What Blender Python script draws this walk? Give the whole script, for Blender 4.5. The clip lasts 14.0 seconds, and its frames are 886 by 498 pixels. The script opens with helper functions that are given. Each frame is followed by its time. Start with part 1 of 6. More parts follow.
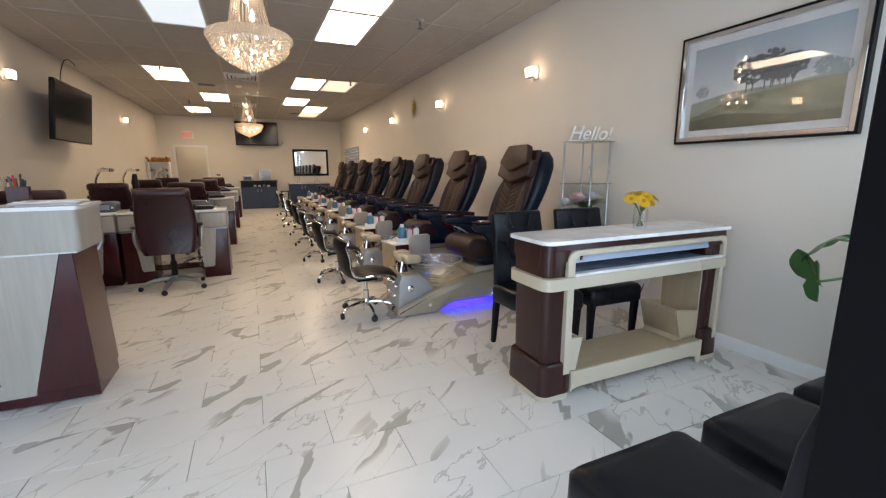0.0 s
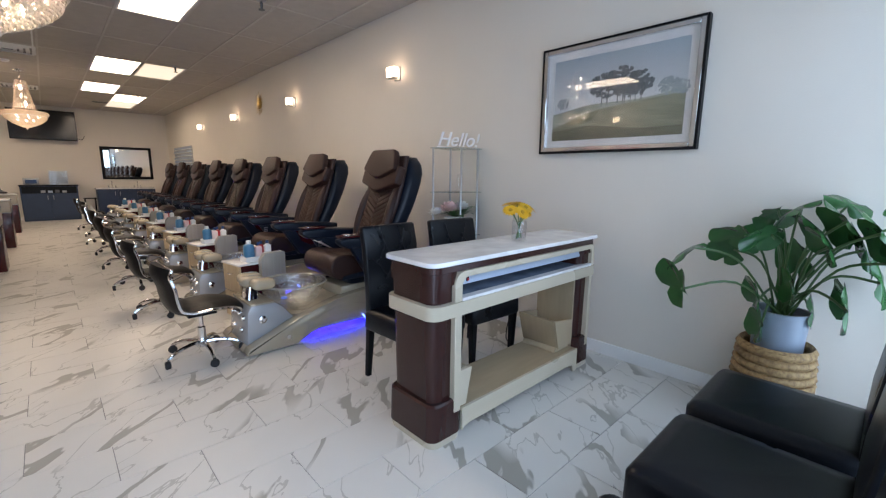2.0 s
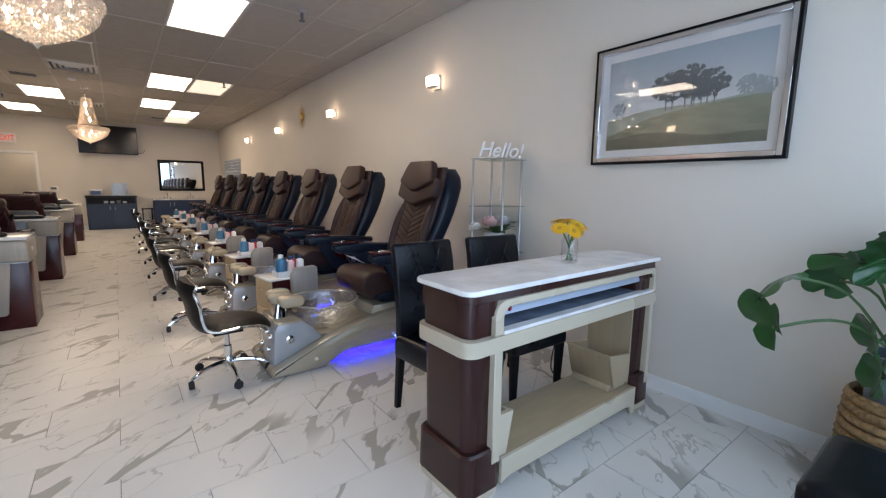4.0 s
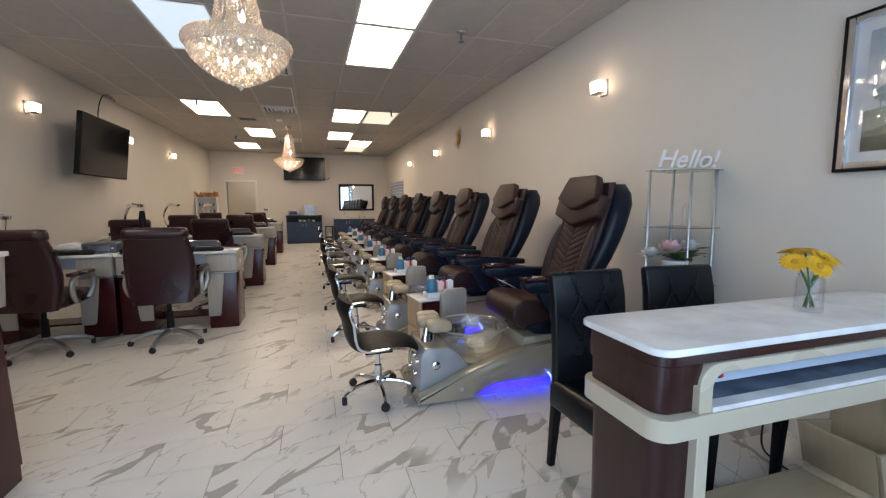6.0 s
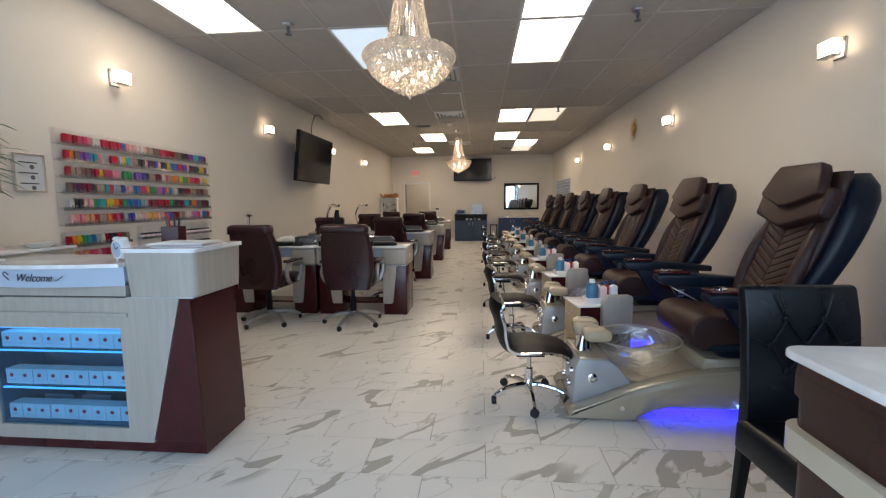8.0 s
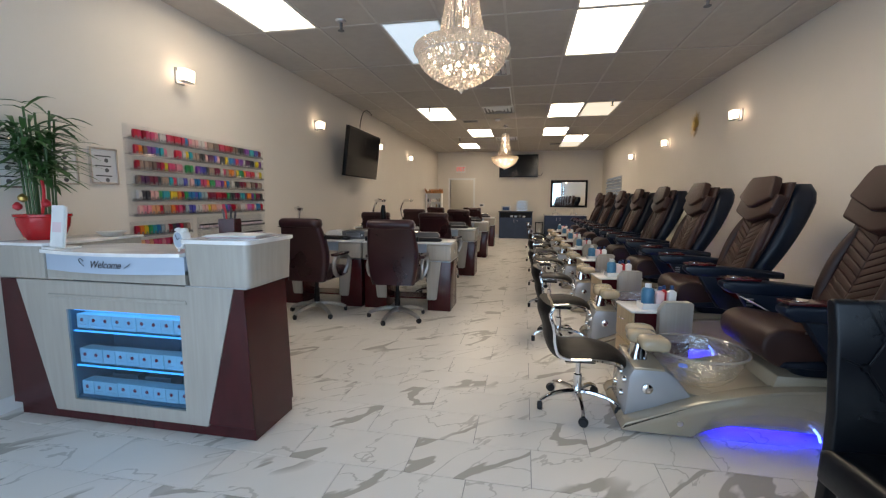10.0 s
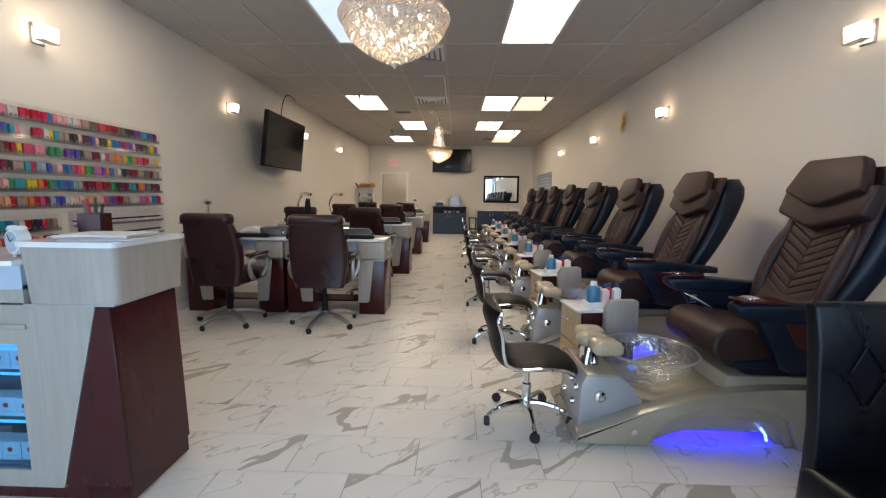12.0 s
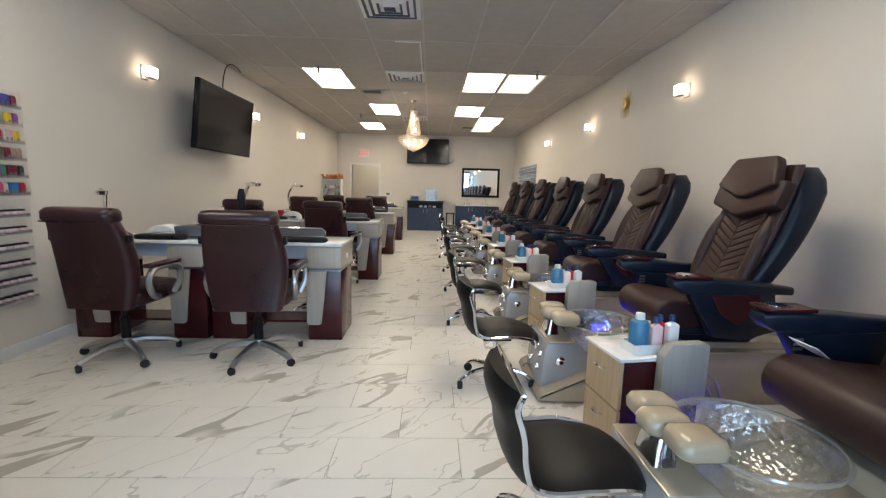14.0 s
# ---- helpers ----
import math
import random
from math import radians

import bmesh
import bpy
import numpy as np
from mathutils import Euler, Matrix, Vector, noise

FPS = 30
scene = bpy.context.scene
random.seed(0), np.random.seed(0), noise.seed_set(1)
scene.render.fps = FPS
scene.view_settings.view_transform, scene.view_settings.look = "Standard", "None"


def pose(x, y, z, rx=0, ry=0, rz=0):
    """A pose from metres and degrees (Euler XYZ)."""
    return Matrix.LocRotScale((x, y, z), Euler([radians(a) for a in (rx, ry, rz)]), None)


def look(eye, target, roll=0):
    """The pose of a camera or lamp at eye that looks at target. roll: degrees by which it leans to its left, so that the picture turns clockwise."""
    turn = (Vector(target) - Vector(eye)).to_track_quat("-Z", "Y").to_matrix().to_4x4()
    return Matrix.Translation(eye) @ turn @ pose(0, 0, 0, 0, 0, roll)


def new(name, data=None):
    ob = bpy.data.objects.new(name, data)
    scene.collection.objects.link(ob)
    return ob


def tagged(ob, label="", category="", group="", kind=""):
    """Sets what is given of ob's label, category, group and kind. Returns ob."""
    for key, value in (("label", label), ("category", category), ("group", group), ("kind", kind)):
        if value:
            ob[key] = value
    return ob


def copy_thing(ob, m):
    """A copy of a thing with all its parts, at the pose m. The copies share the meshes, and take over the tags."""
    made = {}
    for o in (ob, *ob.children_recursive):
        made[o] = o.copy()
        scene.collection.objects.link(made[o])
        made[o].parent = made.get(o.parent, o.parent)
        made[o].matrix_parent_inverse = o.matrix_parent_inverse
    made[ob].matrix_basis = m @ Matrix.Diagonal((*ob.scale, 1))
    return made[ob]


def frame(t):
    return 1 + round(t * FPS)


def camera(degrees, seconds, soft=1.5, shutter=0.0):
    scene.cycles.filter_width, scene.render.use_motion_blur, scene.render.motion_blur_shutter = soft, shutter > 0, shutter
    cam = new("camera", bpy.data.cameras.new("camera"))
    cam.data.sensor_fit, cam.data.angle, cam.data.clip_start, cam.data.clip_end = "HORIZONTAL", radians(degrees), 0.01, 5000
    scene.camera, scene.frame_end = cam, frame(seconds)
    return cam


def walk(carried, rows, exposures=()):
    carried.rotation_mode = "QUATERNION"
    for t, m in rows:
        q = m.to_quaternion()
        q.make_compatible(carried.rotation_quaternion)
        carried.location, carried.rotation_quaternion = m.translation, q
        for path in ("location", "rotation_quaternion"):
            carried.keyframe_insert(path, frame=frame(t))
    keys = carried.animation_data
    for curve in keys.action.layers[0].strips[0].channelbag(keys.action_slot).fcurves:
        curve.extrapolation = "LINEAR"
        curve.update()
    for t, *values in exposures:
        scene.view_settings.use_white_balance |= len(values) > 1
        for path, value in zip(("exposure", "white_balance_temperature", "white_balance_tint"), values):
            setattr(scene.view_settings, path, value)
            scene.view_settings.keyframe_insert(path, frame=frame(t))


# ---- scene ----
cam = camera(93.0, 14.0, 1.25)
PATH = [
    (0, (-0.105, 0.222, 1.289), (0.699, 2.015, 0.917), -0.2),
    (0.5, (-0.004, 0.309, 1.287), (0.851, 2.084, 0.941), 0.7),
    (1, (0.048, 0.415, 1.277), (0.930, 2.172, 0.911), 1.1),
    (1.5, (0.075, 0.518, 1.283), (1.170, 2.152, 0.919), 0.8),
    (2, (0.063, 0.601, 1.304), (1.409, 2.039, 0.957), 0.6),
    (2.2, (0.044, 0.621, 1.304), (1.462, 1.989, 0.960), 0.6),
    (4.3, (0.267, 0.818, 1.312), (1.393, 2.447, 1.030), 0.9),
    (4.5, (0.274, 0.836, 1.317), (1.340, 2.506, 1.044), 1.0),
    (5, (0.287, 0.921, 1.316), (1.239, 2.663, 1.073), 0.4),
    (5.5, (0.310, 1.004, 1.316), (1.112, 2.822, 1.090), 0.0),
    (6, (0.361, 1.063, 1.317), (0.951, 2.962, 1.103), -0.1),
    (6.5, (0.391, 1.090, 1.319), (0.786, 3.039, 1.111), -0.3),
    (7, (0.402, 1.103, 1.316), (0.602, 3.082, 1.112), -0.5),
    (7.5, (0.421, 1.113, 1.315), (0.428, 3.102, 1.107), -0.6),
    (8, (0.436, 1.115, 1.313), (0.260, 3.096, 1.099), -0.6),
    (8.2, (0.449, 1.121, 1.311), (0.201, 3.093, 1.095), -0.6),
    (10.3, (0.391, 1.171, 1.320), (0.017, 3.122, 1.087), 0.3),
    (10.5, (0.396, 1.159, 1.310), (0.055, 3.117, 1.084), 0.3),
    (11, (0.363, 1.222, 1.310), (0.130, 3.196, 1.080), 0.5),
    (11.5, (0.323, 1.341, 1.316), (0.182, 3.321, 1.075), 0.4),
    (12, (0.330, 1.507, 1.299), (0.272, 3.490, 1.048), 0.7),
    (12.5, (0.370, 1.721, 1.305), (0.364, 3.703, 1.040), 1.0),
    (13, (0.335, 1.973, 1.282), (0.373, 3.953, 1.008), 0.8),
    (13.5, (0.286, 2.211, 1.285), (0.393, 4.186, 0.988), 0.0),
    (14, (0.303, 2.527, 1.272), (0.363, 4.507, 0.997), 1.3),
]
walk(cam, [(t, look(eye, target, roll)) for t, eye, target, roll in PATH], [(0.0, 0.13, 7050, 19), (2.0, 0.04, 6450, 20), (5.0, 0.06, 6400, 19), (7.5, -0.02, 6300, 15), (10.5, -0.02, 6300, 15), (11.5, 0.04, 6280, 15), (12.5, 0.19, 6200, 14), (13.3, 0.35, 6000, 12), (14.0, 0.46, 5900, 11)])

# ---- world and light ----
world = bpy.data.worlds.new("sky")
scene.world = world
world.use_nodes = True
wn = world.node_tree.nodes
sky = wn.new("ShaderNodeTexSky")
sky.sky_type, sky.sun_disc = "NISHITA", False
sky.sun_elevation, sky.sun_rotation = radians(48), radians(0)
world.node_tree.links.new(sky.outputs[0], wn["Background"].inputs[0])
wn["Background"].inputs[1].default_value = 0.14
sun = new("sun", bpy.data.lights.new("sun", "SUN"))
sun.data.energy, sun.data.angle, sun.data.color = 3.0, radians(0.6), (1.0, 0.95, 0.88)
sun.matrix_world = look((0, 30, 33), (0, 0, 0))
TROFFER, SCONCE, BULB, LED, DAY = 9.6, 7.5, 68.0, 13.0, 3.0

# daylight that comes in through the storefront panes and the open door
for x0, x1, z0, z1, power in ((-2.66, -1.67, 0.1, 2.5, 1.0), (-1.61, -0.71, 0.1, 2.5, 1.0), (-0.60, 0.54, 0.05, 2.2, 1.3), (0.72, 1.70, 0.1, 2.5, 1.4), (1.76, 2.91, 0.1, 2.5, 1.12)):
    lamp = new("window_daylight", bpy.data.lights.new("window_daylight", "AREA"))
    lamp.data.shape, lamp.data.size, lamp.data.size_y = "RECTANGLE", x1 - x0, z1 - z0
    lamp.data.energy, lamp.data.color = DAY * power * math.pi * (x1 - x0) * (z1 - z0), (0.58, 0.785, 1.0)
    lamp.matrix_world = look(((x0 + x1) / 2, 0.335, (z0 + z1) / 2), ((x0 + x1) / 2, 9.0, (z0 + z1) / 2))

# plan
XL, XR, YF, YB, ZC = -2.72, 2.97, 0.40, 16.30, 3.00
GX, GY = [1.40 + 0.61 * k for k in range(-7, 4)], [6.505 + 1.25 * k for k in range(-5, 8)]


# ---- materials ----
def shader(name):
    m = bpy.data.materials.new(name)
    m.use_nodes = True
    return m, m.node_tree.nodes, m.node_tree.links, m.node_tree.nodes["Principled BSDF"]


def mat(name, a, b=None, scale=6.0, rough=0.5, metal=0.0, bump=0.0, bscale=120.0, stretch=(1, 1, 1), coat=0.0, rvar=0.08, spec=0.5, detail=4.0):
    """Two tones mixed by a broad noise, a fine relief and a roughness that varies."""
    m, n, l, p = shader(name)
    b = b or tuple(c * 0.86 for c in a)
    tc, mp, info = n.new("ShaderNodeTexCoord"), n.new("ShaderNodeMapping"), n.new("ShaderNodeObjectInfo")
    mp.inputs["Scale"].default_value = stretch
    shift = n.new("ShaderNodeVectorMath")
    shift.operation = "ADD"
    far = n.new("ShaderNodeMath")
    far.operation = "MULTIPLY"
    far.inputs[1].default_value = 37.0
    l.new(info.outputs["Random"], far.inputs[0])
    l.new(tc.outputs["Object"], mp.inputs[0])
    l.new(mp.outputs[0], shift.inputs[0])
    l.new(far.outputs[0], shift.inputs[1])
    n1, n2 = n.new("ShaderNodeTexNoise"), n.new("ShaderNodeTexNoise")
    n1.inputs["Scale"].default_value, n1.inputs["Detail"].default_value = scale, detail
    n2.inputs["Scale"].default_value, n2.inputs["Detail"].default_value = bscale, 3.0
    l.new(shift.outputs[0], n1.inputs["Vector"])
    l.new(shift.outputs[0], n2.inputs["Vector"])
    ramp = n.new("ShaderNodeValToRGB")
    ramp.color_ramp.elements[0].position, ramp.color_ramp.elements[1].position = 0.32, 0.68
    ramp.color_ramp.elements[0].color, ramp.color_ramp.elements[1].color = (*b, 1), (*a, 1)
    l.new(n1.outputs["Fac"], ramp.inputs[0])
    l.new(ramp.outputs[0], p.inputs["Base Color"])
    mr = n.new("ShaderNodeMapRange")
    mr.inputs["To Min"].default_value, mr.inputs["To Max"].default_value = max(0.02, rough - rvar), min(1, rough + rvar)
    l.new(n1.outputs["Fac"], mr.inputs["Value"])
    l.new(mr.outputs[0], p.inputs["Roughness"])
    p.inputs["Metallic"].default_value, p.inputs["Coat Weight"].default_value = metal, coat
    p.inputs["Specular IOR Level"].default_value = spec
    if bump:
        bp = n.new("ShaderNodeBump")
        bp.inputs["Strength"].default_value, bp.inputs["Distance"].default_value = bump, 0.003
        l.new(n2.outputs["Fac"], bp.inputs["Height"])
        l.new(bp.outputs[0], p.inputs["Normal"])
    return m


def glow(name, colour, strength):
    m, n, l, p = shader(name)
    p.inputs["Base Color"].default_value = (*(0.5 * c * c for c in colour), 1)
    p.inputs["Emission Color"].default_value = (*colour, 1)
    p.inputs["Emission Strength"].default_value = strength
    return m


def clear(name, tint=(1, 1, 1), gloss=0.12, rough=0.02, bump=0.0, haze=0.0):
    """Thin clear glass or acrylic: see-through, with a sheen that grows at grazing angles."""
    m, n, l, p = shader(name)
    n.remove(p)
    tr, gl, mix, fr = n.new("ShaderNodeBsdfTransparent"), n.new("ShaderNodeBsdfGlossy"), n.new("ShaderNodeMixShader"), n.new("ShaderNodeLayerWeight")
    up, amt = n.new("ShaderNodeMath"), n.new("ShaderNodeMath")
    tr.inputs[0].default_value = (*tint, 1)
    gl.inputs["Roughness"].default_value = rough
    up.operation, up.inputs[1].default_value = "POWER", 4.0
    amt.operation, amt.inputs[1].default_value, amt.inputs[2].default_value = "MULTIPLY_ADD", 0.6, gloss * 0.35
    l.new(fr.outputs["Facing"], up.inputs[0])
    l.new(up.outputs[0], amt.inputs[0])
    if bump:
        tc, nz, bp = n.new("ShaderNodeTexCoord"), n.new("ShaderNodeTexVoronoi"), n.new("ShaderNodeBump")
        nz.inputs["Scale"].default_value = 30
        bp.inputs["Strength"].default_value, bp.inputs["Distance"].default_value = bump, 0.02
        l.new(tc.outputs["Object"], nz.inputs["Vector"])
        l.new(nz.outputs["Distance"], bp.inputs["Height"])
        l.new(bp.outputs[0], gl.inputs["Normal"])
        l.new(bp.outputs[0], fr.inputs["Normal"])
    l.new(amt.outputs[0], mix.inputs[0])
    l.new(tr.outputs[0], mix.inputs[1])
    l.new(gl.outputs[0], mix.inputs[2])
    out = mix
    if haze:
        df, out = n.new("ShaderNodeBsdfTranslucent"), n.new("ShaderNodeMixShader")
        df.inputs[0].default_value, out.inputs[0].default_value = (0.92, 0.92, 0.90, 1), haze
        l.new(mix.outputs[0], out.inputs[1])
        l.new(df.outputs[0], out.inputs[2])
    l.new(out.outputs[0], n["Material Output"].inputs[0])
    return m


def marble(name, island=False):
    """White porcelain with grey veins; each tile carries its own cut of the pattern."""
    m, n, l, p = shader(name)
    geo, info = n.new("ShaderNodeNewGeometry"), n.new("ShaderNodeObjectInfo")
    rnd = geo.outputs["Random Per Island"] if island else info.outputs["Random"]
    comb = n.new("ShaderNodeCombineXYZ")
    for i, k in enumerate((17.0, 41.0, 63.0)):
        mu = n.new("ShaderNodeMath")
        mu.operation = "MULTIPLY"
        mu.inputs[1].default_value = k
        l.new(rnd, mu.inputs[0])
        l.new(mu.outputs[0], comb.inputs[i])
    mp = n.new("ShaderNodeMapping")
    mp.vector_type = "TEXTURE"
    mp.inputs["Rotation"].default_value = (0, 0, radians(44))
    mp.inputs["Scale"].default_value = (1.35, 0.46, 1)
    add = n.new("ShaderNodeVectorMath")
    add.operation = "ADD"
    l.new(geo.outputs["Position"], mp.inputs[0])
    l.new(mp.outputs[0], add.inputs[0])
    l.new(comb.outputs[0], add.inputs[1])

    def vein(scale, width, detail, dist):
        nz, sub, ab, mr = n.new("ShaderNodeTexNoise"), n.new("ShaderNodeMath"), n.new("ShaderNodeMath"), n.new("ShaderNodeMapRange")
        nz.inputs["Scale"].default_value, nz.inputs["Detail"].default_value, nz.inputs["Distortion"].default_value = scale, detail, dist
        nz.inputs["Roughness"].default_value = 0.45
        sub.operation, sub.inputs[1].default_value = "SUBTRACT", 0.5
        ab.operation = "ABSOLUTE"
        mr.inputs["From Min"].default_value, mr.inputs["From Max"].default_value = width * 0.72, width
        mr.inputs["To Min"].default_value, mr.inputs["To Max"].default_value = 1, 0
        l.new(add.outputs[0], nz.inputs["Vector"])
        l.new(nz.outputs["Fac"], sub.inputs[0])
        l.new(sub.outputs[0], ab.inputs[0])
        l.new(ab.outputs[0], mr.inputs["Value"])
        return mr.outputs[0]

    broad, fine = vein(1.15, 0.024, 4.5, 0.25), vein(1.9, 0.006, 5.0, 0.45)
    gate, gmr = n.new("ShaderNodeTexNoise"), n.new("ShaderNodeMapRange")
    gate.inputs["Scale"].default_value, gate.inputs["Detail"].default_value = 1.1, 2.0
    gmr.inputs["From Min"].default_value, gmr.inputs["From Max"].default_value = 0.49, 0.55
    l.new(add.outputs[0], gate.inputs["Vector"])
    l.new(gate.outputs["Fac"], gmr.inputs["Value"])
    bg = n.new("ShaderNodeMath")
    bg.operation = "MULTIPLY"
    l.new(broad, bg.inputs[0])
    l.new(gmr.outputs[0], bg.inputs[1])
    fg = n.new("ShaderNodeMath")
    fg.operation, fg.inputs[1].default_value = "MULTIPLY", 0.6
    l.new(fine, fg.inputs[0])
    mx = n.new("ShaderNodeMath")
    mx.operation = "MAXIMUM"
    l.new(bg.outputs[0], mx.inputs[0])
    l.new(fg.outputs[0], mx.inputs[1])
    cloud = n.new("ShaderNodeTexNoise")
    cloud.inputs["Scale"].default_value = 2.0
    l.new(add.outputs[0], cloud.inputs["Vector"])
    base, out = n.new("ShaderNodeMix"), n.new("ShaderNodeMix")
    base.data_type = out.data_type = "RGBA"
    base.inputs["A"].default_value, base.inputs["B"].default_value = (0.735, 0.705, 0.655, 1), (0.66, 0.632, 0.585, 1)
    out.inputs["B"].default_value = (0.375, 0.352, 0.305, 1)
    l.new(cloud.outputs["Fac"], base.inputs["Factor"])
    l.new(mx.outputs[0], out.inputs["Factor"])
    l.new(base.outputs["Result"], out.inputs["A"])
    l.new(out.outputs["Result"], p.inputs["Base Color"])
    p.inputs["Roughness"].default_value = 0.31
    p.inputs["Specular IOR Level"].default_value = 0.42
    return m


M = {}
M["tile"], M["tile_far"] = marble("marble_tile"), marble("marble_tile_far", True)
M["grout"] = mat("grout", (0.34, 0.33, 0.31), rough=0.9)
M["wall"] = mat("wall_paint", (0.72, 0.67, 0.60), (0.70, 0.65, 0.58), scale=1.5, rough=0.62, bump=0.25, bscale=260, rvar=0.05)
M["ceiling"] = mat("ceiling_tile", (0.48, 0.45, 0.41), (0.445, 0.415, 0.38), scale=9, rough=0.95, bump=0.6, bscale=180)
M["grid"] = mat("ceiling_grid", (0.54, 0.51, 0.47), rough=0.5)
M["white"] = mat("white_paint", (0.80, 0.80, 0.79), (0.76, 0.76, 0.75), rough=0.4)
M["plastic_white"] = mat("white_plastic", (0.82, 0.82, 0.80), rough=0.3)
M["black"] = mat("black_metal", (0.005, 0.005, 0.006), rough=0.4, spec=0.18)
M["frame_black"] = mat("black_anodised_frame", (0.003, 0.003, 0.0035), rough=0.55, spec=0.08)
M["screen"] = mat("dark_screen", (0.006, 0.006, 0.008), (0.004, 0.004, 0.005), rough=0.12, rvar=0.02)
M["maroon"] = mat("mahogany_veneer", (0.052, 0.0058, 0.0080), (0.036, 0.0042, 0.0058), scale=5, rough=0.20, stretch=(2.5, 2.5, 0.7), spec=0.4, rvar=0.015, detail=2)
M["ash"] = mat("pale_ash_veneer", (0.38, 0.35, 0.305), (0.335, 0.307, 0.265), scale=4, rough=0.38, stretch=(11, 11, 0.7), bump=0.05, bscale=80)
M["drawer_wood"] = mat("birch_veneer", (0.56, 0.42, 0.25), (0.46, 0.33, 0.19), scale=4, rough=0.4, stretch=(9, 9, 0.8))
M["cream"] = mat("cream_lacquer", (0.53, 0.465, 0.35), (0.52, 0.455, 0.342), scale=2, detail=2, rough=0.28, rvar=0.03)
M["walnut"] = mat("dark_walnut_veneer", (0.036, 0.0110, 0.0090), (0.029, 0.009, 0.0075), scale=4, rough=0.26, stretch=(4, 4, 0.6), spec=0.4, rvar=0.03)
M["quartz"] = mat("white_quartz", (0.85, 0.845, 0.83), (0.64, 0.63, 0.62), scale=6, rough=0.12, rvar=0.03, detail=9)
# quartz again, with the slot's shade and blue window reflection put into its colour
M["slate_stone"] = mat("shaded_white_quartz", (0.20, 0.25, 0.33), (0.11, 0.145, 0.20), scale=7, rough=0.2, rvar=0.03, detail=9)
M["leather"] = mat("brown_leather", (0.036, 0.0145, 0.0115), (0.027, 0.011, 0.009), scale=4, spec=0.35, rough=0.46, bump=0.25, bscale=300)
M["office_leather"] = mat("oxblood_leather", (0.030, 0.0062, 0.0090), (0.021, 0.0046, 0.0066), scale=4, spec=0.55, rough=0.29, bump=0.15, bscale=300)
M["black_leather"] = mat("black_leather", (0.0045, 0.0058, 0.0090), (0.0032, 0.0042, 0.0066), scale=5, spec=0.27, rough=0.30, bump=0.2, bscale=300)
M["stool_leather"] = mat("charcoal_leather", (0.0075, 0.0062, 0.0062), (0.0052, 0.0044, 0.0044), scale=5, spec=0.20, rough=0.44, bump=0.2, bscale=300)
M["shell"] = mat("navy_plastic", (0.0045, 0.0090, 0.0200), (0.0032, 0.0066, 0.0150), spec=0.32, rough=0.36, bump=0.1, bscale=400)
M["chrome"] = mat("chrome", (0.82, 0.82, 0.83), rough=0.08, metal=1.0, rvar=0.03)
M["brushed"] = mat("brushed_aluminium", (0.50, 0.51, 0.53), rough=0.35, metal=1.0)
M["rubber"] = mat("black_rubber", (0.010, 0.010, 0.011), rough=0.55)
M["champagne"] = mat("champagne_gelcoat", (0.43, 0.365, 0.268), (0.395, 0.335, 0.246), rough=0.22, rvar=0.04, coat=0.5, metal=0.22)
M["silver_gel"] = mat("pearl_grey_gelcoat", (0.40, 0.40, 0.41), (0.37, 0.37, 0.38), rough=0.25, rvar=0.04, coat=0.4, metal=0.2)
M["pad"] = mat("tan_vinyl", (0.44, 0.36, 0.245), (0.40, 0.325, 0.22), rough=0.18, coat=0.4)
M["bowl"] = clear("rippled_glass", (0.95, 0.97, 0.965), 0.55, 0.07, bump=0.36, haze=0.09)
M["rim_glass"] = clear("glass_rim", (0.93, 0.95, 0.95), 1.1, 0.04, haze=0.3)
M["shelf_glass"] = clear("green_edge_glass", (0.74, 0.82, 0.80), 0.25)
M["tan"] = mat("tan_laminate", (0.40, 0.315, 0.205), (0.355, 0.28, 0.18), scale=4, rough=0.4, stretch=(1, 8, 1))
M["glass"] = clear("clear_glass", (0.96, 0.98, 0.97), 0.12)
# pane tint stands in for blue LED light on the boxes
M["blue_glass"] = clear("blue_glass", (0.60, 0.82, 0.95), 0.12)
M["pic_glass"] = clear("picture_glass", (0.97, 0.97, 0.97), 0.22)
M["acrylic"] = clear("acrylic", (0.975, 0.98, 0.985), 0.10, 0.04)
M["rack_acrylic"] = clear("rack_acrylic", (0.86, 0.87, 0.88), 0.4, 0.06, haze=0.08)
M["mirror"] = mat("mirror", (0.86, 0.87, 0.87), (0.86, 0.87, 0.87), rough=0.02, metal=1.0, rvar=0.01)
M["navy"] = mat("navy_cabinet_paint", (0.021, 0.040, 0.088), (0.017, 0.032, 0.072), rough=0.4)
M["gold"] = mat("gold_leaf", (0.55, 0.38, 0.12), rough=0.35, metal=1.0)
M["crystal"], cn_, cl_, cp_ = shader("crystal")
cp_.inputs["Base Color"].default_value = (0.99, 0.865, 0.71, 1)
cp_.inputs["Roughness"].default_value, cp_.inputs["Transmission Weight"].default_value, cp_.inputs["IOR"].default_value = 0.04, 0.55, 1.6
M["troffer"] = glow("troffer_lens", (1.0, 0.85, 0.62), TROFFER)
M["troffer_warm"] = glow("troffer_lens_warm", (1.0, 0.89, 0.66), TROFFER * 0.10)
# glow of the unseen light added in the hallway
M["troffer_hall"] = glow("hall_fill_glow", (1.0, 0.86, 0.62), TROFFER * 0.45)
M["troffer_dim"] = glow("troffer_lens_dim", (1.0, 0.87, 0.66), TROFFER * 0.8)
M["troffer_cool"] = glow("troffer_lens_cool", (0.78, 0.92, 1.0), TROFFER * 0.085)
M["sconce_glass"] = glow("frosted_sconce_glass", (1.0, 0.76, 0.50), SCONCE)
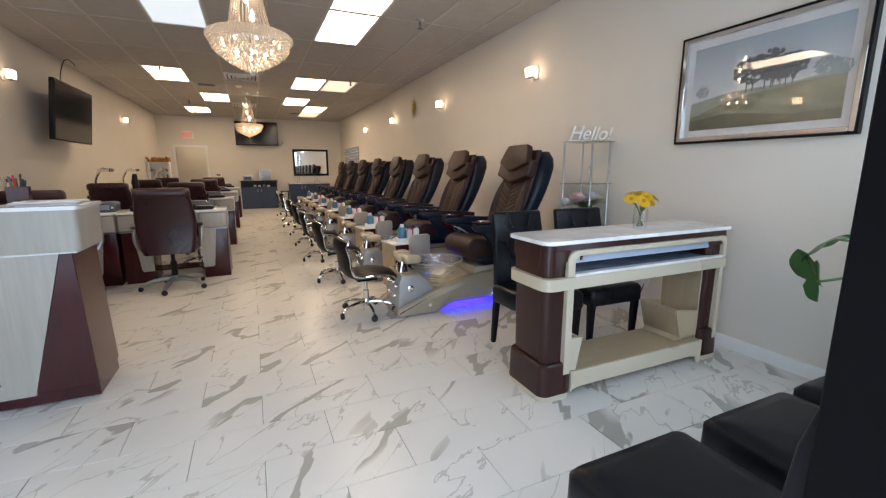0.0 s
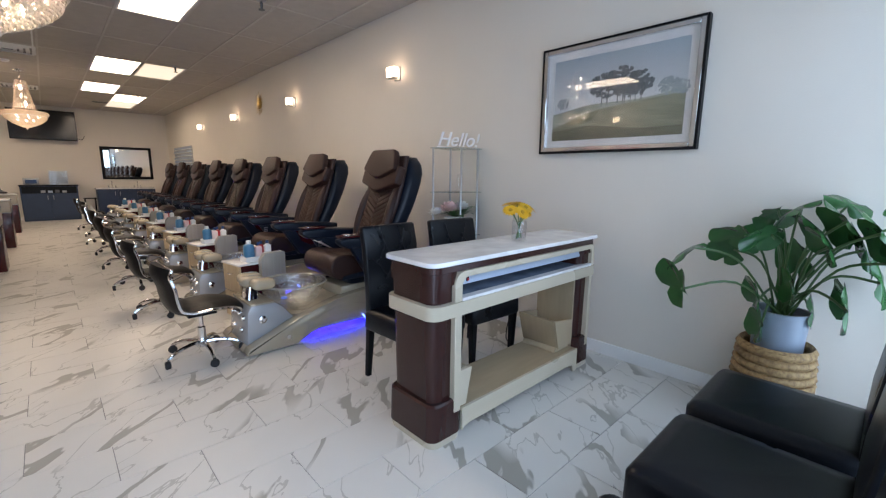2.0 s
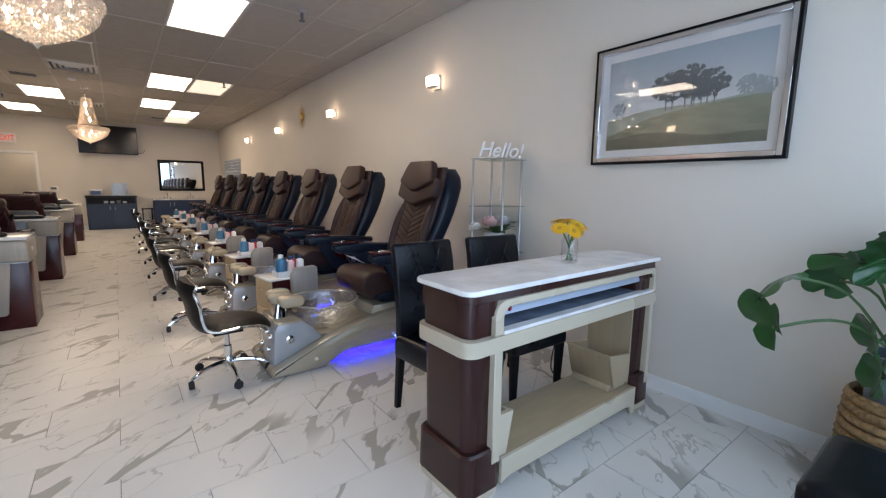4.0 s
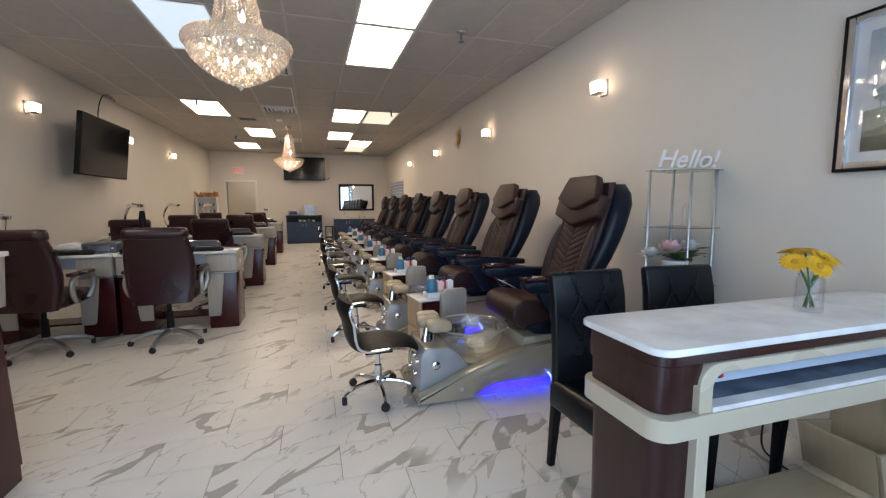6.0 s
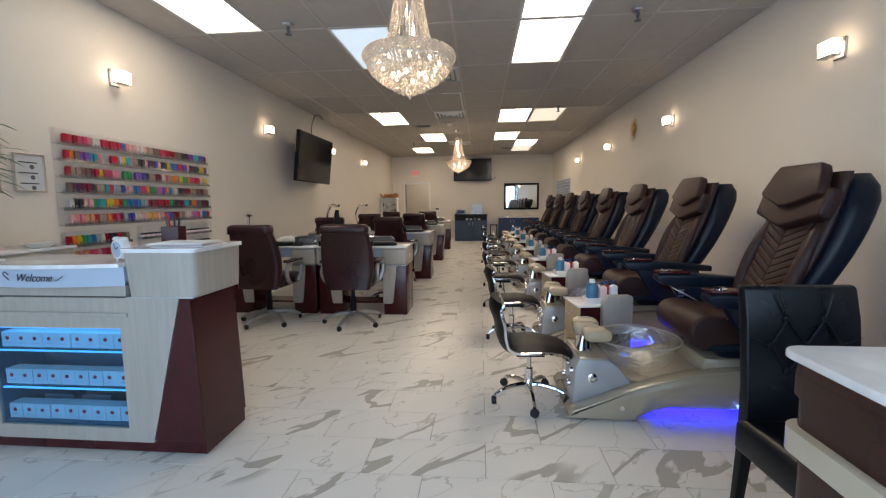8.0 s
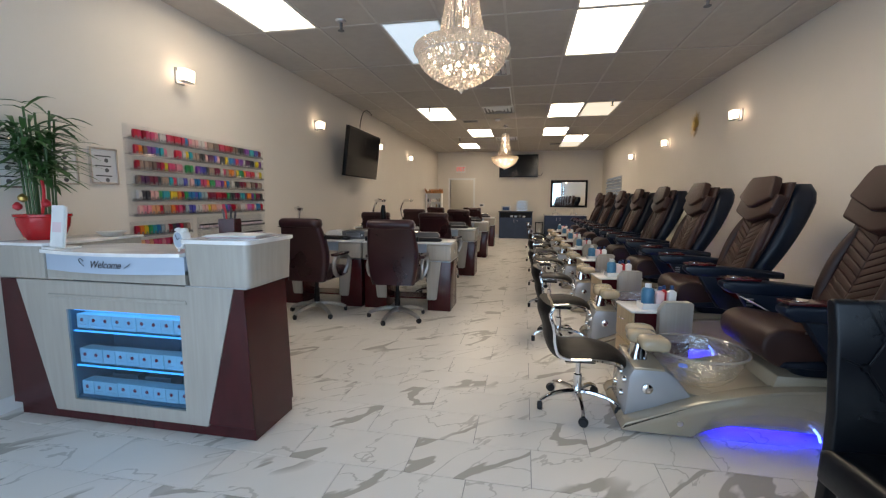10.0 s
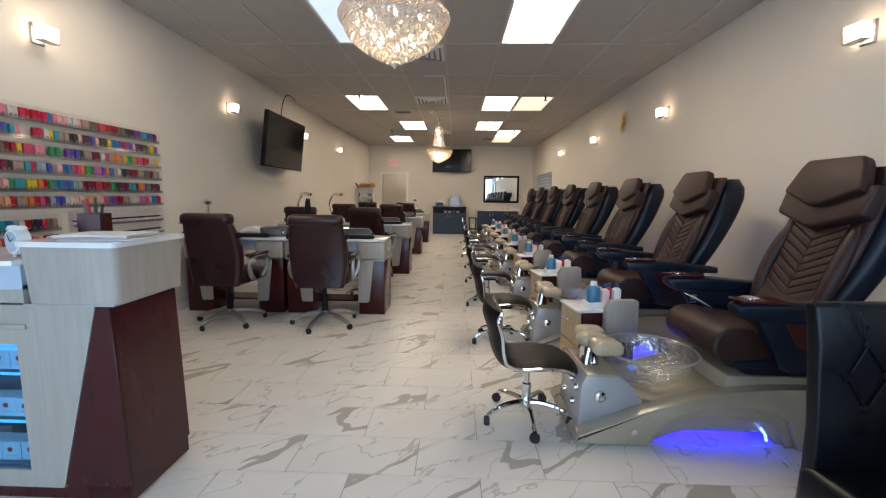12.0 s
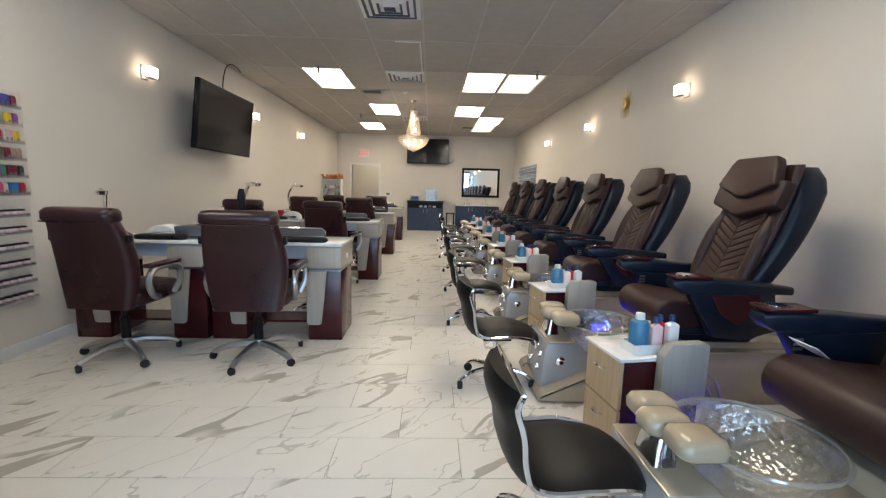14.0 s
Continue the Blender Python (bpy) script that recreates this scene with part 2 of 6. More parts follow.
M["bulb"] = glow("candle_bulb", (1.0, 0.80, 0.56), BULB)
M["led"] = glow("blue_led", (0.012, 0.006, 1.0), LED)
M["led_cyan"] = glow("cyan_led", (0.12, 0.22, 1.0), LED * 0.4)
M["led_bowl"] = glow("basin_led", (0.08, 0.25, 1.0), LED * 0.06)
M["case_led"] = glow("display_led", (0.14, 0.55, 1.0), 2.2)
# fill glow for the display boxes; the shelf edges themselves give no light
M["shelf_led"] = glow("shelf_led", (0.12, 0.52, 1.0), 1.6)
M["case_back"] = mat("dark_case_back", (0.07, 0.12, 0.17), (0.055, 0.10, 0.145), rough=0.3)
M["red"] = mat("red_ceramic", (0.42, 0.012, 0.016), (0.34, 0.010, 0.012), rough=0.15)
M["leaf"] = mat("monstera_leaf", (0.040, 0.14, 0.040), (0.022, 0.085, 0.030), scale=5, rough=0.20, bump=0.2, bscale=40)
M["leaf_pale"] = mat("bamboo_leaf", (0.060, 0.15, 0.035), (0.035, 0.10, 0.025), scale=8, rough=0.45)
M["stem"] = mat("green_stem", (0.055, 0.12, 0.035), rough=0.45)
M["basket"] = mat("water_hyacinth", (0.42, 0.27, 0.12), (0.20, 0.115, 0.05), scale=45, rough=0.75, bump=0.6, bscale=90)
M["pot_blue"] = mat("blue_grey_ceramic", (0.30, 0.36, 0.44), rough=0.3)
M["soil"] = mat("soil", (0.035, 0.025, 0.018), rough=0.95, bump=0.8, bscale=60)
M["petal"] = mat("yellow_petal", (0.80, 0.47, 0.015), (0.72, 0.38, 0.01), rough=0.5)
M["petal_eye"] = mat("flower_eye", (0.50, 0.26, 0.02), rough=0.8)
M["pink"] = mat("pink_petal", (0.80, 0.52, 0.52), (0.80, 0.68, 0.65), rough=0.55)
M["orange"] = mat("autumn_petal", (0.55, 0.17, 0.05), (0.50, 0.30, 0.12), rough=0.6)
M["paper"] = mat("paper", (0.80, 0.79, 0.78), rough=0.7)
M["pink_paper"] = mat("pink_paper", (0.76, 0.60, 0.62), rough=0.7)
M["ink"] = mat("ink", (0.03, 0.03, 0.035), rough=0.6)
M["grey_print"] = mat("grey_print", (0.42, 0.43, 0.45), rough=0.6)
M["red_sign"] = glow("red_sign", (1.0, 0.05, 0.03), 0.8)
M["red_plastic"] = mat("red_plastic", (0.50, 0.02, 0.03), rough=0.35)
M["blue_plastic"] = mat("blue_plastic", (0.06, 0.20, 0.34), rough=0.3)
M["dark_blue"] = mat("dark_blue_cap", (0.015, 0.05, 0.16), rough=0.35)
M["grey_plastic"] = mat("grey_plastic", (0.10, 0.105, 0.115), rough=0.4)
M["frost"] = mat("frosted_glass", (0.38, 0.45, 0.55), (0.36, 0.43, 0.53), rough=0.35)
M["sidewalk"] = mat("concrete", (0.36, 0.35, 0.33), (0.31, 0.30, 0.28), scale=3, rough=0.9, bump=0.4)
M["asphalt"] = mat("asphalt", (0.05, 0.05, 0.052), rough=0.9, bump=0.5)
M["hedge"] = mat("hedge_leaf", (0.05, 0.11, 0.03), (0.03, 0.07, 0.02), rough=0.6)


# ---- building helpers ----
def finish(bm, name, material, angle=38):
    bmesh.ops.recalc_face_normals(bm, faces=bm.faces)
    me = bpy.data.meshes.new(name)
    bm.to_mesh(me)
    bm.free()
    for m in material if isinstance(material, (list, tuple)) else [material]:
        me.materials.append(M[m])
    me.shade_smooth()
    me.set_sharp_from_angle(angle=radians(angle))
    return me


def thing(name, m, label="", category="", group="", kind=""):
    ob = new(name)
    ob.empty_display_size = 0.1
    ob.matrix_basis = m
    return tagged(ob, label, category, group, kind)


def part(name, bm, material, parent=None, label="", angle=38, m=None):
    ob = new(name, finish(bm, name, material, angle))
    ob.parent = parent
    if m is not None:
        ob.matrix_basis = m
    return tagged(ob, label)


def solo(name, bm, material, m, label, category, group="", kind="", angle=38):
    ob = new(name, finish(bm, name, material, angle))
    ob.matrix_basis = m
    return tagged(ob, label, category, group, kind)


def box(x0, x1, y0, y1, z0, z1, bevel=0.0, seg=2, bm=None):
    b = bmesh.new()
    bmesh.ops.create_cube(b, size=1, matrix=Matrix.Translation(((x0 + x1) / 2, (y0 + y1) / 2, (z0 + z1) / 2)) @ Matrix.Diagonal((x1 - x0, y1 - y0, z1 - z0, 1)))
    if bevel:
        bmesh.ops.bevel(b, geom=b.edges[:], offset=bevel, segments=seg, profile=0.5, affect="EDGES", clamp_overlap=True)
    return merge(bm, b)


def merge(bm, b):
    if bm is None:
        return b
    me = bpy.data.meshes.new("tmp")
    b.to_mesh(me)
    b.free()
    bm.from_mesh(me)
    bpy.data.meshes.remove(me)
    return bm


def prism(points, axis, a, b_, bevel=0.0, seg=2, bm=None):
    """A flat outline pushed from a to b_ along an axis. points: the two other coordinates, in the order xyz."""
    b = bmesh.new()
    put = {"x": lambda p, v: (v, p[0], p[1]), "y": lambda p, v: (p[0], v, p[1]), "z": lambda p, v: (p[0], p[1], v)}[axis]
    lo, hi = [b.verts.new(put(p, a)) for p in points], [b.verts.new(put(p, b_)) for p in points]
    b.faces.new(lo)
    b.faces.new(hi[::-1])
    k = len(points)
    for i in range(k):
        b.faces.new((lo[i], hi[i], hi[(i + 1) % k], lo[(i + 1) % k]))
    bmesh.ops.recalc_face_normals(b, faces=b.faces)
    if bevel:
        es = [e for e in b.edges if len(e.link_faces) == 2 and e.calc_face_angle(0) > 0.5]
        bmesh.ops.bevel(b, geom=es, offset=bevel, segments=seg, profile=0.5, affect="EDGES", clamp_overlap=True)
    return merge(bm, b)


def lathe(profile, at=(0, 0, 0), n=20, axis="z", bm=None):
    """profile: (radius, height) from end to end."""
    b = bm or bmesh.new()
    turn = {"z": Matrix.Identity(3), "x": Euler((0, radians(90), 0)).to_matrix(), "y": Euler((radians(-90), 0, 0)).to_matrix()}[axis]
    rings = []
    for r, h in profile:
        if r < 1e-6:
            rings.append([b.verts.new(turn @ Vector((0, 0, h)) + Vector(at))])
        else:
            rings.append([b.verts.new(turn @ Vector((r * math.cos(2 * math.pi * i / n), r * math.sin(2 * math.pi * i / n), h)) + Vector(at)) for i in range(n)])
    for p, q in zip(rings, rings[1:]):
        for i in range(n):
            j = (i + 1) % n
            f = [p[i % len(p)], p[j % len(p)], q[j % len(q)], q[i % len(q)]]
            f = list(dict.fromkeys(f))
            if len(f) > 2:
                b.faces.new(f)
    for ring, flip in ((rings[0], True), (rings[-1], False)):
        if len(ring) > 2:
            b.faces.new(ring[::-1] if flip else ring)
    return b


def tube(points, r, n=8, closed=False, bm=None, taper=None):
    """A round bar along a line of points."""
    b = bm or bmesh.new()
    ps = [Vector(p) for p in points]
    rings, k, side = [], len(ps), None
    for i, p in enumerate(ps):
        a, c = (ps[i - 1], ps[(i + 1) % k]) if closed else (ps[max(i - 1, 0)], ps[min(i + 1, k - 1)])
        d = (c - a).normalized()
        if side is None:
            side = d.cross(Vector((0, 0, 1)) if abs(d.z) < 0.9 else Vector((1, 0, 0)))
        side = (side - d * side.dot(d)).normalized()
        up = d.cross(side)
        rr = r * (taper[i] if taper else 1)
        rings.append([b.verts.new(p + rr * (math.cos(2 * math.pi * j / n) * side + math.sin(2 * math.pi * j / n) * up)) for j in range(n)])
    for i in range(k if closed else k - 1):
        p, q = rings[i], rings[(i + 1) % k]
        for j in range(n):
            b.faces.new((p[j], p[(j + 1) % n], q[(j + 1) % n], q[j]))
    if not closed:
        b.faces.new(rings[0][::-1])
        b.faces.new(rings[-1])
    return b


def loft(sections, n=4, bm=None, axes="xyz"):
    """Rounded-rectangle slices (cx, cy, cz, half width x, half width y, corner radius) skinned along z; axes reorders the result."""
    b = bm or bmesh.new()
    order = ["xyz".index(c) for c in axes]
    rings = []
    for cx, cy, cz, hx, hy, r in sections:
        r = min(r, hx, hy)
        ring = []
        for qx, qy, a0 in ((1, 1, 0), (-1, 1, 90), (-1, -1, 180), (1, -1, 270)):
            for i in range(n + 1):
                a = radians(a0 + 90 * i / n)
                v = (cx + qx * (hx - r) + r * math.cos(a), cy + qy * (hy - r) + r * math.sin(a), cz)
                ring.append(b.verts.new([v[o] for o in order]))
        rings.append(ring)
    for p, q in zip(rings, rings[1:]):
        for i in range(len(p)):
            b.faces.new((p[i], p[(i + 1) % len(p)], q[(i + 1) % len(p)], q[i]))
    b.faces.new(rings[0][::-1])
    b.faces.new(rings[-1])
    return b


def arc(cx, cy, r, a0, a1, n=8):
    return [(cx + r * math.cos(radians(a0 + (a1 - a0) * i / n)), cy + r * math.sin(radians(a0 + (a1 - a0) * i / n))) for i in range(n + 1)]


def smooth(points, k=4):
    """A finer line through the points."""
    out, ps = [], [Vector(p) for p in points]
    for i in range(len(ps) - 1):
        a, b, c, d = ps[max(i - 1, 0)], ps[i], ps[i + 1], ps[min(i + 2, len(ps) - 1)]
        for j in range(k):
            t = j / k
            out.append(0.5 * (2 * b + (c - a) * t + (2 * a - 5 * b + 4 * c - d) * t * t + (3 * b - a - 3 * c + d) * t ** 3))
    return out + [ps[-1]]


def text(name, body, size, material, parent, m, extrude=0.002, label="", wide=1.0, lean=0.0):
    cu = bpy.data.curves.new(name, "FONT")
    cu.body, cu.size, cu.extrude, cu.align_x, cu.align_y, cu.shear = body, size, extrude, "CENTER", "CENTER", lean
    tmp = new("tmp", cu)
    me = bpy.data.meshes.new_from_object(tmp.evaluated_get(bpy.context.evaluated_depsgraph_get()))
    bpy.data.objects.remove(tmp)
    me.materials.clear()
    me.materials.append(M[material])
    me.transform(Matrix.Diagonal((wide, 1, 1, 1)))
    ob = new(name, me)
    ob.parent = parent
    ob.matrix_basis = m
    return tagged(ob, label)


def wave_path(points, r, n, name, material, parent, label=""):
    return part(name, tube(points, r, n), material, parent, label)


ID = Matrix.Identity(4)


# ---- the room ----
def structure(name, bm, material, label, category, angle=38):
    ob = new(name, finish(bm, name, material, angle))
    return tagged(ob, label, category, "", "structure")


floor = structure("floor", box(XL - 0.2, XR + 0.2, YF - 0.1, 18.9, -0.15, -0.004), "grout", "white marble-look porcelain tile floor with grey veins and thin grout", "floor")
structure("wall_left", box(XL - 0.2, XL, YF, YB, 0, ZC + 0.1), "wall", "beige painted long side wall with polish racks", "wall")
structure("wall_right", box(XR, XR + 0.2, YF, YB, 0, ZC + 0.1), "wall", "beige painted long side wall behind pedicure chairs", "wall")
DX0, DX1, DZ = -2.25, -1.41, 2.03
bm = box(XL - 0.2, DX0, YB, YB + 0.15, 0, ZC + 0.1)
box(DX1, XR + 0.2, YB, YB + 0.15, 0, ZC + 0.1, bm=bm)
box(DX0, DX1, YB, YB + 0.15, DZ, ZC + 0.1, bm=bm)
structure("wall_back", bm, "wall", "beige painted back wall with an open doorway", "wall")
bm = box(-2.9, -2.7, YB + 0.15, 18.7, 0, 2.7)
box(-1.0, -0.8, YB + 0.15, 18.7, 0, 2.7, bm=bm)
box(-2.9, -0.8, 18.7, 18.85, 0, 2.7, bm=bm)
structure("wall_hallway", bm, "wall", "plain beige hallway walls beyond the doorway", "wall")
structure("ceiling_hallway", box(-2.9, -0.8, YB + 0.15, 18.85, 2.7, 2.8), "ceiling", "plain hallway ceiling", "ceiling")
bm = bmesh.new()
for x0, x1, y0, y1, z0, z1 in ((DX0 - 0.06, DX0, YB - 0.018, YB + 0.16, 0, DZ), (DX1, DX1 + 0.06, YB - 0.018, YB + 0.16, 0, DZ), (DX0 - 0.06, DX1 + 0.06, YB - 0.018, YB + 0.16, DZ, DZ + 0.06)):
    box(x0, x1, y0, y1, z0, z1, 0.004, 1, bm)
structure("trim_doorway", bm, "white", "white painted door casing round the back doorway", "door casing")

# ceiling: tiles sunk between the bars, open where the light fittings sit
lit = {}
for cx, cy, kind in ((0.79, 5.255, "troffer"), (0.79, 4.005, "troffer"), (-2.26, 4.005, "troffer_dim"), (-1.04, 5.255, "troffer_cool"), (-1.65, 9.005, "troffer_dim"), (0.79, 9.005, "troffer"), (1.40, 9.005, "troffer_warm"), (-1.04, 11.505, "troffer"), (0.79, 11.505, "troffer"), (1.40, 12.755, "troffer"), (1.40, 14.005, "troffer_warm"), (-1.65, 14.005, "troffer")):
    lit[(cx, cy)] = kind
bm = bmesh.new()
xs, ys = [XL] + [g for g in GX if XL + 0.02 < g < XR - 0.02] + [XR], [YF] + [g for g in GY if YF + 0.05 < g < YB - 0.05] + [YB]
for i in range(len(xs) - 1):
    for j in range(len(ys) - 1):
        if not any(abs(xs[i] - a) < 0.05 and abs(ys[j] - b) < 0.05 for a, b in lit):
            box(xs[i] + 0.010, xs[i + 1] - 0.010, ys[j] + 0.010, ys[j + 1] - 0.010, ZC + random.uniform(0.002, 0.006), ZC + 0.03, bm=bm)
box(XL - 0.2, XR + 0.2, YF - 0.1, YB + 0.15, ZC + 0.12, ZC + 0.35, bm=bm)
k = len(bm.faces)
for x in xs[1:-1]:
    box(x - 0.012, x + 0.012, YF, YB, ZC - 0.002, ZC + 0.03, bm=bm)
for y in ys[1:-1]:
    for i in range(len(xs) - 1):
        box(xs[i] + 0.012, xs[i + 1] - 0.012, y - 0.012, y + 0.012, ZC - 0.001, ZC + 0.028, bm=bm)
bm.faces.ensure_lookup_table()
for f in bm.faces[k:]:
    f.material_index = 1
structure("ceiling", bm, ("ceiling", "grid"), "suspended ceiling of grey-white mineral tiles in metal grid", "ceiling")


def troffer(x, y, kind, label, z=ZC):
    t = thing("ceiling_light", pose(x, y, z), label, "ceiling light", "ceiling lights", "")
    bm = bmesh.new()
    for x0, x1, y0, y1 in ((0.012, 0.030, 0.012, 1.238), (0.580, 0.598, 0.012, 1.238), (0.030, 0.580, 0.012, 0.030), (0.030, 0.580, 1.220, 1.238)):
        box(x0, x1, y0, y1, 0.0, 0.06, bm=bm)
    part("frame", bm, "white", t)
    part("diffuser", box(0.030, 0.580, 0.030, 1.220, 0.010, 0.016), kind, t)
    part("housing", box(0.012, 0.598, 0.012, 1.238, 0.062, 0.10), "white", t)


for (x, y), kind in lit.items():
    troffer(x, y, kind, {"troffer": "lit white fluorescent troffer flush in the ceiling", "troffer_warm": "lit warm-white fluorescent troffer flush in the ceiling", "troffer_dim": "lit white fluorescent troffer nearer the side wall", "troffer_cool": "dimmer cool-white fluorescent troffer in the ceiling"}[kind])


def baseboard(name, bm):
    structure(name, bm, "white", "low white painted baseboard along the wall", "baseboard")


PROFILE = [(0, 0), (0.014, 0), (0.014, 0.075), (0.008, 0.088), (0, 0.09)]
baseboard("baseboard_right", prism([(XR - a, b) for a, b in PROFILE], "y", YF + 0.1, YB - 0.02))
baseboard("baseboard_left", prism([(XL + a, b) for a, b in PROFILE], "y", YF + 0.1, YB - 0.02))
baseboard("baseboard_back", prism([(YB - a, b) for a, b in PROFILE], "x", DX1 + 0.07, XR - 0.016))

# storefront behind the first steps: black frame, glass, an open doorway
JX0, JX1 = -0.62, 0.625
bm = bmesh.new()
for x in (XL, -1.67, JX0 - 0.09, JX1, 1.7, XR - 0.06):
    w = 0.09 if abs(x - JX1) < 0.01 or abs(x - JX0 + 0.09) < 0.01 else 0.06
    box(x, x + w, YF - 0.06, YF + (0.11 if abs(x - JX1) < 0.01 else 0.06), 0, 2.6, 0.004, 1, bm)
for x0, x1 in ((XL + 0.06, -1.67), (-1.61, JX0 - 0.09), (JX1 + 0.09, 1.7), (1.76, XR - 0.06)):
    for z in (0.0, 2.5):
        box(x0, x1, YF - 0.05, YF + 0.05, z, z + 0.1, bm=bm)
box(JX0, JX1, YF - 0.05, YF + 0.05, 2.2, 2.28, bm=bm)
structure("trim_storefront", bm, "frame_black", "black aluminium storefront frame", "window frame")
structure("wall_front", box(XL - 0.2, XR + 0.2, YF - 0.1, YF + 0.1, 2.6, ZC + 0.1), "wall", "beige wall above the storefront glass", "wall")
for i, (x0, x1, z0, z1) in enumerate(((XL + 0.06, -1.67, 0.1, 2.5), (-1.61, JX0 - 0.09, 0.1, 2.5), (JX1 + 0.09, 1.7, 0.1, 2.5), (1.76, XR - 0.06, 0.1, 2.5), (JX0, JX1, 2.28, 2.6))):
    w = structure(f"window_{i + 1}", box(x0, x1, YF - 0.004, YF + 0.004, z0, z1), "glass", "clear storefront window pane", "window")
    w.visible_shadow = False
structure("ground", box(-60, 60, -60, YF - 0.1, -0.25, -0.02), "asphalt", "grey asphalt parking lot outside", "ground")
structure("pavement", box(-20, 20, -3.0, YF - 0.1, -0.02, -0.006), "sidewalk", "pale concrete pavement before the storefront", "pavement")
rng = random.Random(5)
bm = bmesh.new()
for i in range(900):
    p = Vector((rng.uniform(-14, 14), -24 + rng.gauss(0, 0.7), abs(rng.gauss(1.4, 1.3))))
    q = Euler((rng.uniform(0, 6), rng.uniform(0, 6), rng.uniform(0, 6))).to_matrix()
    s = rng.uniform(0.25, 0.6)
    bm.faces.new([bm.verts.new(p + q @ Vector(v) * s) for v in ((0, -0.5, 0), (0.35, 0, 0.05), (0, 0.6, 0), (-0.35, 0, 0.05))])
tagged(new("hedge", finish(bm, "hedge", "hedge")), "uneven green hedge across the parking lot", "hedge", "", "stuff")


# ---- fittings on ceiling and walls ----
def vent(x, y, label):
    t = thing("ceiling_vent", pose(x, y, ZC), label, "air vent", "ceiling vents")
    part("backing", box(0.02, 0.59, 0.02, 0.59, -0.003, -0.001), "grey_plastic", t)
    for i in range(4):
        a, b = 0.015 + 0.065 * i, 0.055 + 0.065 * i
        bm = bmesh.new()
        c = 0.305
        for k in range(4):
            turn = Matrix.Translation((c, c, 0)) @ Euler((0, 0, radians(90 * k))).to_matrix().to_4x4()
            vs = [turn @ Vector(v) for v in ((-c + a, -c + a, -0.004 - 0.004 * i), (c - a, -c + a, -0.004 - 0.004 * i), (c - b, -c + b, -0.022 - 0.003 * i), (-c + b, -c + b, -0.022 - 0.003 * i))]
            lo = [bm.verts.new(v) for v in vs]
            hi = [bm.verts.new(v + Vector((0, 0, 0.003))) for v in vs]
            bm.faces.new(lo)
            bm.faces.new(hi[::-1])
            for e in range(4):
                bm.faces.new((lo[e], hi[e], hi[(e + 1) % 4], lo[(e + 1) % 4]))
        part("louvre", bm, "white", t)


# out-of-sight light, added so that the hallway is not dark
troffer(-2.1, 17.3, "troffer_hall", "unseen ceiling light added to brighten the hallway", 2.595)
vent(-0.43, 9.03, "square metal ceiling air diffuser with stepped louvres")
vent(-0.43, 6.52, "square metal ceiling air diffuser with stepped louvres")
vent(-0.43, 12.78, "square metal ceiling air diffuser with stepped louvres")
for x, y in ((-0.95, 10.3), (1.1, 14.3)):
    t = thing("return_vent", pose(x, y, ZC), "small dark slotted return vent in the ceiling", "air vent")
    part("backing", box(0, 0.32, 0, 0.22, -0.006, -0.003), "grey_print", t)
    for i in range(6):
        part("slat", box(0.01, 0.31, 0.015 + 0.034 * i, 0.033 + 0.034 * i, -0.012, -0.0065), "grey_plastic", t)


def sprinkler(x, y):
    t = thing("sprinkler_head", pose(x, y, ZC) @ Matrix.Scale(1.5, 4), "small dark metal fire sprinkler head on ceiling", "sprinkler", "sprinklers")
    part("escutcheon", lathe([(0.0, -0.004), (0.035, -0.004), (0.03, -0.014), (0.012, -0.018), (0.0, -0.018)], n=14), "brushed", t)
    part("body", lathe([(0.0, -0.018), (0.010, -0.018), (0.010, -0.045), (0.006, -0.062), (0.0, -0.062)], n=10), "grey_plastic", t)
    part("deflector", lathe([(0.0, -0.062), (0.020, -0.064), (0.020, -0.068), (0.0, -0.068)], n=12), "grey_plastic", t)


for x, y in ((-1.35, 8.9), (1.80, 8.85), (-1.35, 5.1), (1.82, 5.15), (-1.35, 12.6), (1.80, 12.6)):
    sprinkler(x, y)
# two thin white strips just under the ceiling
t = thing("loose_ceiling_trim", pose(0, 0, 0), "thin white strips just below the ceiling grid", "ceiling trim")
part("strip", box(0.128, 0.146, 7.76, 9.0, ZC - 0.016, ZC - 0.004), "white", t)
part("cross_strip", box(-0.16, 0.127, 7.76, 7.772, ZC - 0.012, ZC - 0.004), "white", t)
t = thing("smoke_detector", pose(-0.2, 10.3, ZC), "round white smoke detector on the ceiling", "smoke detector")
part("cover", lathe([(0, -0.002), (0.06, -0.002), (0.058, -0.02), (0.04, -0.034), (0, -0.036)]), "white", t)


def sconce(x, y, z, s):
    t = thing("wall_sconce", pose(x, y, z, 0, 0, 0 if s > 0 else 180), "lit frosted glass wall sconce with a steel back plate", "wall lamp", "wall sconces")
    part("back_plate", box(-0.018, 0.0, -0.05, 0.05, -0.07, 0.07, 0.004, 1), "brushed", t)
    part("arm", box(-0.06, -0.018, -0.012, 0.012, -0.035, -0.02), "brushed", t)
    part("shade", loft([(-0.085, 0, -0.05, 0.028, 0.062, 0.012), (-0.085, 0, 0.05, 0.034, 0.07, 0.012)]), "sconce_glass", t)
    part("rim", loft([(-0.085, 0, -0.058, 0.033, 0.066, 0.012), (-0.085, 0, -0.051, 0.033, 0.066, 0.012)]), "brushed", t)


for y in (4.44, 7.05, 9.69, 12.19):
    sconce(XR, y, 2.37, 1)
for y in (4.62, 7.20, 9.85, 12.37):
    sconce(XL, y, 2.42, -1)


BEAD = random.Random(21)


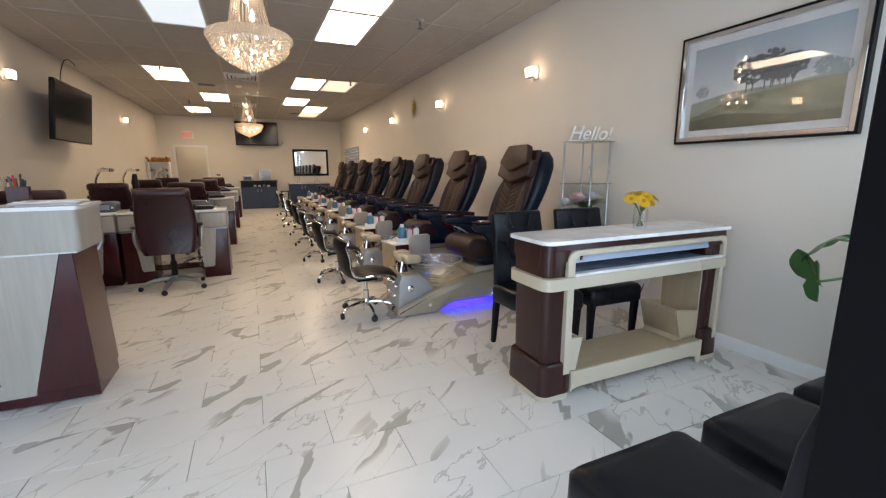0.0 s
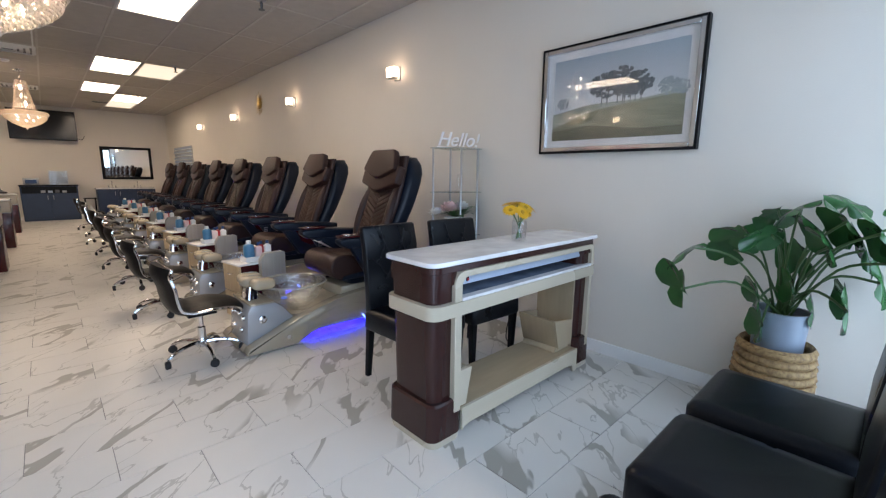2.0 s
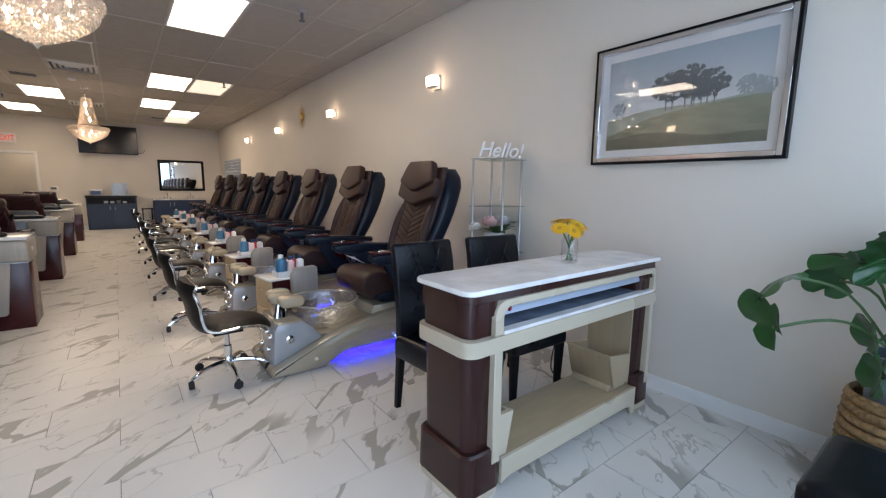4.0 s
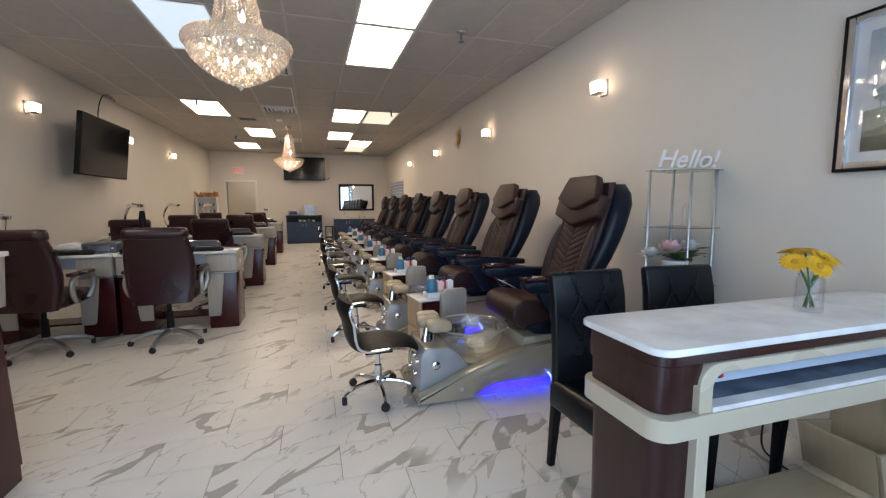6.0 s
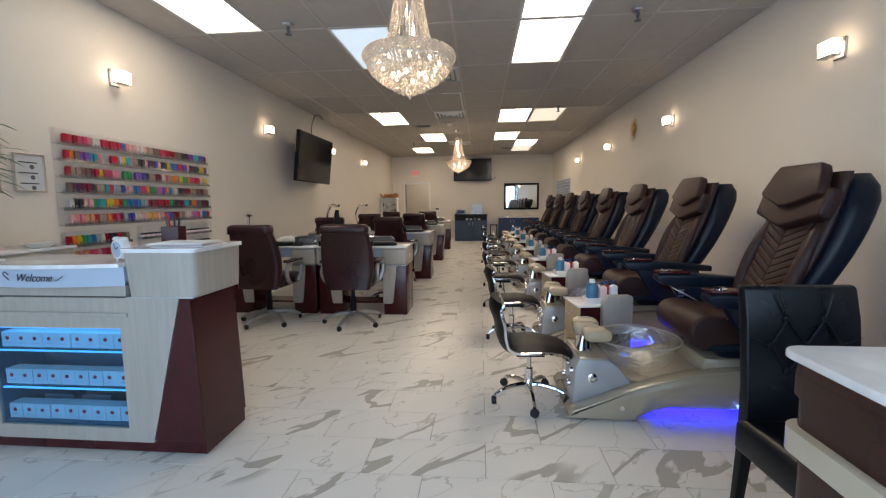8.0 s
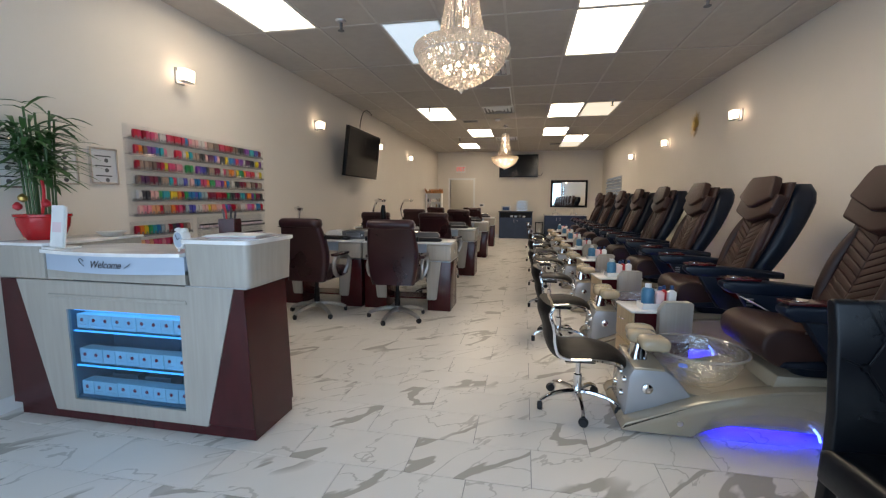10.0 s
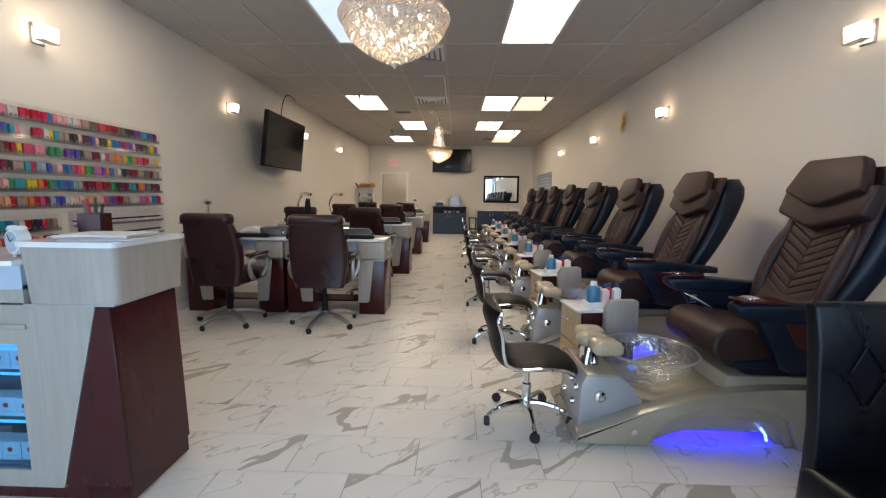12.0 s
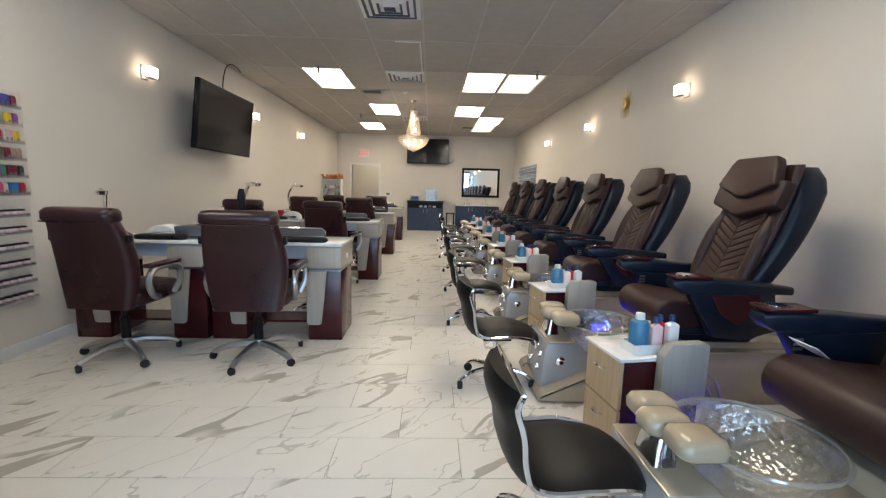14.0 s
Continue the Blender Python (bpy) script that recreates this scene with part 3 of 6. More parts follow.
def beads(points, r, bm):
    for p in points:
        turn = pose(0, 0, 0, BEAD.uniform(-28, 28), BEAD.uniform(-28, 28), BEAD.uniform(0, 90))
        vs = [bm.verts.new(Vector(p) + turn @ Vector(d) * r) for d in ((1, 0, 0), (0, 1, 0), (-1, 0, 0), (0, -1, 0), (0, 0, 1.25), (0, 0, -1.25))]
        for i in range(4):
            bm.faces.new((vs[i], vs[(i + 1) % 4], vs[4]))
            bm.faces.new((vs[(i + 1) % 4], vs[i], vs[5]))
    return bm


def stuff(*a, **k):
    return tagged(part(*a, **k), kind="stuff")


def chandelier(x, y):
    t = thing("chandelier", pose(x, y, ZC) @ Matrix.Diagonal((1.0, 1.0, 1.085, 1.0)), "lit empire crystal chandelier with beaded strands and basket", "chandelier", "chandeliers")
    part("canopy", lathe([(0, 0), (0.07, 0), (0.065, -0.02), (0.02, -0.04), (0, -0.04)]), "chrome", t)
    part("rod", lathe([(0.006, -0.04), (0.006, -0.70)], n=8), "chrome", t)
    bm = bmesh.new()
    for h, r in ((-0.17, 0.062), (-0.19, 0.075), (-0.21, 0.066)):
        beads([(r * math.cos(a), r * math.sin(a), h) for a in np.linspace(0, 2 * math.pi, 22, endpoint=False)], 0.010, bm)
    stuff("crown", bm, "crystal", t, angle=1)
    for i in range(30):
        a = 2 * math.pi * i / 30
        line = [(0.080 + 0.075 * (s ** 1.5)) for s in np.linspace(0, 1, 24)]
        stuff("bead_strand", beads([(r * math.cos(a), r * math.sin(a), -0.20 - 0.425 * k / 23) for k, r in enumerate(line)], 0.0085, bmesh.new()), "crystal", t, angle=1)
    bm = bmesh.new()
    for k in range(7):
        u = radians(165 - 16 * k)
        r, h = 0.240 + 0.085 * math.cos(u) * (1.0 if k < 5 else 0.72), -0.668 + 0.034 * math.sin(u)
        nb = int(2 * math.pi * r / 0.022)
        beads([(r * math.cos(2 * math.pi * i / nb + k), r * math.sin(2 * math.pi * i / nb + k), h) for i in range(nb)], 0.009, bm)
    stuff("shoulder", bm, "crystal", t, angle=1)
    bm = bmesh.new()
    for k in range(7):
        u = radians(62 - 20 * k)
        r, h = 0.252 + 0.053 * math.cos(u), -0.668 + 0.032 * math.sin(u)
        beads([(r * math.cos(2 * math.pi * (i + 0.5 * k) / 104), r * math.sin(2 * math.pi * (i + 0.5 * k) / 104), h) for i in range(104)], 0.0088, bm)
    stuff("rim_band", bm, "crystal", t, angle=1)
    part("hoop", tube([(0.268 * math.cos(a), 0.268 * math.sin(a), -0.705) for a in np.linspace(0, 2 * math.pi, 48, endpoint=False)], 0.006, 6, True), "brushed", t)
    for k in range(14):
        s = k / 13
        r, h = 0.012 + 0.262 * (1 - s ** 1.6) ** 0.9, -0.718 - 0.168 * s
        nb = max(6, int(2 * math.pi * r / 0.025))
        stuff("basket_ring", beads([(r * math.cos(2 * math.pi * (i + 0.5 * (k % 2)) / nb), r * math.sin(2 * math.pi * (i + 0.5 * (k % 2)) / nb), h) for i in range(nb)], 0.0118, bmesh.new()), "crystal", t, angle=1)
    part("finial", lathe([(0, -0.888), (0.016, -0.897), (0.008, -0.908), (0.0, -0.920)], n=10), "crystal", t)
    for i in range(9):
        a = 2 * math.pi * i / 9
        part("bulb", lathe([(0, -0.722), (0.009, -0.716), (0.011, -0.707), (0.009, -0.698), (0, -0.692)], (0.205 * math.cos(a), 0.205 * math.sin(a), 0), 10), "bulb", t)
    for i in range(6):
        a = 2 * math.pi * (i + 0.5) / 6
        part("bulb", lathe([(0, -0.790), (0.009, -0.784), (0.011, -0.775), (0.009, -0.766), (0, -0.760)], (0.115 * math.cos(a), 0.115 * math.sin(a), 0), 10), "bulb", t)
    for i in range(3):
        part("bulb", lathe([(0, -0.55 + 0.12 * i), (0.011, -0.53 + 0.12 * i), (0.010, -0.50 + 0.12 * i), (0, -0.47 + 0.12 * i)], (0.028 * math.cos(2 * i), 0.028 * math.sin(2 * i), 0), 10), "bulb", t)


chandelier(-0.03, 3.99)
chandelier(-0.07, 11.08)


def television(name, m, w, h, label):
    t = thing(name, m, label, "television")
    part("cabinet", box(-w / 2, w / 2, -0.03, 0.03, -h / 2, h / 2, 0.006, 2), "black", t)
    part("screen", box(-w / 2 + 0.012, w / 2 - 0.012, -0.034, -0.0305, -h / 2 + 0.018, h / 2 - 0.012), "screen", t, "glossy black switched-off screen")
    part("bracket", box(-0.2, 0.2, 0.031, 0.07, -0.2, 0.2, 0.004, 1), "black", t)
    return t


tv = television("television", pose(-2.44, 8.36, 2.10, 7, 0, 90), 1.47, 0.80, "large black flat television tilted off the side wall")
part("wall_arm", box(-0.04, 0.04, 0.07, 0.245, -0.04, 0.04), "black", tv)
t = thing("hanging_cable", pose(0, 0, 0), "thin black cable looping from ceiling to television", "cable")
part("cable", tube(smooth([(-2.60, 8.72, 2.30), (-2.62, 8.70, 2.62), (-2.55, 8.66, 2.86), (-2.52, 8.78, 2.95), (-2.5, 8.95, 2.93), (-2.5, 9.0, 2.90)], 6), 0.007, 6), "black", t)
television("television", pose(0.17, 16.14, 2.49), 1.32, 0.77, "black flat television mounted high on the back wall")
t = thing("hanging_cable", pose(0, 0, 0), "short black cable beside the back television", "cable")
part("cable", tube(smooth([(0.78, 16.2, 2.2), (0.92, 16.27, 2.16), (0.98, 16.27, 2.24), (1.0, 16.27, 2.27)], 5), 0.007, 6), "black", t)
t = thing("exit_sign", pose(-1.87, YB, 2.40), "white exit sign with red letters over the doorway", "exit sign")
part("housing", box(-0.16, 0.16, -0.045, 0, -0.125, 0.125, 0.006, 1), "plastic_white", t)
text("lettering", "EXIT", 0.20, "red_sign", t, pose(0, -0.049, 0, 90), 0.003, "red letters", 0.72)
t = thing("thermostat", pose(-1.10, YB, 1.13), "small grey wall thermostat with dark display", "thermostat")
part("housing", box(-0.09, 0.09, -0.03, 0, -0.055, 0.055, 0.006, 1), "plastic_white", t)
part("display", box(-0.06, 0.06, -0.033, -0.0305, -0.03, 0.035), "grey_plastic", t)
t = thing("wall_mirror", pose(1.89, YB, 1.545), "rectangular wall mirror in a dark carved frame", "mirror")
bm = bmesh.new()
for x0, x1, z0, z1 in ((-0.61, -0.54, -0.465, 0.465), (0.54, 0.61, -0.465, 0.465), (-0.54, 0.54, -0.465, -0.395), (-0.54, 0.54, 0.395, 0.465)):
    box(x0, x1, -0.04, 0, z0, z1, 0.01, 2, bm)
part("frame", bm, "black", t)
part("mirror_glass", box(-0.54, 0.54, -0.018, -0.002, -0.395, 0.395), "mirror", t)
t = thing("sunburst_ornament", pose(XR, 8.44, 2.50), "gold sunburst wall ornament with wire rays", "wall decoration")
part("disc", lathe([(0, -0.05), (0.05, -0.045), (0.07, -0.02), (0.07, 0), (0, 0)], axis="x", n=20), "gold", t)
rng = random.Random(3)
for i in range(26):
    a, r = 2 * math.pi * i / 26, rng.uniform(0.15, 0.22)
    part("ray", tube([(-0.02, 0.06 * math.cos(a), 0.06 * math.sin(a)), (-0.03, r * math.cos(a), r * math.sin(a))], 0.004, 5, taper=[1, 0.5]), "gold", t)

# landscape picture
t = thing("framed_picture", pose(XR, 2.012, 1.852), "framed landscape print of misty trees and hills", "picture")
W, H = 0.555, 0.38
for nm, o, w, d, mt, lb in (("frame", 0.0, 0.014, 0.048, "black", "dark outer frame"), ("inner_frame", 0.0145, 0.030, 0.046, "chrome", "silver inner frame")):
    bm, a, b = bmesh.new(), W - o, H - o
    for y0, y1, z0, z1 in ((-a, -a + w, -b, b), (a - w, a, -b, b), (-a + w, a - w, -b, -b + w), (-a + w, a - w, b - w, b)):
        box(-d, 0, y0, y1, z0, z1, 0.003, 1, bm)
    part(nm, bm, mt, t, lb)
part("mat_board", box(-0.014, -0.002, -W + 0.044, W - 0.044, -H + 0.044, H - 0.044), "paper", t, "white mat")
m, n, l, p = shader("misty_sky_print")
tc, sx, rp = n.new("ShaderNodeTexCoord"), n.new("ShaderNodeSeparateXYZ"), n.new("ShaderNodeValToRGB")
mrg = n.new("ShaderNodeMapRange")
mrg.inputs["From Min"].default_value, mrg.inputs["From Max"].default_value = -0.3, 0.3
l.new(tc.outputs["Object"], sx.inputs[0])
l.new(sx.outputs["Z"], mrg.inputs["Value"])
l.new(mrg.outputs[0], rp.inputs[0])
rp.color_ramp.elements[0].color, rp.color_ramp.elements[1].color = (0.66, 0.68, 0.68, 1), (0.33, 0.40, 0.46, 1)
rp.color_ramp.elements[0].position = 0.45
l.new(rp.outputs[0], p.inputs["Base Color"])
M["print_sky"] = m
M["hill_far"] = mat("hill_far_print", (0.36, 0.39, 0.33), (0.30, 0.33, 0.27), scale=7)
M["hill_mid"] = mat("hill_mid_print", (0.27, 0.28, 0.19), (0.16, 0.175, 0.115), scale=6, stretch=(1, 1, 4))
M["hill_near"] = mat("hill_near_print", (0.13, 0.135, 0.085), (0.075, 0.08, 0.05), scale=7, stretch=(1, 1, 6))
M["tree_print"] = mat("tree_print", (0.15, 0.17, 0.175), (0.11, 0.125, 0.13), scale=30)
M["tree_pale"] = mat("tree_pale_print", (0.36, 0.40, 0.41), (0.31, 0.35, 0.36), scale=30)
part("print", box(-0.017, -0.0145, -0.46, 0.46, -0.285, 0.285), "print_sky", t)


def sheet(name, outline, x, material):
    b = bmesh.new()
    b.faces.new([b.verts.new((x, y, z)) for y, z in outline])
    part(name, b, material, t)


hill = lambda a, b, c: [(-0.46, -0.285), (0.46, -0.285)] + [(y, a + b * math.cos(3.1 * y + c) + 0.012 * math.sin(9 * y)) for y in np.linspace(0.46, -0.46, 24)]
sheet("far_hill", hill(-0.055, 0.03, 1.2), -0.0176, "hill_far")
sheet("middle_hill", hill(-0.125, 0.085, 0.9), -0.0184, "hill_mid")
sheet("near_hill", hill(-0.225, 0.022, -0.6), -0.0192, "hill_near")
rng = random.Random(8)
for y0, z0, s, tone in ((0.06, -0.045, 1.0, "tree_print"), (-0.05, -0.04, 1.08, "tree_print"), (-0.17, -0.045, 0.9, "tree_print"), (-0.10, -0.05, 0.7, "tree_print"), (-0.36, -0.06, 0.62, "tree_pale"), (0.38, -0.075, 0.45, "tree_pale"), (-0.43, -0.06, 0.5, "tree_pale")):
    b = bmesh.new()
    for i in range(170):
        a, r = rng.uniform(0, 6.28), rng.random() ** 0.6
        y, z, q = y0 + 0.105 * s * r * math.cos(a), z0 + 0.118 * s + 0.085 * s * r * math.sin(a), rng.uniform(0.005, 0.015) * s
        b.faces.new([b.verts.new((-0.0180 - 0.00001 * i, y + q * math.cos(u), z + q * math.sin(u))) for u in np.linspace(0, 6.28, 7)[:-1]])
    for dy in (-0.02, 0.015):
        b.faces.new([b.verts.new((-0.0179, y, z)) for y, z in ((y0 + dy - 0.004 * s, z0 - 0.02), (y0 + dy + 0.004 * s, z0 - 0.02), (y0 + dy * 1.4 + 0.003 * s, z0 + 0.12 * s), (y0 + dy * 1.4 - 0.003 * s, z0 + 0.12 * s))])
    part("painted_tree", b, tone, t)
pg = part("picture_glass", box(-0.026, -0.024, -W + 0.031, W - 0.031, -H + 0.031, H - 0.031), "pic_glass", t)
pg.visible_shadow = False


# ---- pedicure row ----
def caster(t, x, y, r=0.028, rot=0):
    bm = lathe([(0, -0.016), (r * 0.8, -0.016), (r, -0.010), (r, 0.010), (r * 0.8, 0.016), (0, 0.016)], n=14, axis="y")
    part("caster", bm, "rubber", t, m=pose(x, y, r, 0, 0, rot))


def star_base(t, r, hub, z_hub, material, turn=0, lift=0.10, thick=0.016):
    for i in range(5):
        a = radians(turn + 72 * i)
        c, s = math.cos(a), math.sin(a)
        pts = smooth([(0.02 * c, 0.02 * s, z_hub), (0.35 * r * c, 0.35 * r * s, z_hub + 0.005), (0.75 * r * c, 0.75 * r * s, lift - 0.012), (r * c, r * s, lift - 0.045)], 3)
        part("base_leg", tube(pts, thick, 8, taper=[1.15 - 0.45 * k / (len(pts) - 1) for k in range(len(pts))]), material, t)
        caster(t, r * c, r * s, rot=math.degrees(a) + 70)
    part("hub", lathe([(0, z_hub - 0.03), (hub, z_hub - 0.03), (hub, z_hub + 0.03), (hub * 0.8, z_hub + 0.04), (0, z_hub + 0.04)], n=14), material, t)


def rolling_stool(m, label, turn=15):
    """Low salon stool; it faces +x and its column stands at the origin."""
    t = thing("rolling_stool", m, label, "stool", "rolling stools")
    star_base(t, 0.25, 0.030, 0.105, "chrome", turn, 0.105)
    part("gas_column", lathe([(0, 0.13), (0.026, 0.13), (0.026, 0.22), (0.016, 0.225), (0.016, 0.325), (0, 0.325)], n=14), "chrome", t)
    part("seat_plate", box(-0.09, 0.09, -0.07, 0.07, 0.318, 0.334), "black", t)
    prof = smooth([(0.235, 0, 0.318), (0.19, 0, 0.358), (0.06, 0, 0.378), (-0.08, 0, 0.368), (-0.165, 0, 0.392), (-0.200, 0, 0.465), (-0.215, 0, 0.555), (-0.245, 0, 0.645), (-0.232, 0, 0.705)], 4)
    half = [0.15 + 0.055 * min(1, 4 * i / (len(prof) - 1)) - 0.03 * max(0, i / (len(prof) - 1) - 0.55) for i in range(len(prof))]
    bm, rings = bmesh.new(), []
    for i, p in enumerate(prof):
        d = (prof[min(i + 1, len(prof) - 1)] - prof[max(i - 1, 0)]).normalized()
        nrm = Vector((d.z, 0, -d.x))
        w, ring = half[i], []
        for k in range(9):
            y = -w + 2 * w * k / 8
            puff = 0.042 * (1 - (y / w) ** 4) ** 0.5 + 0.008 * math.cos(math.pi * y / w)
            ring.append(p + nrm * puff + Vector((0, y, 0.0)) + nrm * 0.05 * (y / w) ** 2 * (i / len(prof)))
        for k in range(8, -1, -1):
            y = -w + 2 * w * k / 8
            ring.append(p - nrm * 0.022 * (1 - (y / w) ** 6) + Vector((0, y, 0)) + nrm * 0.05 * (y / w) ** 2 * (i / len(prof)))
        rings.append([bm.verts.new(v) for v in ring])
    for p, q in zip(rings, rings[1:]):
        for k in range(len(p)):
            bm.faces.new((p[k], p[(k + 1) % len(p)], q[(k + 1) % len(p)], q[k]))
    bm.faces.new(rings[0])
    bm.faces.new(rings[-1][::-1])
    bmesh.ops.remove_doubles(bm, verts=bm.verts, dist=0.0006)
    part("seat_shell", bm, "stool_leather", t, angle=60)
    bm = bmesh.new()
    line = []
    for s in (1, -1):
        side = []
        for i, p in enumerate(prof):
            d = (prof[min(i + 1, len(prof) - 1)] - prof[max(i - 1, 0)]).normalized()
            nrm = Vector((d.z, 0, -d.x))
            side.append(p + Vector((0, s * (half[i] + 0.004), 0)) + nrm * 0.05 * i / len(prof))
        line += side if s > 0 else side[::-1]
    part("chrome_trim", tube(line, 0.0095, 6, True), "chrome", t)
    part("seam", box(-0.09, 0.12, -0.0015, 0.0015, 0.400, 0.4175), "rubber", t)
    return t


def pedicure_unit(m, label):
    """Spa base, glass bowl and massage chair. It faces -x; the origin is on the floor at the toe, on the middle line."""
    t = thing("pedicure_spa_chair", m, label, "pedicure chair", "pedicure chairs")
    top = [(0.0, 0.012), (0.02, 0.045), (0.12, 0.085), (0.20, 0.115), (0.31, 0.165), (0.42, 0.205), (0.55, 0.245), (0.68, 0.28), (0.82, 0.305), (0.97, 0.32), (1.15, 0.325), (1.40, 0.325), (1.70, 0.325)]
    curve = [(1.085, 0.0), (1.04, 0.050), (0.97, 0.078), (0.86, 0.090), (0.74, 0.086), (0.62, 0.070), (0.52, 0.042), (0.44, 0.008)]
    step = lambda k: [(x + 0.10 * k * (x - 0.74), z + 0.074 * k * (0.25 + 0.75 * math.sin(math.pi * (i + 0.5) / len(curve))) if 0 < i < 7 else z) for i, (x, z) in enumerate(curve)]
    for s in (-1, 1):
        part("side_arch", prism(top + [(1.72, 0.0)] + step(2.0), "y", s * 0.246, s * 0.284, 0.007, 2), "champagne", t)
        part("arch_step", prism(top + [(1.72, 0.0)] + step(1.0), "y", s * 0.221, s * 0.2455, 0.006, 2), "champagne", t)
        part("arch_step", prism(top + [(1.72, 0.0)] + step(0.0), "y", s * 0.196, s * 0.2205, 0.005, 2), "champagne", t)
        part("arch_cap", prism([(x, z) for x, z in top] + [(x, z + 0.016) for x, z in top[::-1]], "y", s * 0.196, s * 0.290, 0.007, 2), "champagne", t)
        part("bolt_cap", lathe([(0, -0.004), (0.016, -0.004), (0.013, 0.006), (0, 0.008)], (0.305, s * 0.286, 0.085), 12, "y"), "chrome", t)
        part("led_strip", tube(smooth([(0.985, s * 0.236, 0.100), (1.010, s * 0.236, 0.066), (1.022, s * 0.236, 0.028)], 4), 0.007, 6), "led_cyan", t, "glowing blue light strip")
    part("deck", prism([(x, z) for x, z in top] + [(1.70, 0.26), (1.05, 0.24), (0.60, 0.17), (0.30, 0.10), (0.10, 0.03)], "y", -0.194, 0.194), "champagne", t)
    for s in (-1, 1):
        part("skirt", prism([(0.50, 0.050), (1.06, 0.050), (1.06, 0.16), (0.62, 0.16)], "y", s * 0.180, s * 0.192), "silver_gel", t)
    part("under_light", box(0.54, 1.02, -0.178, 0.178, 0.048, 0.056), "led", t, "glowing blue light under the base")
    console = [(0.035, 0.045), (0.05, 0.30), (0.075, 0.345), (0.25, 0.345), (0.31, 0.30), (0.39, 0.20), (0.25, 0.12), (0.10, 0.06)]
    part("console", prism(console, "y", -0.195, 0.195, 0.010, 2), "silver_gel", t, "pearl grey console")
    part("console_top", prism([(0.07, -0.205), (0.24, -0.205), (0.24, 0.205), (0.07, 0.205)], "z", 0.346, 0.362, 0.006, 2), "champagne", t)
    for y, z in ((-0.12, 0.25), (-0.04, 0.27), (0.04, 0.27), (0.12, 0.25), (-0.08, 0.15), (0.08, 0.15)):
        part("jet_knob", lathe([(0, -0.020), (0.016, -0.018), (0.020, -0.004), (0.020, 0.002), (0, 0.002)], (0.036 + 0.055 * (z - 0.05), y, z), 12, "x"), "chrome", t)
    k = lathe([(0.0, -0.030), (0.012, -0.030), (0.015, -0.016), (0.029, -0.011), (0.032, 0.004), (0, 0.004)], (0.15, -0.197, 0.235), 18, "y")
    part("side_knob", k, "chrome", t)
    # bowl
    prof = [(0.0, 0.225), (0.09, 0.225), (0.14, 0.245), (0.200, 0.295), (0.235, 0.365), (0.250, 0.422), (0.266, 0.429), (0.266, 0.438), (0.243, 0.436), (0.226, 0.37), (0.195, 0.31), (0.13, 0.262), (0.08, 0.245), (0.0, 0.245)]
    bowl = part("bowl", lathe(prof, (0.475, 0, 0), 36), "bowl", t, "rippled clear glass basin")
    part("bowl_rim", tube([(0.475 + 0.263 * math.cos(a), 0.263 * math.sin(a), 0.438) for a in np.linspace(0, 2 * math.pi, 48, endpoint=False)], 0.007, 6, True), "rim_glass", t)
    part("bowl_seat", lathe([(0.10, 0.20), (0.20, 0.205), (0.215, 0.225), (0.15, 0.232), (0.10, 0.222)], (0.475, 0, 0), 28), "champagne", t)
    part("drain", lathe([(0, 0.247), (0.035, 0.247), (0.03, 0.254), (0, 0.254)], (0.475, 0, 0), 14), "chrome", t)
    part("bowl_light", lathe([(0, 0.262), (0.028, 0.262), (0.024, 0.272), (0, 0.274)], (0.440, 0.105, 0.012), 12), "led_bowl", t, "small blue light in the basin")
    part("spout", tube(smooth([(0.20, 0.10, 0.36), (0.20, 0.10, 0.42), (0.24, 0.09, 0.45), (0.30, 0.07, 0.435)], 4), 0.012, 8), "chrome", t)
    # footrest: three lobes on a chrome post
    part("footrest_post", loft([(0.135, 0, 0.362, 0.045, 0.075, 0.02), (0.145, 0, 0.455, 0.035, 0.06, 0.02)]), "chrome", t)
    for y, hw, dx in ((-0.125, 0.075, 0.035), (0.0, 0.062, 0.0), (0.115, 0.065, 0.02)):
        part("footrest_pad", loft([(0.155 + dx, y, 0.455, 0.065, hw - 0.014, 0.03), (0.155 + dx, y, 0.47, 0.082, hw, 0.04), (0.155 + dx, y, 0.50, 0.084, hw, 0.04), (0.155 + dx, y, 0.522, 0.070, hw - 0.012, 0.03), (0.155 + dx, y, 0.530, 0.040, hw - 0.035, 0.02)], 5), "pad", t, angle=70)
    # chair platform
    part("platform", prism([(0.775, 0.30), (0.795, 0.378), (1.72, 0.378), (1.72, 0.0), (1.2, 0.0), (1.08, 0.2)], "y", -0.222, 0.222, 0.010, 2), "champagne", t)
    part("chair_base", loft([(1.13, 0, 0.376, 0.23, 0.20, 0.05), (1.13, 0, 0.44, 0.28, 0.24, 0.06), (1.13, 0, 0.47, 0.30, 0.25, 0.06)]), "shell", t)
    # seat: front rolls down
    seat = smooth([(0.785, 0, 0.43), (0.715, 0, 0.475), (0.690, 0, 0.54), (0.708, 0, 0.605), (0.765, 0, 0.643), (0.85, 0, 0.645), (1.05, 0, 0.615), (1.25, 0, 0.60)], 3)
    part("seat", prism([(p.x, p.z) for p in seat] + [(1.25, 0.46)], "y", -0.255, 0.255, 0.022, 3), "leather", t, angle=60)
    part("seat_frame", prism([(0.78, 0.44), (1.28, 0.44), (1.34, 0.62), (1.28, 0.62), (1.1, 0.50), (0.80, 0.47)], "y", -0.27, 0.27, 0.01, 2), "shell", t)
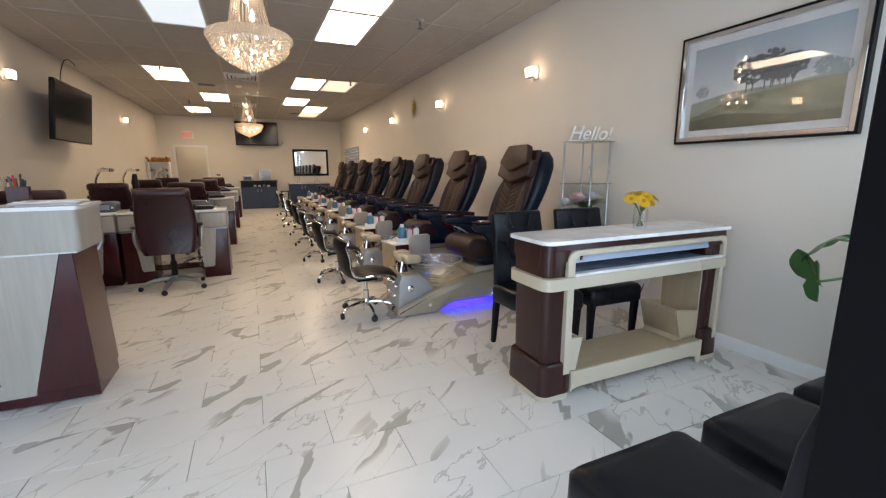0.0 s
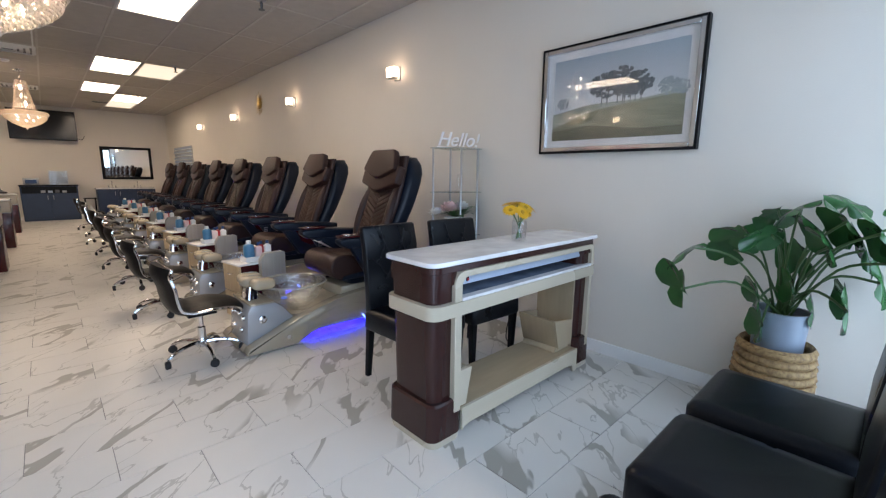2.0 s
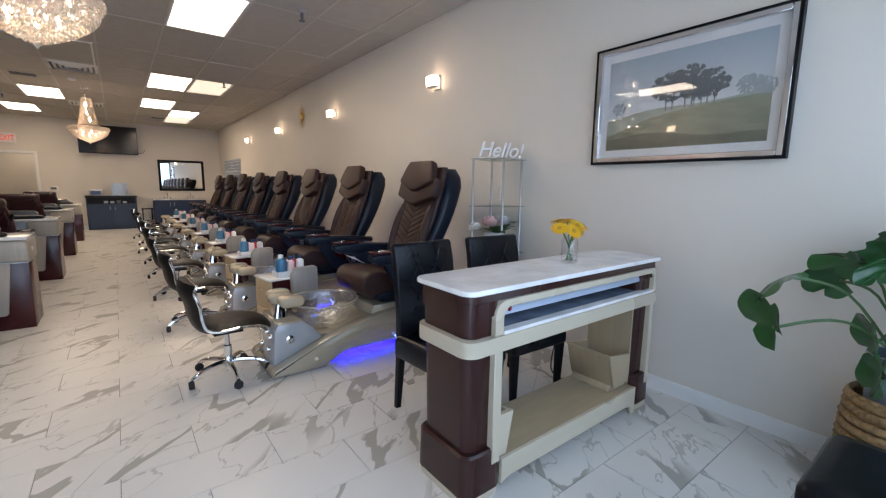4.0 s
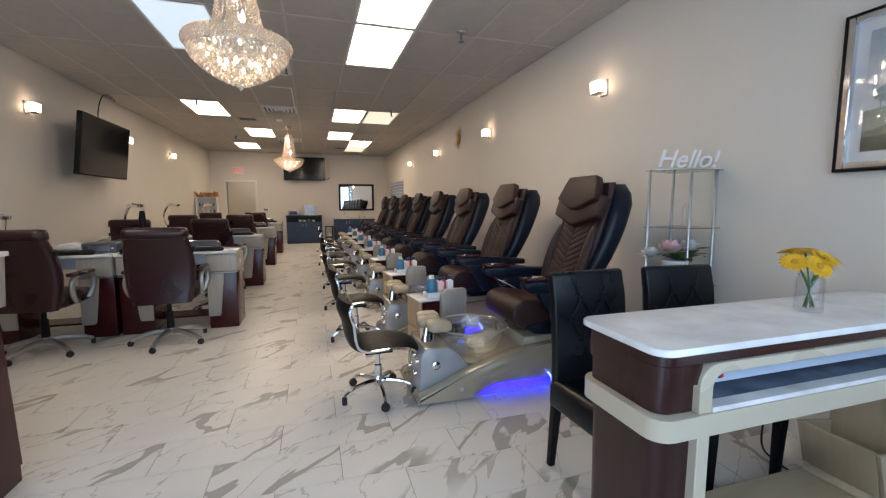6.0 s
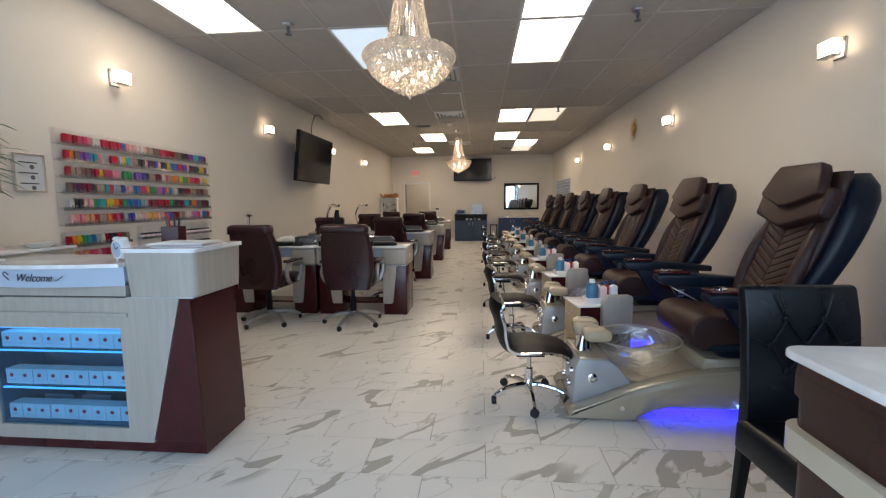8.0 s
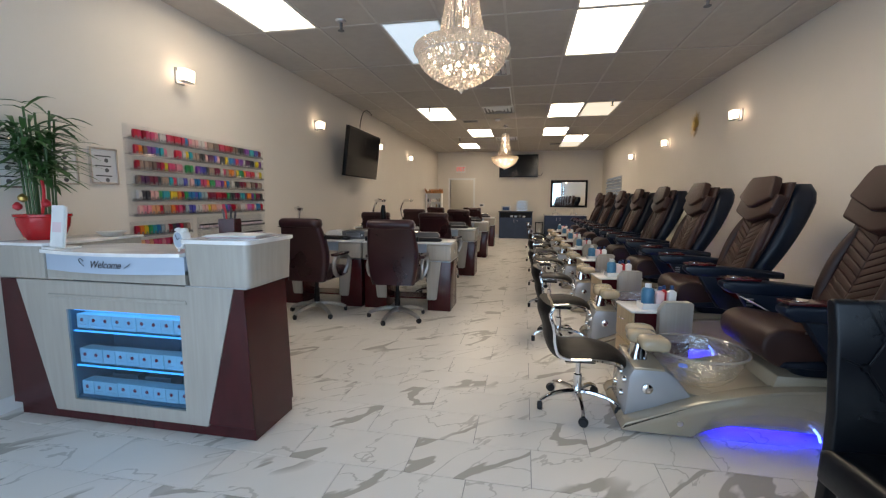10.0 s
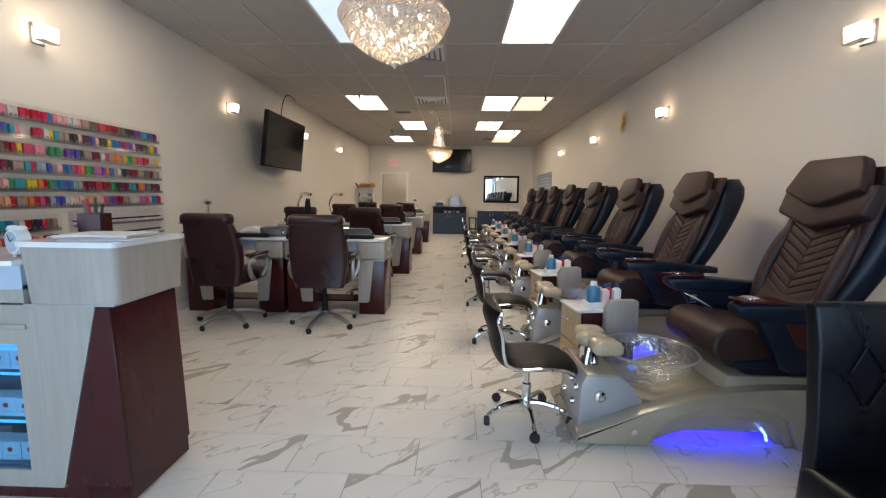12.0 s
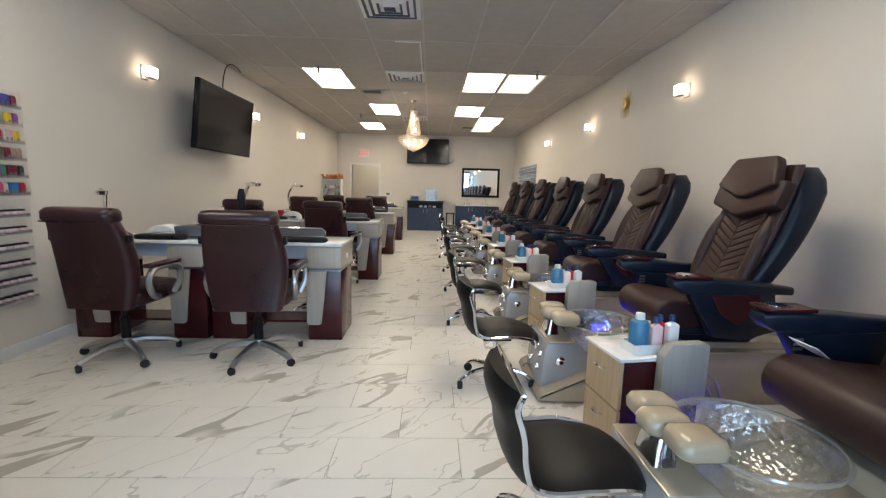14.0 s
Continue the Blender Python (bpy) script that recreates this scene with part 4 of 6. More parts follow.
    # back: side view leans; a soft front on a dark shell
    def back(off0, off1, hw0, hw1, hw2, r, taper=0.0):
        out = []
        for s in np.linspace(0, 1, 12):
            z = 0.58 + 0.89 * s
            x0 = 1.125 + 0.350 * s + 0.03 * math.sin(math.pi * s)
            w = hw0 + (hw1 - hw0) * math.sin(math.pi * min(1, s * 0.9)) if s < 0.62 else hw1 + (hw2 - hw1) * ((s - 0.62) / 0.38) ** 1.6
            o1 = off1 - taper * s
            out.append((x0 + (off0 + o1) / 2, 0, z, (o1 - off0) / 2, w, r))
        return out
    sec = back(0.045, 0.190, 0.215, 0.285, 0.240, 0.06, -0.062)
    sec[-1] = (sec[-1][0] - 0.01, 0, sec[-1][2] - 0.01, sec[-1][3] * 0.55, 0.18, 0.05)
    sec[-2] = (*sec[-2][:3], sec[-2][3] * 0.93, 0.228, 0.06)
    part("back_shell", loft(sec, 4), "shell", t, "dark navy back shell", angle=60)
    part("backrest", loft(back(-0.01, 0.044, 0.205, 0.262, 0.245, 0.03), 4), "leather", t, angle=60)
    turn = pose(1.233, 0, 0.70, 0, 20.3, 0)
    for i in range(9):
        z = 0.0 + 0.049 * i
        for s in (-1, 1):
            bm = prism([(s * 0.0008, z), (s * 0.0008, z + 0.0465), (s * 0.172, z + 0.0465 + 0.085), (s * 0.172, z + 0.085)], "x", -0.048, -0.010, 0.007, 3)
            part("quilted_rib", bm, "leather", t, m=turn)
    for s in (-1, 1):
        part("side_bolster", tube([turn @ Vector((-0.018 - 0.02 * math.sin(math.pi * k / 9), s * (0.200 + 0.024 * math.sin(math.pi * k / 9)), -0.06 + 0.062 * k)) for k in range(10)], 0.040, 8, taper=[0.6, 0.9, 1, 1, 1, 1, 1, 0.95, 0.85, 0.6]), "leather", t, angle=70)
    vee = lambda z0, z1, w, d: [(-w, z1), (-w * 0.97, z0 + d), (-0.03, z0), (0.03, z0), (w * 0.97, z0 + d), (w, z1)]
    part("shoulder_pad", prism(vee(0.45, 0.69, 0.278, 0.075), "x", -0.105, -0.02, 0.018, 3), "leather", t, angle=60, m=turn)
    part("headrest", prism([(-0.195, 0.79), (-0.245, 0.645), (-0.04, 0.565), (0.04, 0.565), (0.245, 0.645), (0.195, 0.79), (0.165, 0.835), (-0.165, 0.835)], "x", -0.140, -0.07, 0.016, 3), "leather", t, angle=60, m=turn)
    # arms
    for s in (-1, 1):
        y = s * 0.335
        arm = part("armrest", loft([(y, 0.775, 0.715, 0.045, 0.018, 0.015), (y, 0.765, 0.76, 0.062, 0.042, 0.02), (y, 0.755, 1.0, 0.060, 0.046, 0.02), (y, 0.75, 1.28, 0.050, 0.030, 0.02), (y, 0.74, 1.42, 0.040, 0.025, 0.02)], 4, axes="zxy"), "shell", t, angle=60)
        part("arm_top", prism([(0.72, y - 0.058), (0.93, y - 0.058), (0.93, y + 0.058), (0.72, y + 0.058)], "z", 0.806, 0.822, 0.006, 2), "maroon", t, "dark mahogany arm top")
        part("cup_ring", lathe([(0.030, 0.823), (0.040, 0.823), (0.040, 0.829), (0.030, 0.829)], (0.79, y, 0), 16), "chrome", t)
        part("arm_bracket", prism([(0.80, 0.745), (1.32, 0.735), (1.36, 0.50), (1.16, 0.44), (0.98, 0.46)], "y", y - 0.035, y + 0.035, 0.012, 2), "shell", t)
        part("arm_panel", prism([(0.93, 0.73), (1.22, 0.725), (1.25, 0.60), (1.10, 0.545), (1.0, 0.60)], "y", y + s * 0.036, y + s * 0.043, 0.003, 1), "maroon", t, "glossy mahogany side panel")
        for dz in (0.0, 0.02, 0.04):
            part("control_mark", box(0.86, 0.90, y - s * 0.0365, y - s * 0.039, 0.64 + dz, 0.652 + dz), "brushed", t)
    return t


PITCH, YC, XT = 1.322, 3.862, 0.975
u = pedicure_unit(pose(XT, YC + 0.02, 0), "brown quilted pedicure massage chair on champagne spa base")
for i in range(1, 8):
    copy_thing(u, pose(XT, YC + 0.02 + PITCH * i, 0))
rng = random.Random(12)
s = rolling_stool(pose(0.760, 3.862, 0, 0, 0, 2), "low black leather rolling stool with chrome trim", 54)
for i in range(1, 8):
    copy_thing(s, pose(0.74 + rng.uniform(-0.02, 0.03), 3.86 + PITCH * i + rng.uniform(-0.05, 0.04), 0, 0, 0, rng.uniform(-9, 9)))


def cart(m):
    """Side cart with two drawers to -x and a pocket for files on its near side."""
    t = thing("pedicure_cart", m, "small drawer cart with white top and mahogany sides", "cart", "pedicure carts")
    part("body", box(-0.165, 0.23, -0.15, 0.15, 0.03, 0.515), "maroon", t)
    for z in (0.04, 0.28):
        d = part("drawer", box(-0.185, -0.166, -0.148, 0.148, z, z + 0.232, 0.003, 1), "drawer_wood", t)
        part("handle", tube(smooth([(-0.187, -0.03, z + 0.16), (-0.208, -0.026, z + 0.16), (-0.208, 0.026, z + 0.16), (-0.187, 0.03, z + 0.16)], 3), 0.005, 6), "chrome", d)
    part("top", box(-0.195, 0.24, -0.16, 0.16, 0.516, 0.532, 0.004, 2), "quartz", t)
    part("pocket", prism([(0.0, 0.32), (0.19, 0.32), (0.21, 0.36), (0.21, 0.60), (0.19, 0.615), (0.02, 0.615), (-0.02, 0.56), (-0.02, 0.36)], "y", -0.215, -0.162, 0.006, 2), "ash", t, "pale wooden file pocket")
    for x in (-0.14, 0.2):
        for y in (-0.12, 0.12):
            caster(t, x, y, 0.015)
    return t


def bottle(name, m, r, h, body, cap, label, square=False):
    t = thing(name, m, label, "bottle", "cart bottles")
    if square:
        part("body", loft([(0, 0, 0, r, r * 0.7, 0.008), (0, 0, h * 0.72, r, r * 0.7, 0.008), (0, 0, h * 0.8, r * 0.4, r * 0.4, 0.01)]), body, t)
    else:
        part("body", lathe([(0, 0), (r * 0.95, 0), (r, 0.006), (r, h * 0.70), (r * 0.8, h * 0.80), (r * 0.45, h * 0.84), (0, h * 0.84)], n=14), body, t)
    part("cap", lathe([(0, h * 0.84), (r * 0.5, h * 0.84), (r * 0.45, h), (0, h)], n=12), cap, t)
    return t


protos = None
for i in range(7):
    y = 4.50 + PITCH * i
    turn = pose(1.342, y, 0, 0, 0, 8)
    if i == 0:
        c = cart(turn)
        tray = thing("bottle_tray", turn @ pose(0.03, -0.06, 0.533), "white plastic tray holding lotion bottles", "tray", "bottle trays")
        bm = box(-0.13, 0.13, -0.055, 0.055, 0, 0.004)
        for b in ((-0.13, -0.126, -0.055, 0.055), (0.126, 0.13, -0.055, 0.055), (-0.126, 0.126, -0.055, -0.051), (-0.126, 0.126, 0.051, 0.055)):
            box(*b, 0.004, 0.045, bm=bm)
        part("body", bm, "plastic_white", tray)
        protos = [(bottle("soap_bottle", ID, 0.046, 0.180, "blue_plastic", "plastic_white", "squat blue liquid soap bottle with white cap"), -0.075, 0.0), (bottle("lotion_bottle", ID, 0.029, 0.160, "pink", "dark_blue", "pink lotion bottle with blue cap", True), 0.005, -0.01), (bottle("lotion_bottle", ID, 0.029, 0.168, "plastic_white", "dark_blue", "white lotion bottle with blue cap", True), 0.09, -0.01), (bottle("lotion_bottle", ID, 0.026, 0.162, "red_plastic", "dark_blue", "red lotion bottle with blue cap", True), 0.047, 0.02), (bottle("lotion_bottle", ID, 0.024, 0.13, "petal", "plastic_white", "small yellow scrub bottle with white cap", True), -0.01, 0.03)]
        for b, dx, dy in protos:
            b.matrix_basis = turn @ pose(0.03 + dx, -0.06 + dy, 0.538)
    else:
        copy_thing(c, turn)
        copy_thing(tray, turn @ pose(0.03, -0.06, 0.533))
        for b, dx, dy in protos:
            copy_thing(b, turn @ pose(0.03 + dx + rng.uniform(-0.004, 0.004), -0.06 + dy, 0.538, 0, 0, rng.uniform(-15, 15)))


# ---- manicure stations ----
def nail_table(m, label, clock=1):
    """Station 1.07 m wide; the origin is the middle of its front edge on the floor, the client side at -y."""
    t = thing("manicure_table", m, label, "manicure table", "manicure tables")
    D = 0.46
    for s in (-1, 1):
        x0, x1 = (0.255, 0.535)
        X = lambda v: s * v
        part("pillar", prism([(X(x0), 0.0), (X(x1), 0.0), (X(x1), 0.595), (X(x0), 0.595)], "y", 0.02, D, 0.006, 2), "maroon", t, "mahogany veneer pillar")
        part("pillar_panel", prism([(X(x0 - 0.004), 0.135), (X(x0 + 0.10), 0.135), (X(x0 + 0.115), 0.15), (X(x0 + 0.165), 0.592), (X(x0 - 0.004), 0.592)], "y", 0.0, 0.019, 0.003, 1), "ash", t, "pale ash panel")
        part("upper_block", box(min(X(x0 - 0.01), X(x1 + 0.01)), max(X(x0 - 0.01), X(x1 + 0.01)), -0.005, D + 0.01, 0.605, 0.80, 0.02, 3), "ash", t, "pale ash corner block")
        part("trim_strip", box(min(X(x0), X(x1 + 0.004)), max(X(x0), X(x1 + 0.004)), -0.002, D + 0.004, 0.596, 0.604), "brushed", t)
        part("badge", lathe([(0, -0.003), (0.022, -0.003), (0.022, 0.004), (0, 0.004)], (X(x1 + 0.012), 0.2, 0.70), 14, "x"), "plastic_white", t)
    part("drawer_apron", box(-0.244, 0.244, 0.03, D - 0.03, 0.69, 0.80, 0.004, 1), "frost", t, "blue-grey drawer front")
    part("shelf", box(-0.254, 0.254, 0.18, D - 0.02, 0.10, 0.12), "maroon", t)
    part("tabletop", box(-0.55, 0.55, -0.02, D + 0.02, 0.801, 0.828, 0.006, 2), "quartz", t, "white stone top")
    return t


def arm_rest(m):
    return solo("arm_cushion", loft([(0, 0, 0, 0.20, 0.055, 0.05), (0, 0, 0.015, 0.215, 0.065, 0.06), (0, 0, 0.035, 0.205, 0.06, 0.055), (0, 0, 0.045, 0.17, 0.04, 0.04)], 5), "black_leather", m, "padded dark leather arm rest on the table", "arm rest", "arm rests", angle=70)


def divider(m):
    t = thing("table_divider", m, "low grey divider screen with a chrome rim", "divider", "table dividers")
    out = [(-0.22, 0.0), (0.22, 0.0), (0.22, 0.06), (0.19, 0.09), (-0.19, 0.09), (-0.22, 0.06)]
    part("panel", prism(out, "y", -0.006, 0.006), "grey_plastic", t)
    part("rim", tube([(x, 0, z) for x, z in out], 0.007, 6, True), "chrome", t)
    return t


def uv_lamp(m):
    t = thing("nail_lamp", m, "white dome-shaped nail drying lamp", "nail lamp", "nail lamps")
    dome = [(-0.12, 0.0), (-0.12, 0.03)] + [(0.12 * math.cos(a), 0.03 + 0.075 * math.sin(a)) for a in np.linspace(math.pi, 0, 12)] + [(0.12, 0.0), (0.075, 0.0), (0.07, 0.045), (-0.07, 0.045), (-0.075, 0.0)]
    part("housing", prism(dome, "y", -0.09, 0.09, 0.008, 2), "plastic_white", t, angle=50)
    part("floor_plate", box(-0.07, 0.07, -0.085, 0.085, 0.0, 0.006), "brushed", t)
    return t


def dust_collector(m):
    t = thing("dust_collector", m, "grey plastic nail dust collector box", "dust collector", "dust collectors")
    part("housing", prism([(-0.14, 0), (0.14, 0), (0.15, 0.10), (0.10, 0.115), (-0.15, 0.10)], "y", -0.11, 0.11, 0.01, 2), "grey_plastic", t)
    part("grille", box(-0.09, 0.09, -0.114, -0.1105, 0.025, 0.08), "brushed", t)
    part("switch", box(0.105, 0.125, -0.116, -0.1105, 0.04, 0.06), "plastic_white", t)
    return t


def desk_lamp(m):
    t = thing("desk_lamp", m, "silver bent-arm desk lamp clamped to table", "desk lamp", "desk lamps")
    part("clamp", lathe([(0, 0), (0.04, 0), (0.04, 0.012), (0.012, 0.02), (0, 0.02)], n=14), "chrome", t)
    part("arm", tube(smooth([(0, 0, 0.02), (0.0, 0.03, 0.16), (0.0, -0.02, 0.27), (-0.02, -0.08, 0.30)], 5), 0.012, 7), "chrome", t)
    part("head", loft([(-0.02, -0.10, 0.27, 0.03, 0.06, 0.02), (-0.02, -0.10, 0.295, 0.035, 0.07, 0.02), (-0.02, -0.10, 0.305, 0.02, 0.05, 0.02)]), "chrome", t)
    return t


def office_chair(m, label, turn=0):
    """Executive chair that faces +y; its column stands at the origin."""
    t = thing("office_chair", m, label, "office chair", "client chairs")
    star_base(t, 0.325, 0.036, 0.11, "brushed", 40 + turn, 0.10, 0.026)
    part("gas_column", lathe([(0, 0.14), (0.032, 0.14), (0.032, 0.30), (0.02, 0.31), (0.02, 0.42), (0, 0.42)], n=14), "black", t)
    part("mechanism", box(-0.10, 0.10, -0.12, 0.14, 0.40, 0.44, 0.01, 1), "black", t)
    part("seat", loft([(0, 0.06, 0.42, 0.22, 0.22, 0.08), (0, 0.06, 0.45, 0.26, 0.26, 0.09), (0, 0.06, 0.51, 0.265, 0.265, 0.09), (0, 0.06, 0.545, 0.23, 0.23, 0.08), (0, 0.06, 0.552, 0.15, 0.15, 0.08)], 5), "office_leather", t, angle=70)
    sec = []
    for s in np.linspace(0, 1, 14):
        z = 0.42 + 0.63 * s
        w = 0.222 + 0.052 * math.sin(math.pi * (0.06 + 0.84 * s))
        y = -0.185 - 0.085 * s + 0.05 * math.sin(math.pi * s)
        sec.append((0, y, z, w, 0.050 + 0.012 * math.sin(math.pi * s), 0.05))
    part("backrest", loft(sec, 5), "office_leather", t, angle=70)
    for z, h, d in ((0.60, 0.075, 0.03), (0.745, 0.075, 0.028), (0.89, 0.08, 0.03)):
        part("back_pillow", loft([(0, -0.165 - 0.09 * (z - 0.42) + 0.04, z - h, 0.18, 0.02, 0.02), (0, -0.165 - 0.09 * (z - 0.42) + 0.05, z - h * 0.5, 0.235, 0.055, 0.05), (0, -0.165 - 0.09 * (z - 0.42) + 0.05, z + h * 0.5, 0.235, 0.055, 0.05), (0, -0.165 - 0.09 * (z - 0.42) + 0.04, z + h, 0.18, 0.02, 0.02)], 4), "office_leather", t, angle=70)
    part("head_roll", loft([(0, -0.265, 1.015, 0.235, 0.055, 0.05), (0, -0.268, 1.035, 0.250, 0.075, 0.06), (0, -0.268, 1.085, 0.247, 0.076, 0.06), (0, -0.262, 1.108, 0.235, 0.055, 0.05), (0, -0.262, 1.114, 0.20, 0.03, 0.03)], 5), "office_leather", t, angle=70)
    part("piping", tube([(-0.24, -0.327, 1.022), (-0.12, -0.333, 1.018), (0.12, -0.333, 1.018), (0.24, -0.327, 1.022)], 0.005, 6), "office_leather", t)
    for s in (-1, 1):
        loop = smooth([(s * 0.262, 0.17, 0.46), (s * 0.30, 0.20, 0.56), (s * 0.30, 0.19, 0.66), (s * 0.295, 0.08, 0.685), (s * 0.295, -0.05, 0.675), (s * 0.30, -0.11, 0.60), (s * 0.29, -0.07, 0.50), (s * 0.262, 0.02, 0.455)], 4)
        part("arm_frame", tube(loop, 0.023, 8), "brushed", t, "silver arm loop")
        part("arm_pad", box(s * 0.295 - 0.033, s * 0.295 + 0.033, -0.12, 0.20, 0.692, 0.724, 0.015, 3), "office_leather", t, angle=60)
        part("tilt_knob", box(s * 0.262, s * 0.285, -0.24, -0.20, 0.885, 0.935, 0.005, 1), "black", t)
    return t


ROWY = (5.945, 8.36, 10.76, 13.16)
rng = random.Random(21)
tab = ch = st = None
for j, y in enumerate(ROWY):
    for i, x in enumerate((-0.965, -2.075)):
        m, cm = pose(x, y, 0), pose(x + (0.0 if i == 0 else 0.140) + rng.uniform(-0.03, 0.03) * (j > 0), y - 0.36 + rng.uniform(-0.04, 0.04) * (j > 0), 0, 0, 0, (3, -6)[i] if j == 0 else rng.uniform(-12, 8))
        sm = pose(x + 0.12 + rng.uniform(-0.05, 0.05), y + 0.78, 0, 0, 0, -90 + rng.uniform(-20, 20))
        if tab is None:
            tab, ch, st = nail_table(m, "pale ash and mahogany manicure table with white top"), office_chair(cm, "high-backed oxblood leather office chair with silver arms"), rolling_stool(sm, "low black leather rolling stool behind manicure table")
            cush, div, lamp, dust, dl = arm_rest(m @ pose(0.21, 0.06, 0.829)), divider(m @ pose(0.12, 0.30, 0.829)), None, None, None
        else:
            copy_thing(tab, m), copy_thing(ch, cm), copy_thing(st, sm), copy_thing(cush, m @ pose(0.21 if i == 0 else 0.18, 0.06, 0.829))
            if i == 0:
                copy_thing(div, m @ pose(0.12, 0.30, 0.829))
        if i == 1:
            if lamp is None:
                lamp, dust, dl = uv_lamp(m @ pose(0.12, 0.24, 0.829)), dust_collector(m @ pose(0.40, 0.22, 0.829)), desk_lamp(m @ pose(-0.43, 0.30, 0.829, 0, 0, 40) @ Matrix.Scale(1.28, 4))
            else:
                copy_thing(dl, m @ pose(-0.36 + rng.uniform(-0.1, 0.1), 0.30, 0.829, 0, 0, rng.uniform(0, 90)) @ Matrix.Scale(1.28, 4))
                if j == 1:
                    copy_thing(lamp, m @ pose(0.42, 0.16, 0.829, 0, 0, 8))
                    cup = thing("cup", m @ pose(0.25, 0.2, 0.829), "red plastic cup on a manicure table", "cup")
                    part("body", lathe([(0, 0), (0.03, 0), (0.042, 0.12), (0.038, 0.12), (0.028, 0.006), (0, 0.006)]), "red_plastic", cup)
                if j == 2:
                    copy_thing(dust, m @ pose(0.36, 0.22, 0.829))
t = thing("paper_stack", pose(-2.33, 6.17, 0.829, 0, 0, 12), "loose white papers on a manicure table", "papers")
part("sheet", box(-0.10, 0.10, -0.13, 0.13, 0, 0.004), "paper", t)
part("sheet", box(-0.10, 0.10, -0.13, 0.13, 0.0042, 0.007), "paper", t, m=pose(0.02, 0.01, 0, 0, 0, 9))
t = thing("electric_file", pose(-1.36, 6.28, 0.829), "dark drill handpiece standing on a thin dark rod", "nail drill")
part("stand", lathe([(0, 0), (0.045, 0), (0.045, 0.012), (0, 0.014)]), "grey_plastic", t)
part("rod", tube([(0, 0, 0.01), (0.02, 0, 0.40)], 0.005, 6), "black", t)
part("handpiece", tube(smooth([(0.0, 0, 0.16), (0.006, 0, 0.24), (0.0, 0, 0.34), (0.005, 0, 0.42)], 4), 0.034, 10, taper=[0.6 + 0.4 * math.sin(math.pi * k / 12) for k in range(13)]), "black", t)


# ---- reception ----
def reception():
    t = thing("reception_desk", pose(0, 3.07, 0), "pale ash and mahogany reception desk with lit display window", "reception desk")
    L, R, D = -2.62, -0.995, 0.39
    part("plinth", box(L + 0.03, R - 0.005, 0.02, D - 0.01, 0.012, 0.085), "maroon", t)
    for x in (-2.5, -1.9, -1.35, -1.05):
        part("foot", lathe([(0, 0), (0.018, 0), (0.018, 0.012), (0, 0.012)], (x, 0.06, 0), 10), "rubber", t)
    part("side_panel", prism([(R - 0.03, 0.086), (R, 0.086), (R - 0.025, 0.852), (R - 0.055, 0.852)], "y", 0.003, D, 0.004, 1), "maroon", t)
    part("front_wedge", prism([(-1.275, 0.086), (R, 0.086), (R - 0.025, 0.852), (-1.075, 0.852)], "y", 0.0, 0.018, 0.003, 1), "maroon", t)
    part("front_wedge", prism([(L, 0.086), (-2.30, 0.086), (-2.50, 0.852), (L, 0.852)], "y", 0.0, 0.018, 0.003, 1), "maroon", t)
    for pts in ([(-2.298, 0.075), (-2.16, 0.075), (-2.16, 0.852), (-2.498, 0.852)], [(-1.41, 0.075), (-1.277, 0.075), (-1.077, 0.852), (-1.41, 0.852)], [(-2.16, 0.075), (-1.41, 0.075), (-1.41, 0.15), (-2.16, 0.15)], [(-2.16, 0.69), (-1.41, 0.69), (-1.41, 0.852), (-2.16, 0.852)]):
        part("front_panel", prism(pts, "y", -0.002, 0.020), "ash", t, "pale ash front panel")
    part("front_rail", box(-2.27, -1.36, -0.010, -0.003, 0.755, 0.775, 0.002, 1), "ash", t)
    part("back_panel", box(L + 0.05, R - 0.06, D - 0.03, D - 0.01, 0.086, 0.85), "maroon", t)
    part("display_back", box(-2.16, -1.41, 0.26, 0.275, 0.15, 0.69), "case_back", t)
    part("display_side", box(-2.175, -2.161, 0.021, 0.275, 0.15, 0.69), "case_back", t)
    part("display_side", box(-1.409, -1.395, 0.021, 0.275, 0.15, 0.69), "case_back", t)
    part("display_floor", box(-2.16, -1.41, 0.021, 0.258, 0.152, 0.162), "case_back", t)
    for z in (0.350, 0.558):
        part("glass_shelf", box(-2.158, -1.412, 0.03, 0.255, z, z + 0.008), "glass", t)
        # added glow strip that colours the boxes blue
        part("shelf_light", box(-2.156, -1.414, 0.024, 0.036, z - 0.008, z - 0.001), "shelf_led", t, "added cyan glow strip under the shelf front")
    part("display_light", box(-2.14, -1.43, 0.024, 0.10, 0.678, 0.684), "case_led", t, "glowing blue-white display strip")
    gl = part("display_glass", box(-2.158, -1.412, 0.006, 0.010, 0.152, 0.688), "blue_glass", t, "display pane with the blue case light put into its tint")
    gl.visible_shadow = False
    part("upper_block", loft([(-1.165, 0.195, 0.86, 0.185, 0.20, 0.035), (-1.165, 0.195, 1.085, 0.195, 0.21, 0.035)]), "ash", t, "pale ash raised end block")
    part("end_top", loft([(-1.165, 0.195, 1.086, 0.205, 0.222, 0.035), (-1.165, 0.195, 1.106, 0.205, 0.222, 0.035)]), "quartz", t, "white stone slab")
    part("trim_strip", box(-1.36, R, -0.006, D + 0.004, 0.853, 0.8595), "brushed", t)
    part("left_block", box(L, -2.27, -0.012, 0.62, 0.86, 1.045, 0.006, 2), "ash", t, "pale ash raised end block")
    part("left_top", box(L - 0.01, -2.26, -0.02, 0.63, 1.046, 1.064, 0.004, 2), "quartz", t, "white stone slab")
